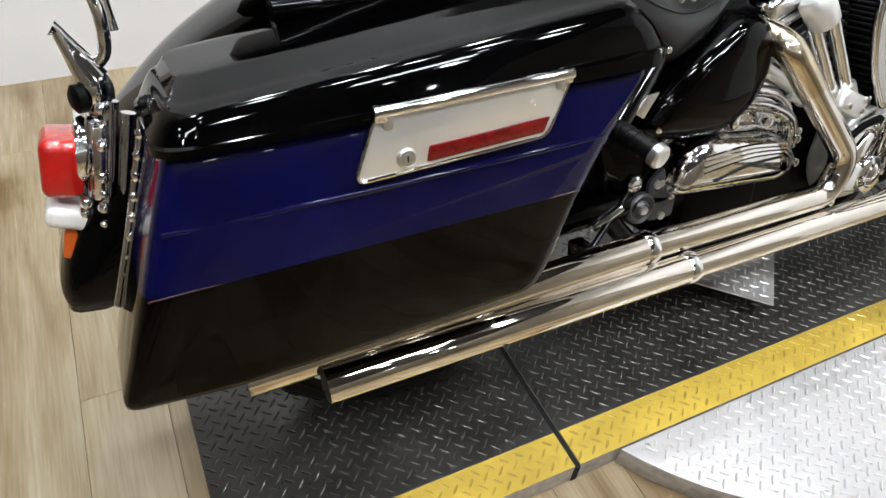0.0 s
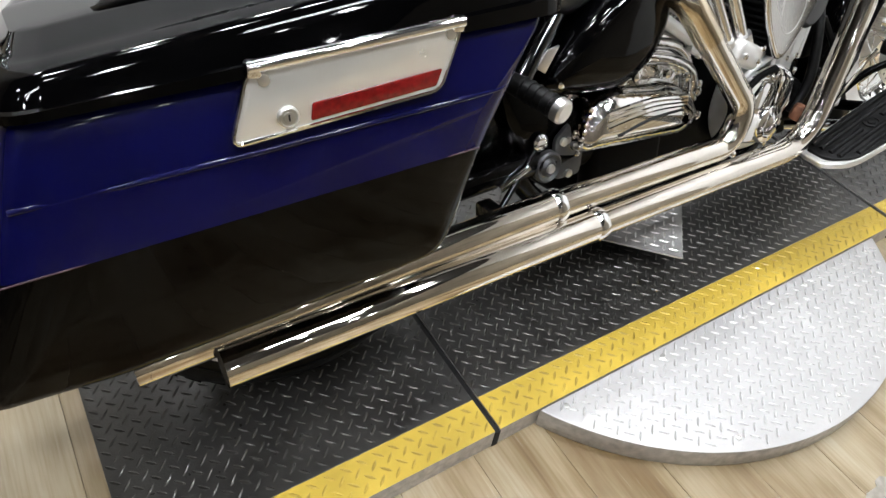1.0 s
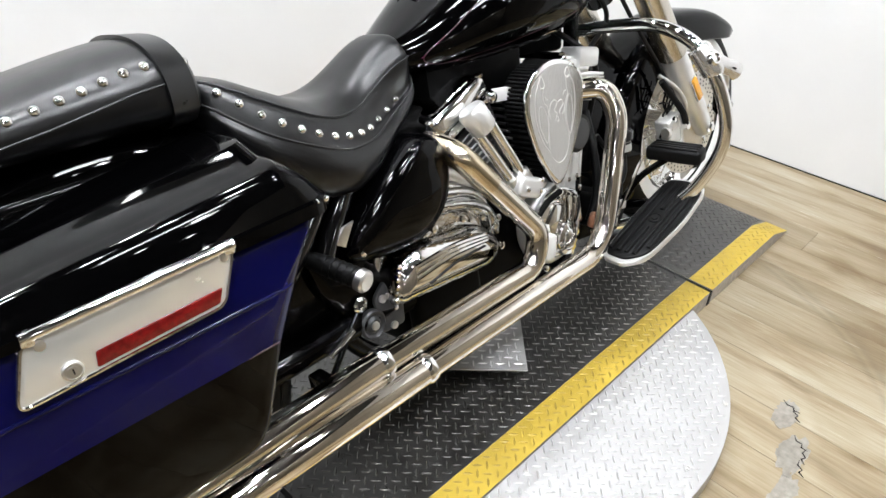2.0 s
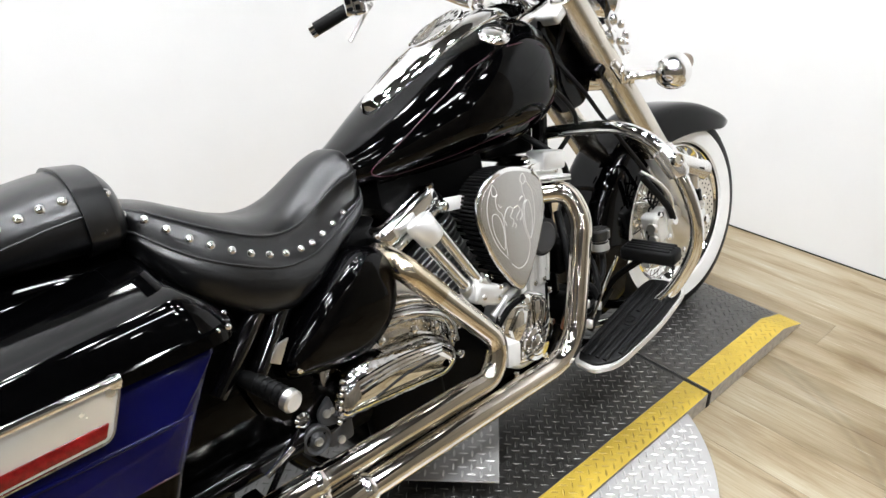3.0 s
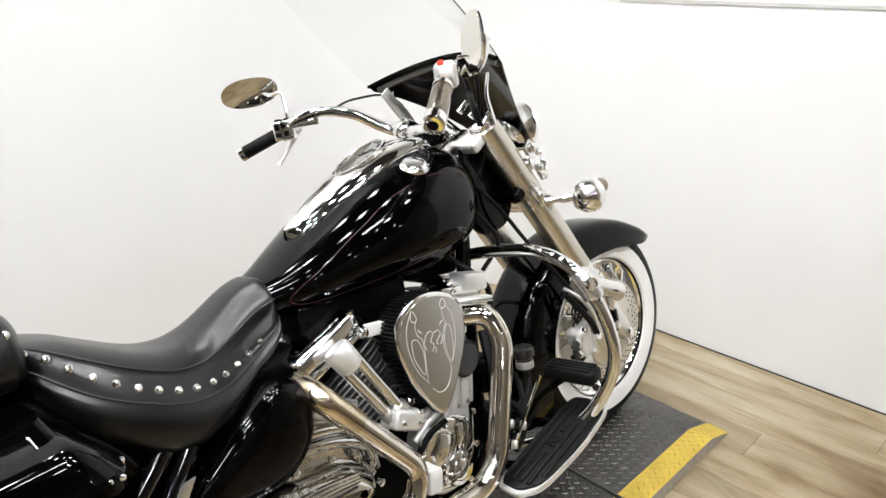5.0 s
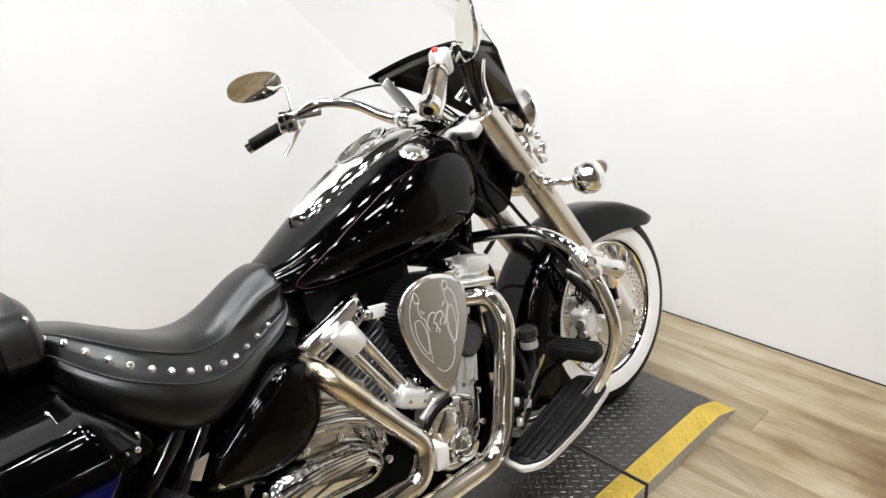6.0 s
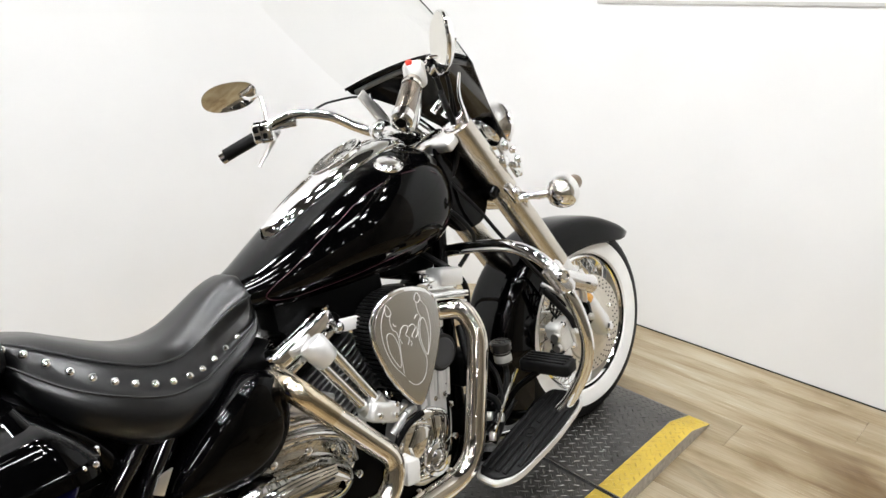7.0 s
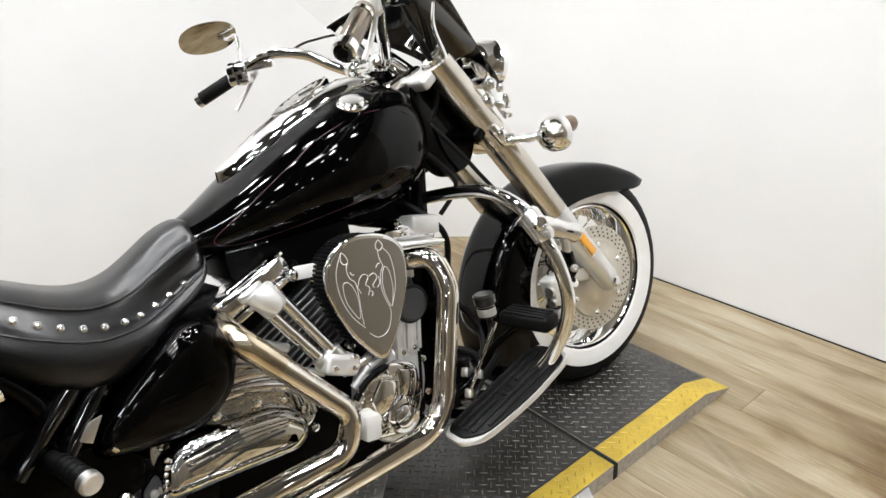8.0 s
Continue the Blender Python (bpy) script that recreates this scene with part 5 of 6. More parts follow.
# passenger peg and brackets
br = part("peg_bracket", plate(rounded([(0.250, 0.500), (0.330, 0.490), (0.395, 0.430), (0.420, 0.330), (0.330, 0.320), (0.270, 0.420)], 0.02), 0.014, side(-0.130), 0.003), FRAMEBLACK, bike, "black passenger peg bracket")
peg = part("passenger_peg", tube([V(0.255, -0.150, 0.505), V(0.262, -0.165, 0.502), V(0.286, -0.245, 0.480)], [0.014, 0.0175, 0.0175], 20), RUBBER, br, "rubber passenger peg with a chrome end")
for k in range(5):
    q = 0.2 + 0.16 * k
    part("peg_ring", tube([V(0.262, -0.165, 0.502).lerp(V(0.286, -0.245, 0.480), q), V(0.262, -0.165, 0.502).lerp(V(0.286, -0.245, 0.480), q + 0.06)], 0.0190, 20), RUBBER, peg)
part("peg_end", tube([V(0.286, -0.245, 0.480), V(0.289, -0.257, 0.476), V(0.290, -0.261, 0.475)], [0.0200, 0.0200, 0.016], 24), SATIN, peg, "chrome peg end")
part("bracket_bolt", lathe([(0.016, 0), (0.016, 0.005), (0.011, 0.009), (0.010, 0.006), (0.001, 0.006)], side(-0.148) @ pose(0.337, 0.374, 0), 24), CHROME, br)
SOFTBLACK = surface("worn_black_casting", (0.030, 0.030, 0.031), 0.42, vary=0.3, scale=50)
part("pivot_cap", lathe([(0.030, 0), (0.030, 0.010), (0.026, 0.014), (0.021, 0.010), (0.017, 0.010), (0.012, 0.016), (0.001, 0.016)], side(-0.148) @ pose(0.352, 0.325, 0), 28), SOFTBLACK, br, "worn black pivot cap")
part("pivot_centre", lathe([(0.009, 0), (0.008, 0.004), (0.001, 0.005)], side(-0.164) @ pose(0.352, 0.325, 0), 14), SATIN, br)
part("bracket_plate", plate(rounded([(0.372, 0.292), (0.366, 0.372), (0.398, 0.398), (0.436, 0.360), (0.430, 0.290)], 0.012), 0.010, side(-0.146), 0.003), SOFTBLACK, br, "worn black bracket plate")
for x, z in ((0.384, 0.366), (0.400, 0.300)):
    part("plate_bolt", lathe([(0.008, 0), (0.008, 0.005), (0.001, 0.007)], side(-0.156) @ pose(x, z, 0), 10), SATIN, br)
part("peg_tab", plate([(0.300, 0.520), (0.322, 0.545), (0.345, 0.548), (0.318, 0.508)], 0.006, side(-0.170), 0.001), SATIN, br, "small bright tab")
part("linkage_rod", tube([V(0.325, -0.150, 0.36), V(0.215, -0.19, 0.285)], 0.006, 10), FRAMEBLACK, br)
part("stay_rod", tube([V(0.24, -0.165, 0.318), V(0.30, -0.165, 0.345)], 0.008, 10), CHROME, br)

# rider floorboard
P0, U, W = V(0.948, -0.268, 0.240), V(0.310, 0.005, 0.077), V(0.010, -0.105, -0.010)


def board(u, w, h=0.0):
    nrm = U.cross(W).normalized() * -1
    return P0 + U * u + W * w + nrm * h


shape = rounded([(0.0, 0.0), (-0.02, 0.55), (0.10, 0.92), (0.55, 1.06), (0.97, 0.98), (1.03, 0.50), (1.00, 0.02), (0.70, -0.03), (0.35, -0.04)], 0.14, 5)
bm = loft([[board(0.5 + (u - 0.5) * s, 0.5 + (w - 0.5) * s, h) for u, w in shape] for h, s in ((-0.016, 0.97), (-0.013, 1.03), (-0.002, 1.04), (0.001, 1.02))])
fb = part("floorboard", bm, CAST, bike, "rider floorboard with ribbed black rubber pad")
bm = loft([[board(0.5 + (u - 0.5) * s, 0.5 + (w - 0.5) * s, h) for u, w in shape] for h, s in ((0.0005, 0.97), (0.006, 0.96), (0.0075, 0.93))])
pad = part("rubber_pad", bm, RUBBER, fb, "black rubber pad")
for k in range(5):
    w = 0.10 + 0.185 * k
    if k == 2:
        segs = ((0.06, 0.38), (0.60, 0.94))
    else:
        segs = ((0.06 if k < 4 else 0.16, 0.94 if k else 0.84),)
    for a, b in segs:
        part("rib", tube([board(a, w, 0.0075), board((a + b) / 2, w, 0.0078), board(b, w, 0.0075)], 0.0058, 8, flat=1.0), RUBBER, pad)
em = along(board(0.49, 0.47, 0.0072), board(0.49, 0.47, 0.1))
part("pad_emblem", lathe([(0.017, 0), (0.017, 0.003), (0.0145, 0.004), (0.0135, 0.002), (0.008, 0.002), (0.007, 0.004), (0.001, 0.004)], em, 24), RUBBER, pad)
part("board_arm", tube([board(0.25, 0.1, -0.016), board(0.25, -0.7, -0.045)], 0.012, 12), FRAMEBLACK, fb)
part("board_arm", tube([board(0.75, 0.1, -0.016), board(0.75, -0.7, -0.045)], 0.012, 12), FRAMEBLACK, fb)

# brake pedal with a ribbed pad
ped = part("brake_pedal", tube(curve([V(1.04, -0.20, 0.27), V(1.10, -0.22, 0.30), V(1.15, -0.25, 0.36), V(1.19, -0.30, 0.400)], 6), 0.008, 12), FRAMEBLACK, bike, "brake pedal with black ribbed pad")
pp = part("pedal_pad", rbox((0.134, 0.055, 0.036), (1.210, -0.312, 0.410), (0, 4, -80), 0.010, 3), RUBBER, ped, "ribbed black rubber pad")
for k in range(4):
    q = pose(1.210, -0.312, 0.410, 0, 4, -80) @ V(0, -0.020 + 0.0135 * k, 0.0185)
    part("pad_rib", rbox((0.114, 0.007, 0.007), tuple(q), (0, 4, -80), 0.002, 1), RUBBER, pp)
res = part("brake_reservoir", lathe([(0.018, 0), (0.020, 0.006), (0.019, 0.030), (0.024, 0.032), (0.025, 0.050), (0.020, 0.054), (0.001, 0.054)], Matrix.Translation((1.218, -0.158, 0.390)) @ Matrix.Diagonal((1.15, 1.15, 1.15, 1)), 24), surface("smoked_plastic", (0.022, 0.021, 0.020), 0.18, vary=0.3), bike, "small smoked brake fluid reservoir")
part("brake_fluid", lathe([(0.0185, 0.003), (0.0206, 0.007), (0.0200, 0.022), (0.0185, 0.023)], Matrix.Translation((1.218, -0.158, 0.390)) @ Matrix.Diagonal((1.15, 1.15, 1.15, 1)), 24, caps=False), surface("pale_fluid", (0.42, 0.41, 0.38), 0.3, vary=0.1), res, "pale fluid showing through the cup")
part("fluid_band", lathe([(0.0215, 0.012), (0.0220, 0.014), (0.0220, 0.030), (0.0215, 0.032)], Matrix.Translation((1.218, -0.158, 0.392)), 24, caps=False), surface("cloudy_fluid", (0.30, 0.29, 0.27), 0.3, vary=0.1), res, "cloudy fluid window")
part("reservoir_hose", tube(curve([V(1.218, -0.158, 0.395), V(1.22, -0.160, 0.365), V(1.19, -0.175, 0.335), V(1.13, -0.18, 0.31)], 6), 0.008, 10), RUBBER, res)
part("rusty_joint", rbox((0.04, 0.03, 0.035), (1.02, -0.20, 0.285), (20, 10, 30), 0.008), BROWN, bike, "rusty brown pedal joint")
part("brake_rod", tube([V(1.06, -0.23, 0.27), V(1.165, -0.25, 0.41)], 0.0038, 8), CHROME, bike)

# engine guard
gp = [(1.165, -0.045, 0.705), (1.190, -0.17, 0.715), (1.200, -0.275, 0.712), (1.212, -0.355, 0.672), (1.222, -0.400, 0.600), (1.230, -0.422, 0.520), (1.232, -0.422, 0.450), (1.224, -0.396, 0.380), (1.204, -0.338, 0.300), (1.17, -0.245, 0.238), (1.12, -0.12, 0.20)]
guard = part("engine_guard", tube(curve(gp, 8), 0.0155, 18), CHROME, bike, "chrome engine guard bar")
part("left_bar", tube([V(p.x, -p.y, p.z) for p in curve(gp, 8)], 0.0155, 18), CHROME, guard)
CLAMP = surface("polished_clamp", (0.80, 0.79, 0.775), 0.20, 0.9, vary=0.05, rvary=0.4, scale=30)
cl = part("guard_clamp", tube([V(1.228, -0.382, 0.630), V(1.232, -0.384, 0.628), V(1.290, -0.398, 0.600), V(1.312, -0.400, 0.590), V(1.318, -0.400, 0.588)], [0.018, 0.024, 0.021, 0.023, 0.018], 20), CLAMP, guard, "polished clamp on the guard bar")
part("clamp_ring", tube([V(1.214, -0.362, 0.664), V(1.216, -0.366, 0.658), V(1.222, -0.398, 0.606), V(1.222, -0.400, 0.600)], [0.021, 0.026, 0.025, 0.020], 20), CLAMP, cl, "polished split ring round the bar")
part("clamp_split", rbox((0.062, 0.003, 0.006), (1.262, -0.412, 0.612), (0, 25, -12), 0.001, 1), GAPBLACK, cl)
bolt_m = along((1.212, -0.402, 0.640), (1.190, -0.50, 0.672))
part("clamp_bolt", lathe([(0.017, -0.004), (0.017, 0.004), (0.013, 0.008), (0.010, 0.008), (0.009, 0.004), (0.001, 0.004)], bolt_m, 20), CHROME, cl, "chrome socket bolt")
part("clamp_nut", lathe([(0.012, 0), (0.012, 0.008), (0.007, 0.011), (0.001, 0.011)], along((1.318, -0.400, 0.588), (1.40, -0.405, 0.552)), 6), CHROME, cl)
pivot = part("peg_pivot", tube([V(1.280, -0.384, 0.556), V(1.284, -0.388, 0.546), V(1.292, -0.384, 0.506), V(1.292, -0.382, 0.494)], [0.012, 0.019, 0.021, 0.014], 18), FRAMEBLACK, guard, "black folding peg pivot")
part("pivot_bolt", lathe([(0.009, 0), (0.009, 0.006), (0.004, 0.008), (0.001, 0.006)], along((1.286, -0.404, 0.516), (1.24, -0.58, 0.54)), 12), SATIN, pivot)
part("clamp_strap", tube([V(1.272, -0.398, 0.612), V(1.284, -0.396, 0.575), V(1.286, -0.390, 0.540)], [0.010, 0.009, 0.010], 12), SATIN, guard, "satin clamp strap")

# hoses and wiring round the steering head and down tubes
for pts, rr in (([(1.16, -0.10, 0.83), (1.20, -0.12, 0.78), (1.24, -0.11, 0.72), (1.19, -0.09, 0.66)], 0.006), ([(1.10, -0.06, 0.72), (1.14, -0.12, 0.66), (1.17, -0.12, 0.60), (1.16, -0.10, 0.50)], 0.008),
                ([(1.20, -0.06, 0.92), (1.26, -0.12, 0.80), (1.33, -0.13, 0.70), (1.46, -0.13, 0.55), (1.54, -0.135, 0.44)], 0.0055), ([(1.13, -0.11, 0.52), (1.10, -0.15, 0.44), (1.08, -0.17, 0.34), (1.04, -0.17, 0.27)], 0.011)):
    part("hose", tube(curve([V(*p) for p in pts], 8), rr, 10), RUBBER, bike, "black rubber hose")
part("horn_unit", rbox((0.06, 0.10, 0.09), (1.105, -0.095, 0.42), bevel=0.012, seg=3), DARK, bike, "black electrical box")

part("belt_guard", rbox((0.20, 0.05, 0.16), (0.60, -0.09, 0.24), bevel=0.02, seg=3), DARK, eng)
part("finned_spacer", rbox((0.10, 0.16, 0.03), (1.075, -0.02, 0.600), (0, 14, 0), 0.004), SATIN, eng)
for k in range(3):
    part("fin", rbox((0.095, 0.22, 0.005), (1.068 - 0.004 * k, -0.04, 0.606 - 0.017 * k), (0, 14, 0), 0.001, 1), SATIN, eng)

part("head_block", rbox((0.078, 0.060, 0.044), (1.094, -0.130, 0.664), (0, 12, 0), 0.008), CAST, eng, "pale cast head block")
for x, z in ((0.985, 0.435), (0.990, 0.380), (0.985, 0.300), (0.945, 0.228), (0.845, 0.225)):
    part("bolt", lathe([(0.0075, 0), (0.0075, 0.006), (0.001, 0.008)], side(-0.179) @ pose(x, z, 0), 8), CHROME, eng)
part("head_plate", rbox((0.150, 0.050, 0.007), (1.052, -0.150, 0.634), (0, 12, 0), 0.002, 1), WHITEMETAL, eng, "bright head plate")
part("head_neck", rbox((0.030, 0.034, 0.070), (1.012, -0.160, 0.600), (0, 10, 0), 0.006), CAST, eng, "pale cast neck")
for k in range(3):
    part("head_fin", rbox((0.068 - 0.008 * k, 0.060, 0.004), (1.085 - 0.006 * k, -0.150, 0.620 - 0.012 * k), (0, 12, 0), 0.001, 1), SATIN, eng, "thin bright fin")
part("head_cap_strip", rbox((0.070, 0.050, 0.022), (1.015, -0.130, 0.664), (0, 8, 0), 0.005), CHROME, eng, "chrome head strip")
# dark block added to close the see-through gap behind the front head
part("head_gap_block", rbox((0.17, 0.14, 0.075), (1.075, 0.03, 0.712), (0, 8, 0), 0.014, 2), DARK, eng, "dark filler block behind the front head")
part("case_gap", tube(curve([V(0.985, -0.181, 0.40), V(0.972, -0.181, 0.33), V(0.95, -0.181, 0.25)], 5), 0.004, 6), DARK, eng)

# dark castings low between the down tubes and the front wheel
part("oil_filter", tube([V(1.10, -0.06, 0.27), V(1.10, -0.13, 0.27), V(1.10, -0.150, 0.27)], [0.042, 0.044, 0.036], 24), DARK, eng, "black oil filter")
part("front_mount", rbox((0.10, 0.16, 0.14), (1.13, -0.02, 0.235), (0, 10, 0), 0.02, 3), DARK, eng, "black engine mount")
for pts, rr in (([(1.09, -0.16, 0.36), (1.13, -0.19, 0.33), (1.12, -0.21, 0.28), (1.07, -0.22, 0.25)], 0.009), ([(1.16, -0.12, 0.45), (1.19, -0.15, 0.37), (1.15, -0.19, 0.31), (1.09, -0.20, 0.29)], 0.007),
                ([(1.08, -0.14, 0.25), (1.14, -0.18, 0.26), (1.20, -0.19, 0.30)], 0.010)):
    part("hose", tube(curve([V(*p) for p in pts], 8), rr, 10), RUBBER, eng, "black rubber hose")
for x, y, z in ((1.075, -0.215, 0.315), (1.105, -0.225, 0.300), (1.065, -0.225, 0.268)):
    part("pedal_link", rbox((0.030, 0.016, 0.022), (x, y, z), (10, 25, 40), 0.004), SATIN, eng)

# ribs and small castings on the right of the case
for k in range(4):
    part("case_fin", rbox((0.010, 0.05, 0.090), (0.955 + 0.013 * k, -0.165, 0.470 - 0.006 * k), (0, 12, 0), 0.003), CAST, eng, "cast vertical rib")
for x, z, rr in ((0.815, 0.452, 0.016), (0.775, 0.470, 0.013), (0.835, 0.470, 0.011)):
    part("case_plug", lathe([(rr, 0), (rr, 0.012), (rr * 0.7, 0.016), (rr * 0.6, 0.012), (0.001, 0.012)], side(-0.150) @ pose(x, z, 0), 18), FRAMEBLACK if rr > 0.012 else CHROME, eng)
for p0, p1 in (((0.80, -0.19, 0.395), (0.845, -0.195, 0.425)), ((0.845, -0.195, 0.425), (0.90, -0.19, 0.438)), ((0.70, -0.14, 0.47), (0.76, -0.16, 0.44))):
    part("case_tube", tube([V(*p0), V(*p1)], 0.008, 10), CAST, eng)


# ---- steering head, handlebar, screen and lamps
tc = part("top_clamp", rbox((0.075, 0.27, 0.030), (1.220, 0.0, 0.986), (0, -34, 0), 0.010, 3), CAST, bike, "satin silver top fork clamp")
part("lower_clamp", rbox((0.075, 0.29, 0.032), (1.335, 0.0, 0.838), (0, -34, 0), 0.010, 3), FRAMEBLACK, bike, "black lower fork clamp")
for sy in (-1, 1):
    part("fork_cap", lathe([(0.030, 0), (0.030, 0.008), (0.022, 0.014), (0.001, 0.014)], along(tuple(AXLE + V(0, sy * 0.118, 0) + FDIR * 0.846), tuple(AXLE + V(0, sy * 0.118, 0) + FDIR * 2)), 24), CHROME, tc)
    part("riser", tube([V(1.205, sy * 0.055, 1.005), V(1.165, sy * 0.055, 1.040), V(1.140, sy * 0.055, 1.045)], [0.022, 0.020, 0.024], 20), CHROME, tc, "chrome handlebar riser")
    part("riser_cap", ball(0.027, (1.138, sy * 0.055, 1.040), (1.1, 1.0, 0.9), 16), CHROME, tc)

BAR = [(1.138, 0.0, 1.035), (1.136, 0.070, 1.037), (1.112, 0.120, 1.062), (1.075, 0.175, 1.102), (1.020, 0.235, 1.122), (0.965, 0.285, 1.108), (0.925, 0.325, 1.078), (0.862, 0.392, 1.048)]
bar_l = curve([V(*p) for p in BAR], 8)
BAR_R = [(x, -y, z) for x, y, z in BAR[:4]] + [(1.040, -0.232, 1.140), (0.995, -0.270, 1.142), (0.950, -0.300, 1.114), (0.866, -0.347, 1.053)]
bar_r = curve([V(*p) for p in BAR_R], 8)
hb = part("handlebar", tube(list(reversed(bar_r)) + bar_l[1:], 0.0135, 18), CHROME, bike, "wide chrome handlebar")


def mirrored(p, s):
    return V(p[0], s * p[1], p[2])


for s in (1, -1):
    a, b = mirrored((0.932, 0.318, 1.082), s), mirrored((0.858, 0.396, 1.046), s)
    d = (b - a).normalized()
    if s > 0:
        g = part("left_grip", tube([a, a + d * 0.004, b - d * 0.018, b - d * 0.016], [0.0165, 0.0175, 0.0175, 0.014], 20), RUBBER, hb, "black rubber grip with a chrome end")
        part("grip_end", tube([b - d * 0.018, b - d * 0.004, b], [0.0185, 0.0185, 0.013], 20), CHROME, g)
        sw = part("left_switch_box", rbox((0.056, 0.046, 0.052), tuple(a - d * 0.026), (0, 0, -50), 0.010, 3), CHROME, hb, "bright switch box")
        face = Matrix.Translation(a - d * 0.026) @ pose(0, 0, 0, 0, 0, -50)
        for u, v, su, sv in ((-0.014, 0.010, 0.013, 0.015), (0.004, 0.012, 0.011, 0.012), (-0.012, -0.010, 0.016, 0.010), (0.010, -0.008, 0.012, 0.014)):
            part("button", rbox((su, 0.008, sv), tuple(face @ V(u, -0.024, v)), (0, 0, -50), 0.002, 1), DARK, sw)
            part("button", rbox((su, sv, 0.008), tuple(face @ V(u, v, 0.0265)), (0, 0, -50), 0.002, 1), DARK, sw)
        part("box_seam", rbox((0.0016, 0.0475, 0.0535), tuple(face @ V(0.0, 0, 0)), (0, 0, -50), 0.0, 1), GAPBLACK, sw)
        part("perch_bolt", ball(0.009, tuple(a - d * 0.052 + V(0.004, -0.012, 0.016)), seg=12), CHROME, hb)
        part("perch_bolt", ball(0.007, tuple(a - d * 0.100 + V(0.004, -0.012, 0.010)), seg=12), CHROME, hb)
        part("clutch_lever", tube(curve([V(0.985, 0.285, 1.085), V(0.978, 0.312, 1.066), V(0.958, 0.322, 1.040), V(0.930, 0.334, 1.006)], 8), [0.0078 + 0.002 * (k == 24) for k in range(25)], 10, flat=0.7), SATIN, hb, "polished clutch lever")
        part("lever_perch", rbox((0.090, 0.018, 0.022), tuple(a - d * 0.076 + V(0.006, 0.006, -0.004)), (0, 0, -50), 0.006), CHROME_WAVY, hb, "chrome lever bracket")
    else:
        a, b = V(0.968, -0.290, 1.127), V(0.862, -0.350, 1.050)
        d = (b - a).normalized()
        g = part("right_grip", tube([a, a + d * 0.004, b - d * 0.028, b - d * 0.026], [0.019, 0.0205, 0.0205, 0.020], 24), surface("metal_grip", (0.24, 0.205, 0.17), 0.22, 1.0, vary=0.05), hb, "metal throttle grip with a chrome end")
        part("grip_end", tube([b - d * 0.028, b - d * 0.026, b - d * 0.004, b], [0.020, 0.0225, 0.0225, 0.018], 24), CHROME, g)
        part("grip_band", tube([a + d * 0.015, a + d * 0.024], 0.0215, 24), CHROME, g)
        part("grip_bore", tube([b - d * 0.001, b + d * 0.0008], [0.012, 0.010], 18), DARK, g)
        sw = part("right_switch_box", rbox((0.052, 0.046, 0.056), tuple(a - d * 0.026), (0, 0, 50), 0.012, 3), CAST, hb, "pale switch box with a red switch")
        part("stop_switch", rbox((0.022, 0.014, 0.013), tuple(a - d * 0.026 + V(-0.016, -0.006, 0.024)), (0, 0, 50), 0.003, 1), REDSWITCH, sw, "red stop switch")
        part("brake_lever", tube(curve([a - d * 0.035 + V(0.020, 0.010, -0.010), a + d * 0.02 + V(0.036, 0.030, -0.030), a + d * 0.09 + V(0.036, 0.034, -0.045)], 8), 0.006, 10), SATIN, hb, "polished brake lever")
        rs = part("master_cylinder", rbox((0.055, 0.045, 0.040), (1.070, -0.270, 1.150), (0, 0, 45), 0.010, 3), FRAMEBLACK, hb, "black brake master cylinder")
        part("reservoir_lid", rbox((0.058, 0.048, 0.008), (1.070, -0.270, 1.173), (0, 0, 45), 0.003), CHROME, rs)


# mirrors
def mirror(c, normal, upv, stem, name, hx=0.076, hy=0.040):
    c, nrm = V(*c), V(*normal).normalized()
    right = V(*upv).cross(nrm).normalized()
    upw = nrm.cross(right)
    m = Matrix((right, upw, nrm)).transposed().to_4x4()
    m.translation = c
    o = [(hx * math.copysign(abs(math.cos(t)) ** 0.9, math.cos(t)), hy * math.copysign(abs(math.sin(t)) ** 0.85, math.sin(t)) + 0.008 * math.cos(t)) for t in [2 * math.pi * k / 48 for k in range(48)]]
    rings = [[m @ V(x * s, y * s, h) for x, y in o] for h, s in ((-0.020, 0.45), (-0.016, 0.72), (-0.008, 0.93), (0.0, 1.0), (0.004, 0.985), (0.004, 0.93))]
    shell = part(name, loft(rings), CHROME, hb, "oval chrome mirror", angle=50)
    part("glass", loft([[m @ V(x * s, y * s, h) for x, y in o] for h, s in ((0.0042, 0.925), (0.0048, 0.924))]), MIRRORGLASS, shell, "mirror glass")
    part("stem", tube(curve([V(*p) for p in stem], 8), 0.0055, 10), CHROME, shell, "curved chrome stem")


mirror((0.945, 0.432, 1.205), (-0.429, -0.856, -0.290), (-0.05, -0.25, 1), [(0.955, 0.292, 1.100), (0.968, 0.305, 1.160), (0.975, 0.325, 1.188), (0.968, 0.360, 1.188), (0.962, 0.400, 1.198)], "left_mirror")
mirror((1.018, -0.338, 1.192), (-0.86, 0.50, 0.05), (0.02, 0.10, 1), [(1.040, -0.270, 1.140), (1.050, -0.300, 1.165), (1.055, -0.330, 1.172), (1.048, -0.350, 1.196)], "right_mirror", 0.078, 0.060)


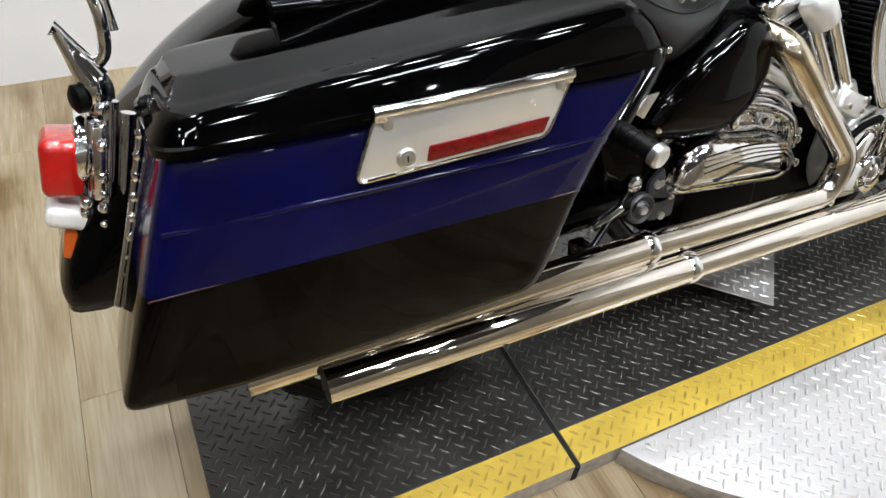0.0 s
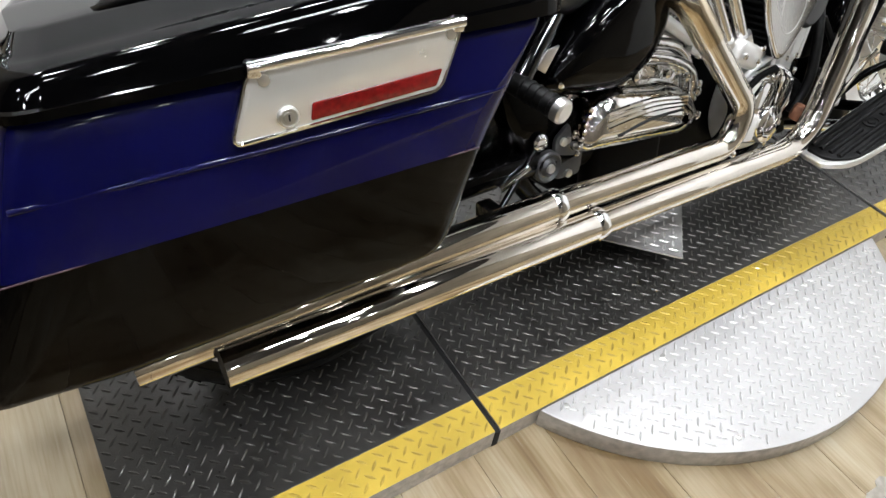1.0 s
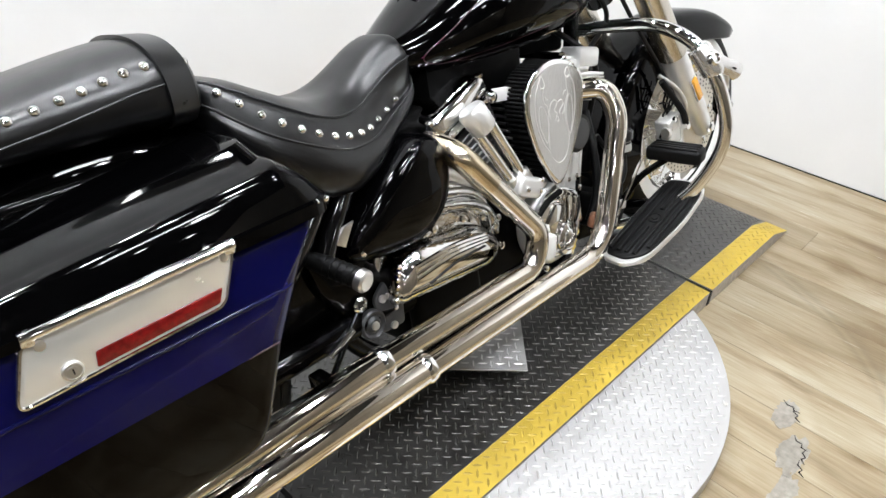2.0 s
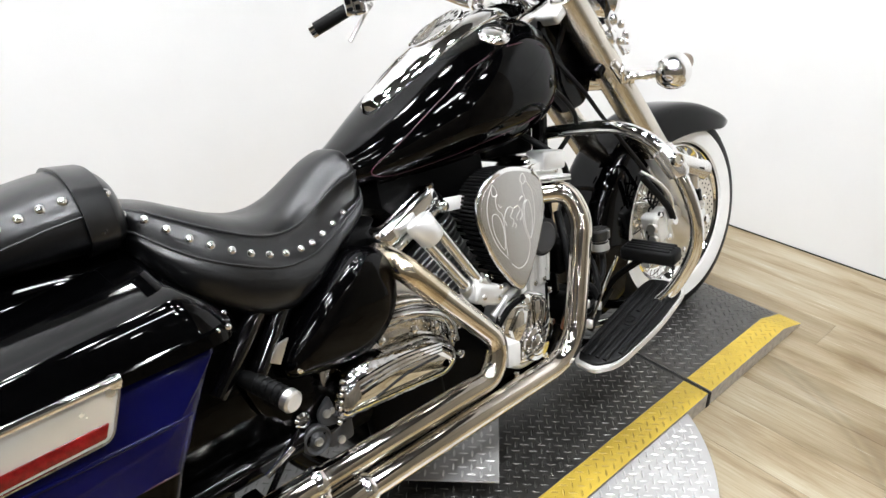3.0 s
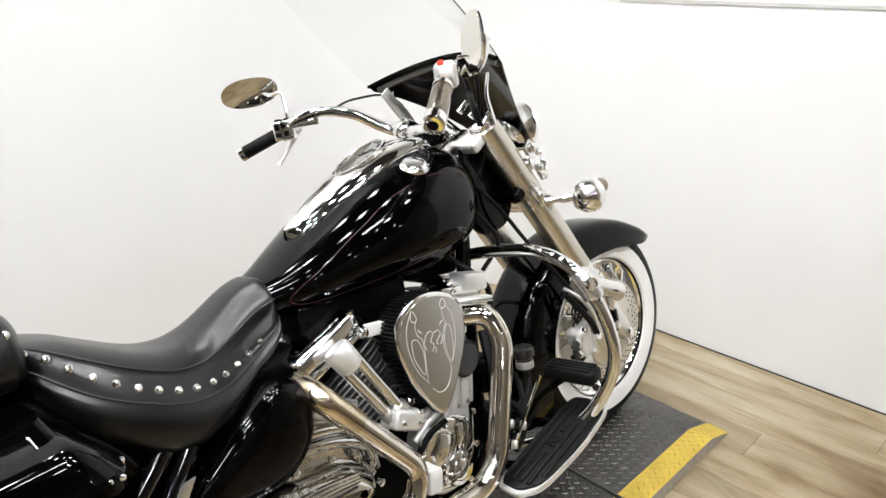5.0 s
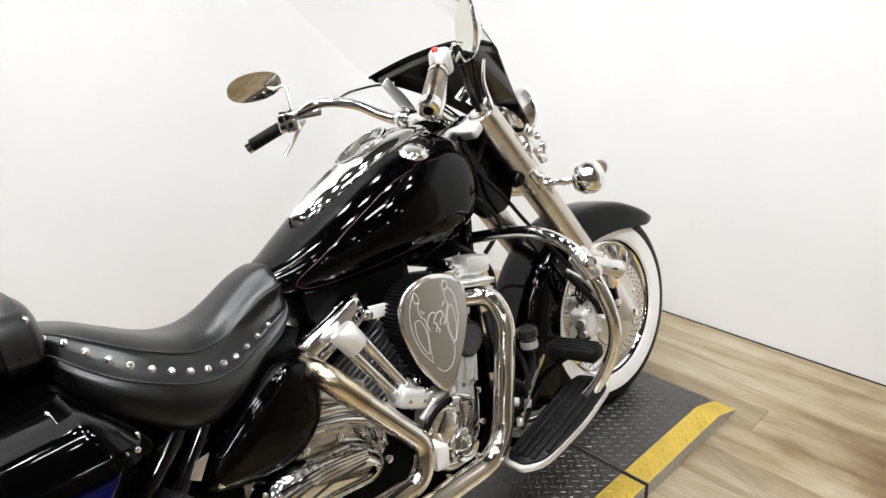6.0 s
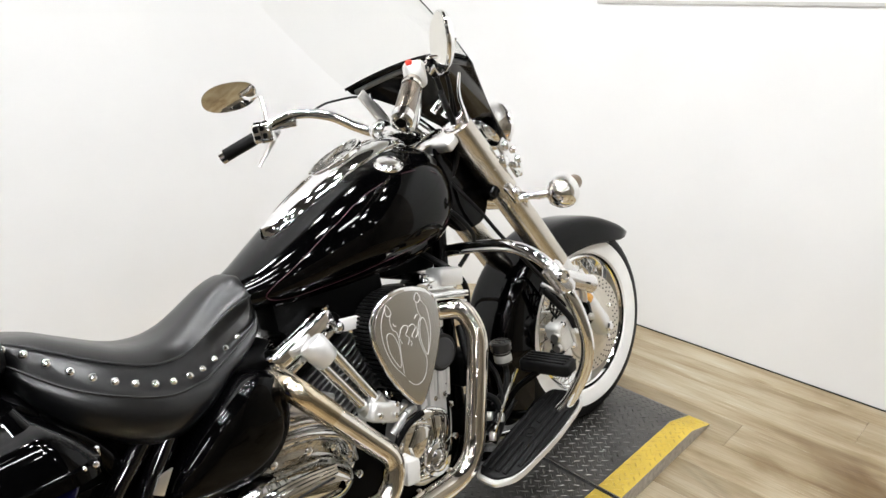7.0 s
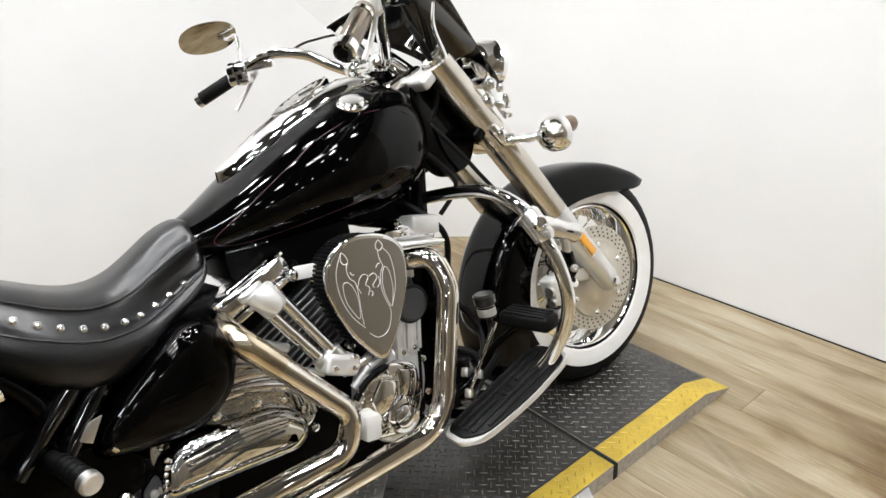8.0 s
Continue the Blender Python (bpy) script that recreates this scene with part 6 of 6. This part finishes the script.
# windscreen: black lower part and clear upper sheet, one curved surface
def screen_pt(u, v):
    """u from -1 (right) to 1, v from 0 (lower edge) to 1 (top)."""
    z = 0.925 + v * 0.56
    half = 0.190 + 0.055 * min(v / 0.5, 1.0) ** 0.8 - 0.03 * max(0.0, v - 0.55) / 0.45 * (v - 0.55) / 0.45
    x = 1.505 - v * 0.49 - 0.115 * u * u * (0.7 + 0.3 * v)
    return V(x, u * half, z)


def sheet(v0, v1, nu=24, nv=14, cut=None, thick=0.003):
    rows = []
    for j in range(nv + 1):
        f = j / nv
        row = []
        for i in range(nu + 1):
            u = -1 + 2 * i / nu
            lo = v0(u) if callable(v0) else v0
            hi = v1(u) if callable(v1) else v1
            row.append(screen_pt(u, lo + (hi - lo) * f))
        rows.append(row)
    bm = bmesh.new()
    grid = []
    for off in (0.0, thick):
        grid.append([[bm.verts.new(p + V(off, 0, off * 0.6)) for p in row] for row in rows])
    for g in grid:
        for r0, r1 in zip(g, g[1:]):
            for k in range(nu):
                bm.faces.new((r0[k], r0[k + 1], r1[k + 1], r1[k]))
    a, b = grid
    for k in range(nu):
        bm.faces.new((a[0][k], a[0][k + 1], b[0][k + 1], b[0][k]))
        bm.faces.new((a[-1][k], a[-1][k + 1], b[-1][k + 1], b[-1][k]))
    for j in range(nv):
        bm.faces.new((a[j][0], a[j + 1][0], b[j + 1][0], b[j][0]))
        bm.faces.new((a[j][-1], a[j + 1][-1], b[j + 1][-1], b[j][-1]))
    return bm


def low_edge(u):
    return 0.02 + 0.385 * min(1.0, max(0.0, (abs(u) - 0.40) / 0.58)) ** 0.55


def tone_edge(u):
    return 0.430 + 0.065 * (1 - u * u)


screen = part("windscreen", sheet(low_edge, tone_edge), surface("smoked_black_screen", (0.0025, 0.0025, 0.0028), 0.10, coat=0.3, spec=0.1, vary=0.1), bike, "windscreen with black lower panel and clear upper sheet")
clear = part("clear_sheet", sheet(tone_edge, lambda u: 1.0 - 0.16 * u ** 4), SHIELD, screen, "clear acrylic sheet")
clear.visible_shadow = False
part("trim_strip", tube([screen_pt(-1 + 2 * k / 24, tone_edge(-1 + 2 * k / 24)) + V(-0.003, 0, 0) for k in range(25)], 0.0045, 8), FRAMEBLACK, screen, "dark trim strip")
# grey strip: the panel's glossy reflection put into the colour
part("screen_sheen", tube([screen_pt(-0.94 + 1.88 * k / 24, tone_edge(-0.94 + 1.88 * k / 24) - 0.030) + V(-0.004, 0, 0) for k in range(25)], 0.0075, 8), surface("grey_sheen", (0.10, 0.098, 0.094), 0.3, 0.3, vary=0.1), screen, "grey strip standing in for the glossy reflection on the dark panel")
for s in (-1, 1):
    part("screen_bracket", tube(curve([V(1.275, s * 0.135, 0.955), V(1.255, s * 0.150, 1.02), V(1.225, s * 0.165, 1.09), V(1.230, s * 0.175, 1.14)], 6), 0.010, 10, flat=0.5), CHROME, screen, "chrome screen bracket")
    part("bracket_clamp", lathe([(0.040, -0.012), (0.040, 0.012)], along(tuple(AXLE + V(0, s * 0.118, 0) + FDIR * 0.70), tuple(AXLE + V(0, s * 0.118, 0) + FDIR * 1.2)), 28), CHROME, screen)

# headlamp
hm = along((1.468, 0, 0.995), (1.653, 0, 0.965)) @ Matrix.Scale(0.70, 4)
lamp = part("headlamp", lathe([(0.020, -0.070), (0.050, -0.060), (0.075, -0.035), (0.090, 0.0), (0.094, 0.060), (0.099, 0.066), (0.099, 0.084), (0.092, 0.090), (0.086, 0.088)], hm, 48, caps=False), CHROME, bike, "round chrome headlamp")
part("lens", lathe([(0.087, 0.086), (0.060, 0.098), (0.030, 0.103), (0.001, 0.104)], hm, 40), CLEARLENS, lamp, "clear lens")
part("bracket", rbox((0.06, 0.20, 0.016), (1.375, 0, 0.845), (0, -10, 0), 0.005), CHROME, lamp)


# turn signals
SMOKEAMBER = surface("smoked_amber", (0.13, 0.088, 0.052), 0.3, vary=0.2, scale=40)


def signal(c, root, parent, label):
    c, root = V(*c), V(*root)
    d = V(1, 0, 0)
    m = along(tuple(c), tuple(c + d)) @ Matrix.Scale(1.16, 4)
    s = part("turn_signal", lathe([(0.001, -0.041), (0.016, -0.038), (0.029, -0.028), (0.037, -0.012), (0.0395, 0.002), (0.0395, 0.012), (0.036, 0.014)], m, 28, caps=False), CHROME, parent, label)
    part("lens", lathe([(0.034, 0.012), (0.029, 0.022), (0.016, 0.028), (0.001, 0.030)], m, 24), AMBER, s, "amber lens")
    part("lens_cap", tube([c + V(0.028, 0, 0.010), c + V(0.064, 0, 0.013), c + V(0.070, 0, 0.013)], [0.024, 0.021, 0.018], 22), SMOKEAMBER, s, "brown tinted lens end")
    q = [root.lerp(c, f) for f in (0.0, 0.25, 0.28, 0.42, 0.46, 0.85)]
    for f in (0.50, 0.58, 0.66):
        part("stalk_ring", tube([root.lerp(c, f), root.lerp(c, f + 0.03)], 0.0125, 14), CHROME, s)
    part("stalk", tube(q, [0.013, 0.012, 0.008, 0.008, 0.010, 0.009], 14), CHROME, s, "chrome stalk")
    return s


for s in (-1, 1):
    signal((1.480, s * 0.234, 0.790), (1.372, s * 0.150, 0.795), bike, "chrome front turn signal")
    part("signal_bracket", rbox((0.05, 0.10, 0.05), (1.375, s * 0.095, 0.800), (0, -34, 0), 0.012, 3), CHROME, bike, "chrome bracket under the headlamp")
for s in (-1, 1):
    root = part("signal_root", tube([V(1.352, s * 0.152, 0.838), V(1.366, s * 0.158, 0.812), V(1.378, s * 0.156, 0.792)], [0.013, 0.016, 0.014], 14), CHROME, bike, "chrome turn signal root")
    part("root_nut", ball(0.014, (1.366, s * 0.170, 0.815), (1, 0.7, 1), 12), CHROME, root)
    part("root_ring", tube([V(1.392, s * 0.166, 0.795), V(1.400, s * 0.172, 0.795)], 0.018, 16), CHROME, root)
    part("root_nut", ball(0.010, (1.388, s * 0.150, 0.826), seg=12), CHROME, root)
part("horn_cap", ball(0.020, (1.360, -0.150, 0.900), (1, 0.7, 1), 18), CHROME, bike, "round chrome fitting beside the headlamp")
part("cable_loom", tube(curve([V(1.13, -0.20, 1.10), V(1.20, -0.14, 1.06), V(1.235, -0.125, 0.99), V(1.245, -0.09, 0.92), V(1.20, -0.075, 0.86)], 8), 0.007, 12), RUBBER, bike, "black cable loom")
part("loom_sleeve", tube([V(1.238, -0.135, 1.035), V(1.243, -0.128, 1.0), V(1.247, -0.118, 0.975)], 0.0095, 12), BROWN, bike, "brown loom sleeve")
for pts, rr in (([(1.03, -0.262, 1.140), (1.06, -0.235, 1.165), (1.12, -0.20, 1.150), (1.19, -0.15, 1.075), (1.235, -0.13, 1.00)], 0.0060), ([(1.045, -0.275, 1.148), (1.09, -0.250, 1.178), (1.15, -0.205, 1.170), (1.215, -0.15, 1.085), (1.25, -0.12, 0.985)], 0.0050)):
    part("control_hose", tube(curve([V(*p) for p in pts], 8), rr, 10), RUBBER, bike, "black control hose")
for q in ((1.055, -0.245, 1.158), (1.10, -0.225, 1.165), (1.035, -0.262, 1.150)):
    part("hose_joint", tube([V(*q), V(q[0] + 0.018, q[1] + 0.010, q[2] + 0.006)], [0.010, 0.010], 12), CHROME, hb, "chrome hose joint")
part("clutch_cable", tube(curve([V(0.985, 0.270, 1.108), V(1.06, 0.255, 1.118), V(1.14, 0.235, 1.140), V(1.22, 0.16, 1.12), V(1.25, 0.08, 0.96)], 8), 0.0032, 8), RUBBER, bike, "black clutch cable")
part("throttle_cable", tube(curve([V(0.985, -0.262, 1.13), V(1.06, -0.26, 1.16), V(1.16, -0.20, 1.14), V(1.235, -0.12, 1.03)], 8), 0.0045, 8), RUBBER, bike, "black throttle cable")

# ---- tail
tail = part("tail_lamp", lathe([(0.030, -0.020), (0.048, -0.012), (0.052, 0.0), (0.050, 0.008), (0.044, 0.010)], along((-0.505, -0.05, 0.585), (-0.605, -0.05, 0.605)), 28), CHROME, bike, "red tail lamp in a chrome housing")
bm = rbox((0.050, 0.085, 0.078), (-0.533, -0.055, 0.575), (0, 12, 0), 0.014, 4)
part("red_lens", bm, RED_LENS, tail, "red tail lens")
part("housing", rbox((0.022, 0.080, 0.15), (-0.496, -0.055, 0.560), (0, 12, 0), 0.008, 3), CHROME, tail, "chrome housing")
part("plate_lamp", rbox((0.062, 0.080, 0.030), (-0.540, -0.058, 0.508), (0, 22, 0), 0.010, 3), CLEARLENS, tail, "pale lens below the tail lamp")
part("amber_reflector", rbox((0.018, 0.05, 0.040), (-0.552, -0.066, 0.470), (0, 20, 0), 0.006), surface("orange_red_lens", (0.55, 0.10, 0.012), 0.2, coat=0.5, vary=0.1), tail, "orange reflector")
rs = part("rear_signal", ball(0.022, (-0.470, -0.060, 0.660), (1, 1, 1.5), 20), CHROME, bike, "chrome rear turn signal")
part("signal_arm", tube([V(-0.470, -0.06, 0.66), V(-0.485, -0.065, 0.60), V(-0.500, -0.07, 0.53)], 0.010, 12), CHROME, rs)
part("signal_point", tube([V(-0.468, -0.062, 0.675), V(-0.480, -0.060, 0.705), V(-0.492, -0.058, 0.735), V(-0.498, -0.058, 0.740)], [0.022, 0.015, 0.008, 0.011], 14), CHROME, rs)
part("signal_hub", lathe([(0.018, 0), (0.018, 0.010), (0.012, 0.014), (0.001, 0.014)], along((-0.486, -0.070, 0.655), (-0.56, -0.10, 0.66)), 20), DARK, rs)
part("grab_rail", tube(curve([V(-0.462, -0.062, 0.690), V(-0.446, -0.070, 0.712), V(-0.444, -0.072, 0.77), V(-0.47, -0.03, 0.86), V(-0.47, 0.06, 0.86), V(-0.44, 0.085, 0.80), V(-0.43, 0.08, 0.70)], 8), 0.008, 12), CHROME, bike, "chrome rear rail")
part("side_stand", tube(curve([V(0.62, 0.11, 0.16), V(0.60, 0.16, 0.10), V(0.585, 0.215, 0.062), V(0.58, 0.235, 0.066)], 6), 0.011, 12), FRAMEBLACK, bike, "black side stand")

for p0, p1 in (((-0.455, -0.10, 0.655), (-0.50, -0.105, 0.50)), ((-0.44, -0.11, 0.64), (-0.475, -0.11, 0.52))):
    part("tail_bracket", tube([V(*p0), V(*p1)], 0.009, 10), CHROME, tail)

for k in range(8):
    part("tail_bolt", ball(0.0085 - 0.003 * (k % 2), (-0.468 - 0.005 * k, -0.112 - 0.004 * (k % 3), 0.650 - 0.021 * k), seg=10), CHROME, tail)
for k in range(5):
    part("tail_bolt", ball(0.009, (-0.516 - 0.006 * (k % 2), -0.100 + 0.008 * (k % 3), 0.530 - 0.016 * k), seg=10), CHROME, tail)
part("tail_clip", rbox((0.016, 0.012, 0.10), (-0.487, -0.114, 0.585), (0, 14, 0), 0.004, 2), CHROME, tail, "chrome clip")
guard_rail = part("bag_guard", tube(curve([V(-0.418, -0.150, 0.668), V(-0.440, -0.146, 0.60), V(-0.476, -0.146, 0.50), V(-0.515, -0.150, 0.40)], 8), 0.0062, 10), CHROME, bike, "thin chrome rail beside the saddlebag")
for k in range(9):
    part("rail_bead", ball(0.0080, (-0.424 - 0.0085 * k, -0.149, 0.650 - 0.026 * k), seg=8), CHROME, guard_rail)

# plate and bolts that carry the lamps beside the right fork leg
bp = part("lamp_plate", rbox((0.036, 0.010, 0.115), (1.388, -0.150, 0.905), (0, -32, 0), 0.004, 2), CHROME, bike, "chrome lamp bracket plate")
for x, z in ((1.372, 0.945), (1.412, 0.880)):
    part("bolt", lathe([(0.0075, 0), (0.0075, 0.006), (0.005, 0.009), (0.001, 0.009)], side(-0.155) @ pose(x, z, 0), 10), CHROME, bp)
part("riser_base", rbox((0.13, 0.17, 0.028), (1.170, 0.0, 0.988), (0, -16, 0), 0.010, 3), CHROME, tc, "chrome riser base")
part("screen_strut", rbox((0.030, 0.008, 0.11), (1.185, 0.122, 1.100), (0, -36, 0), 0.003), SATIN, screen, "grey flat screen strut")
for q in ((1.205, -0.12, 1.045), (1.225, -0.135, 1.025), (1.190, -0.10, 1.060)):
    part("cable_end", tube([V(*q), V(q[0] + 0.02, q[1] - 0.012, q[2] + 0.022)], [0.009, 0.007], 12), CHROME, tc)
for q, rr in (((1.372, -0.158, 0.940), 0.014), ((1.402, -0.156, 0.925), 0.011), ((1.418, -0.152, 0.895), 0.015), ((1.392, -0.160, 0.885), 0.010), ((1.425, -0.145, 0.860), 0.012), ((1.355, -0.155, 0.915), 0.009)):
    part("cap_nut", ball(rr, q, (1, 0.8, 1), 12), CHROME, bp)

# ---------------------------------------------------------------- wood floor
floor = tagged(part("floor", rbox((9.54, 8.5, 0.05), (-2.33, -2.35, -0.0335), bevel=0), GAPWOOD), "light brown oak plank floor with dark grain", "floor", kind="structure")
PLANK_W = 0.152
rng = random.Random(4)
plank_meshes = {}


def plank_mesh(length):
    key = round(length, 2)
    if key not in plank_meshes:
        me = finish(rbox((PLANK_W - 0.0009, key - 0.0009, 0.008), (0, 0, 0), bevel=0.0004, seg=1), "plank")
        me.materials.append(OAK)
        plank_meshes[key] = me
    return plank_meshes[key]


for i in range(-56, 8):
    x = 1.322 + PLANK_W * (i + 0.5)
    if not -7.0 < x < FRONT + 0.05:
        continue
    y = -6.5 - rng.choice((0.0, 0.3, 0.6, 0.9, 1.2))
    while y < BACK - 0.03:
        ln = min(rng.choice((1.83, 2.13)), round(BACK - y + 0.004, 2))
        y1 = y + ln
        ob = new("plank", plank_mesh(ln))
        ob.parent = floor
        ob.location = (x, y + ln / 2, -0.004)
        y = y1


# old marks on the planks
def mark(cx, cy, pts, material):
    n = len(pts)
    jag = [(cx + x * (1 + 0.18 * rng.uniform(-1, 1)), cy + y * (1 + 0.18 * rng.uniform(-1, 1))) for x, y in [(p.x, p.y) for p in curve([(a, b, 0) for a, b in pts], 6, closed=True)]]
    part("floor_stain", plate(jag, 0.0005, Matrix.Translation((0, 0, 0.0001)), 0), material, floor, "irregular grey stain")


mark(1.030, -0.340, [(-0.045, 0.014), (0.0, 0.024), (0.045, 0.016), (0.038, -0.014), (-0.015, -0.026), (-0.05, -0.014)], SCUFF)
mark(0.922, -0.402, [(-0.065, 0.012), (-0.01, 0.030), (0.045, 0.022), (0.055, -0.012), (0.0, -0.030), (-0.06, -0.026)], SCUFF)
mark(0.798, -0.428, [(-0.055, 0.016), (0.0, 0.020), (0.05, 0.014), (0.045, -0.020), (-0.02, -0.026), (-0.06, -0.012)], SCUFF)
mark(0.640, -0.458, [(-0.10, 0.030), (-0.02, 0.040), (0.08, 0.034), (0.07, -0.026), (0.01, -0.046), (-0.08, -0.024)], SCUFF)
for x, y, a in ((1.062, -0.340, 75), (1.045, -0.360, 40), (0.962, -0.402, 60), (0.930, -0.425, 20), (0.890, -0.432, 35), (0.700, -0.470, 70), (0.665, -0.490, 15)):
    p = pose(x, y, 0.0002, 0, 0, a)
    part("floor_crack", tube([p @ V(-0.026, 0, 0), p @ V(-0.012, 0.007, 0), p @ V(-0.004, -0.002, 0), p @ V(0.008, 0.005, 0), p @ V(0.024, -0.003, 0)], [0.0006, 0.0022, 0.0014, 0.0020, 0.0006], 5), DARK, floor, "thin dark crack")
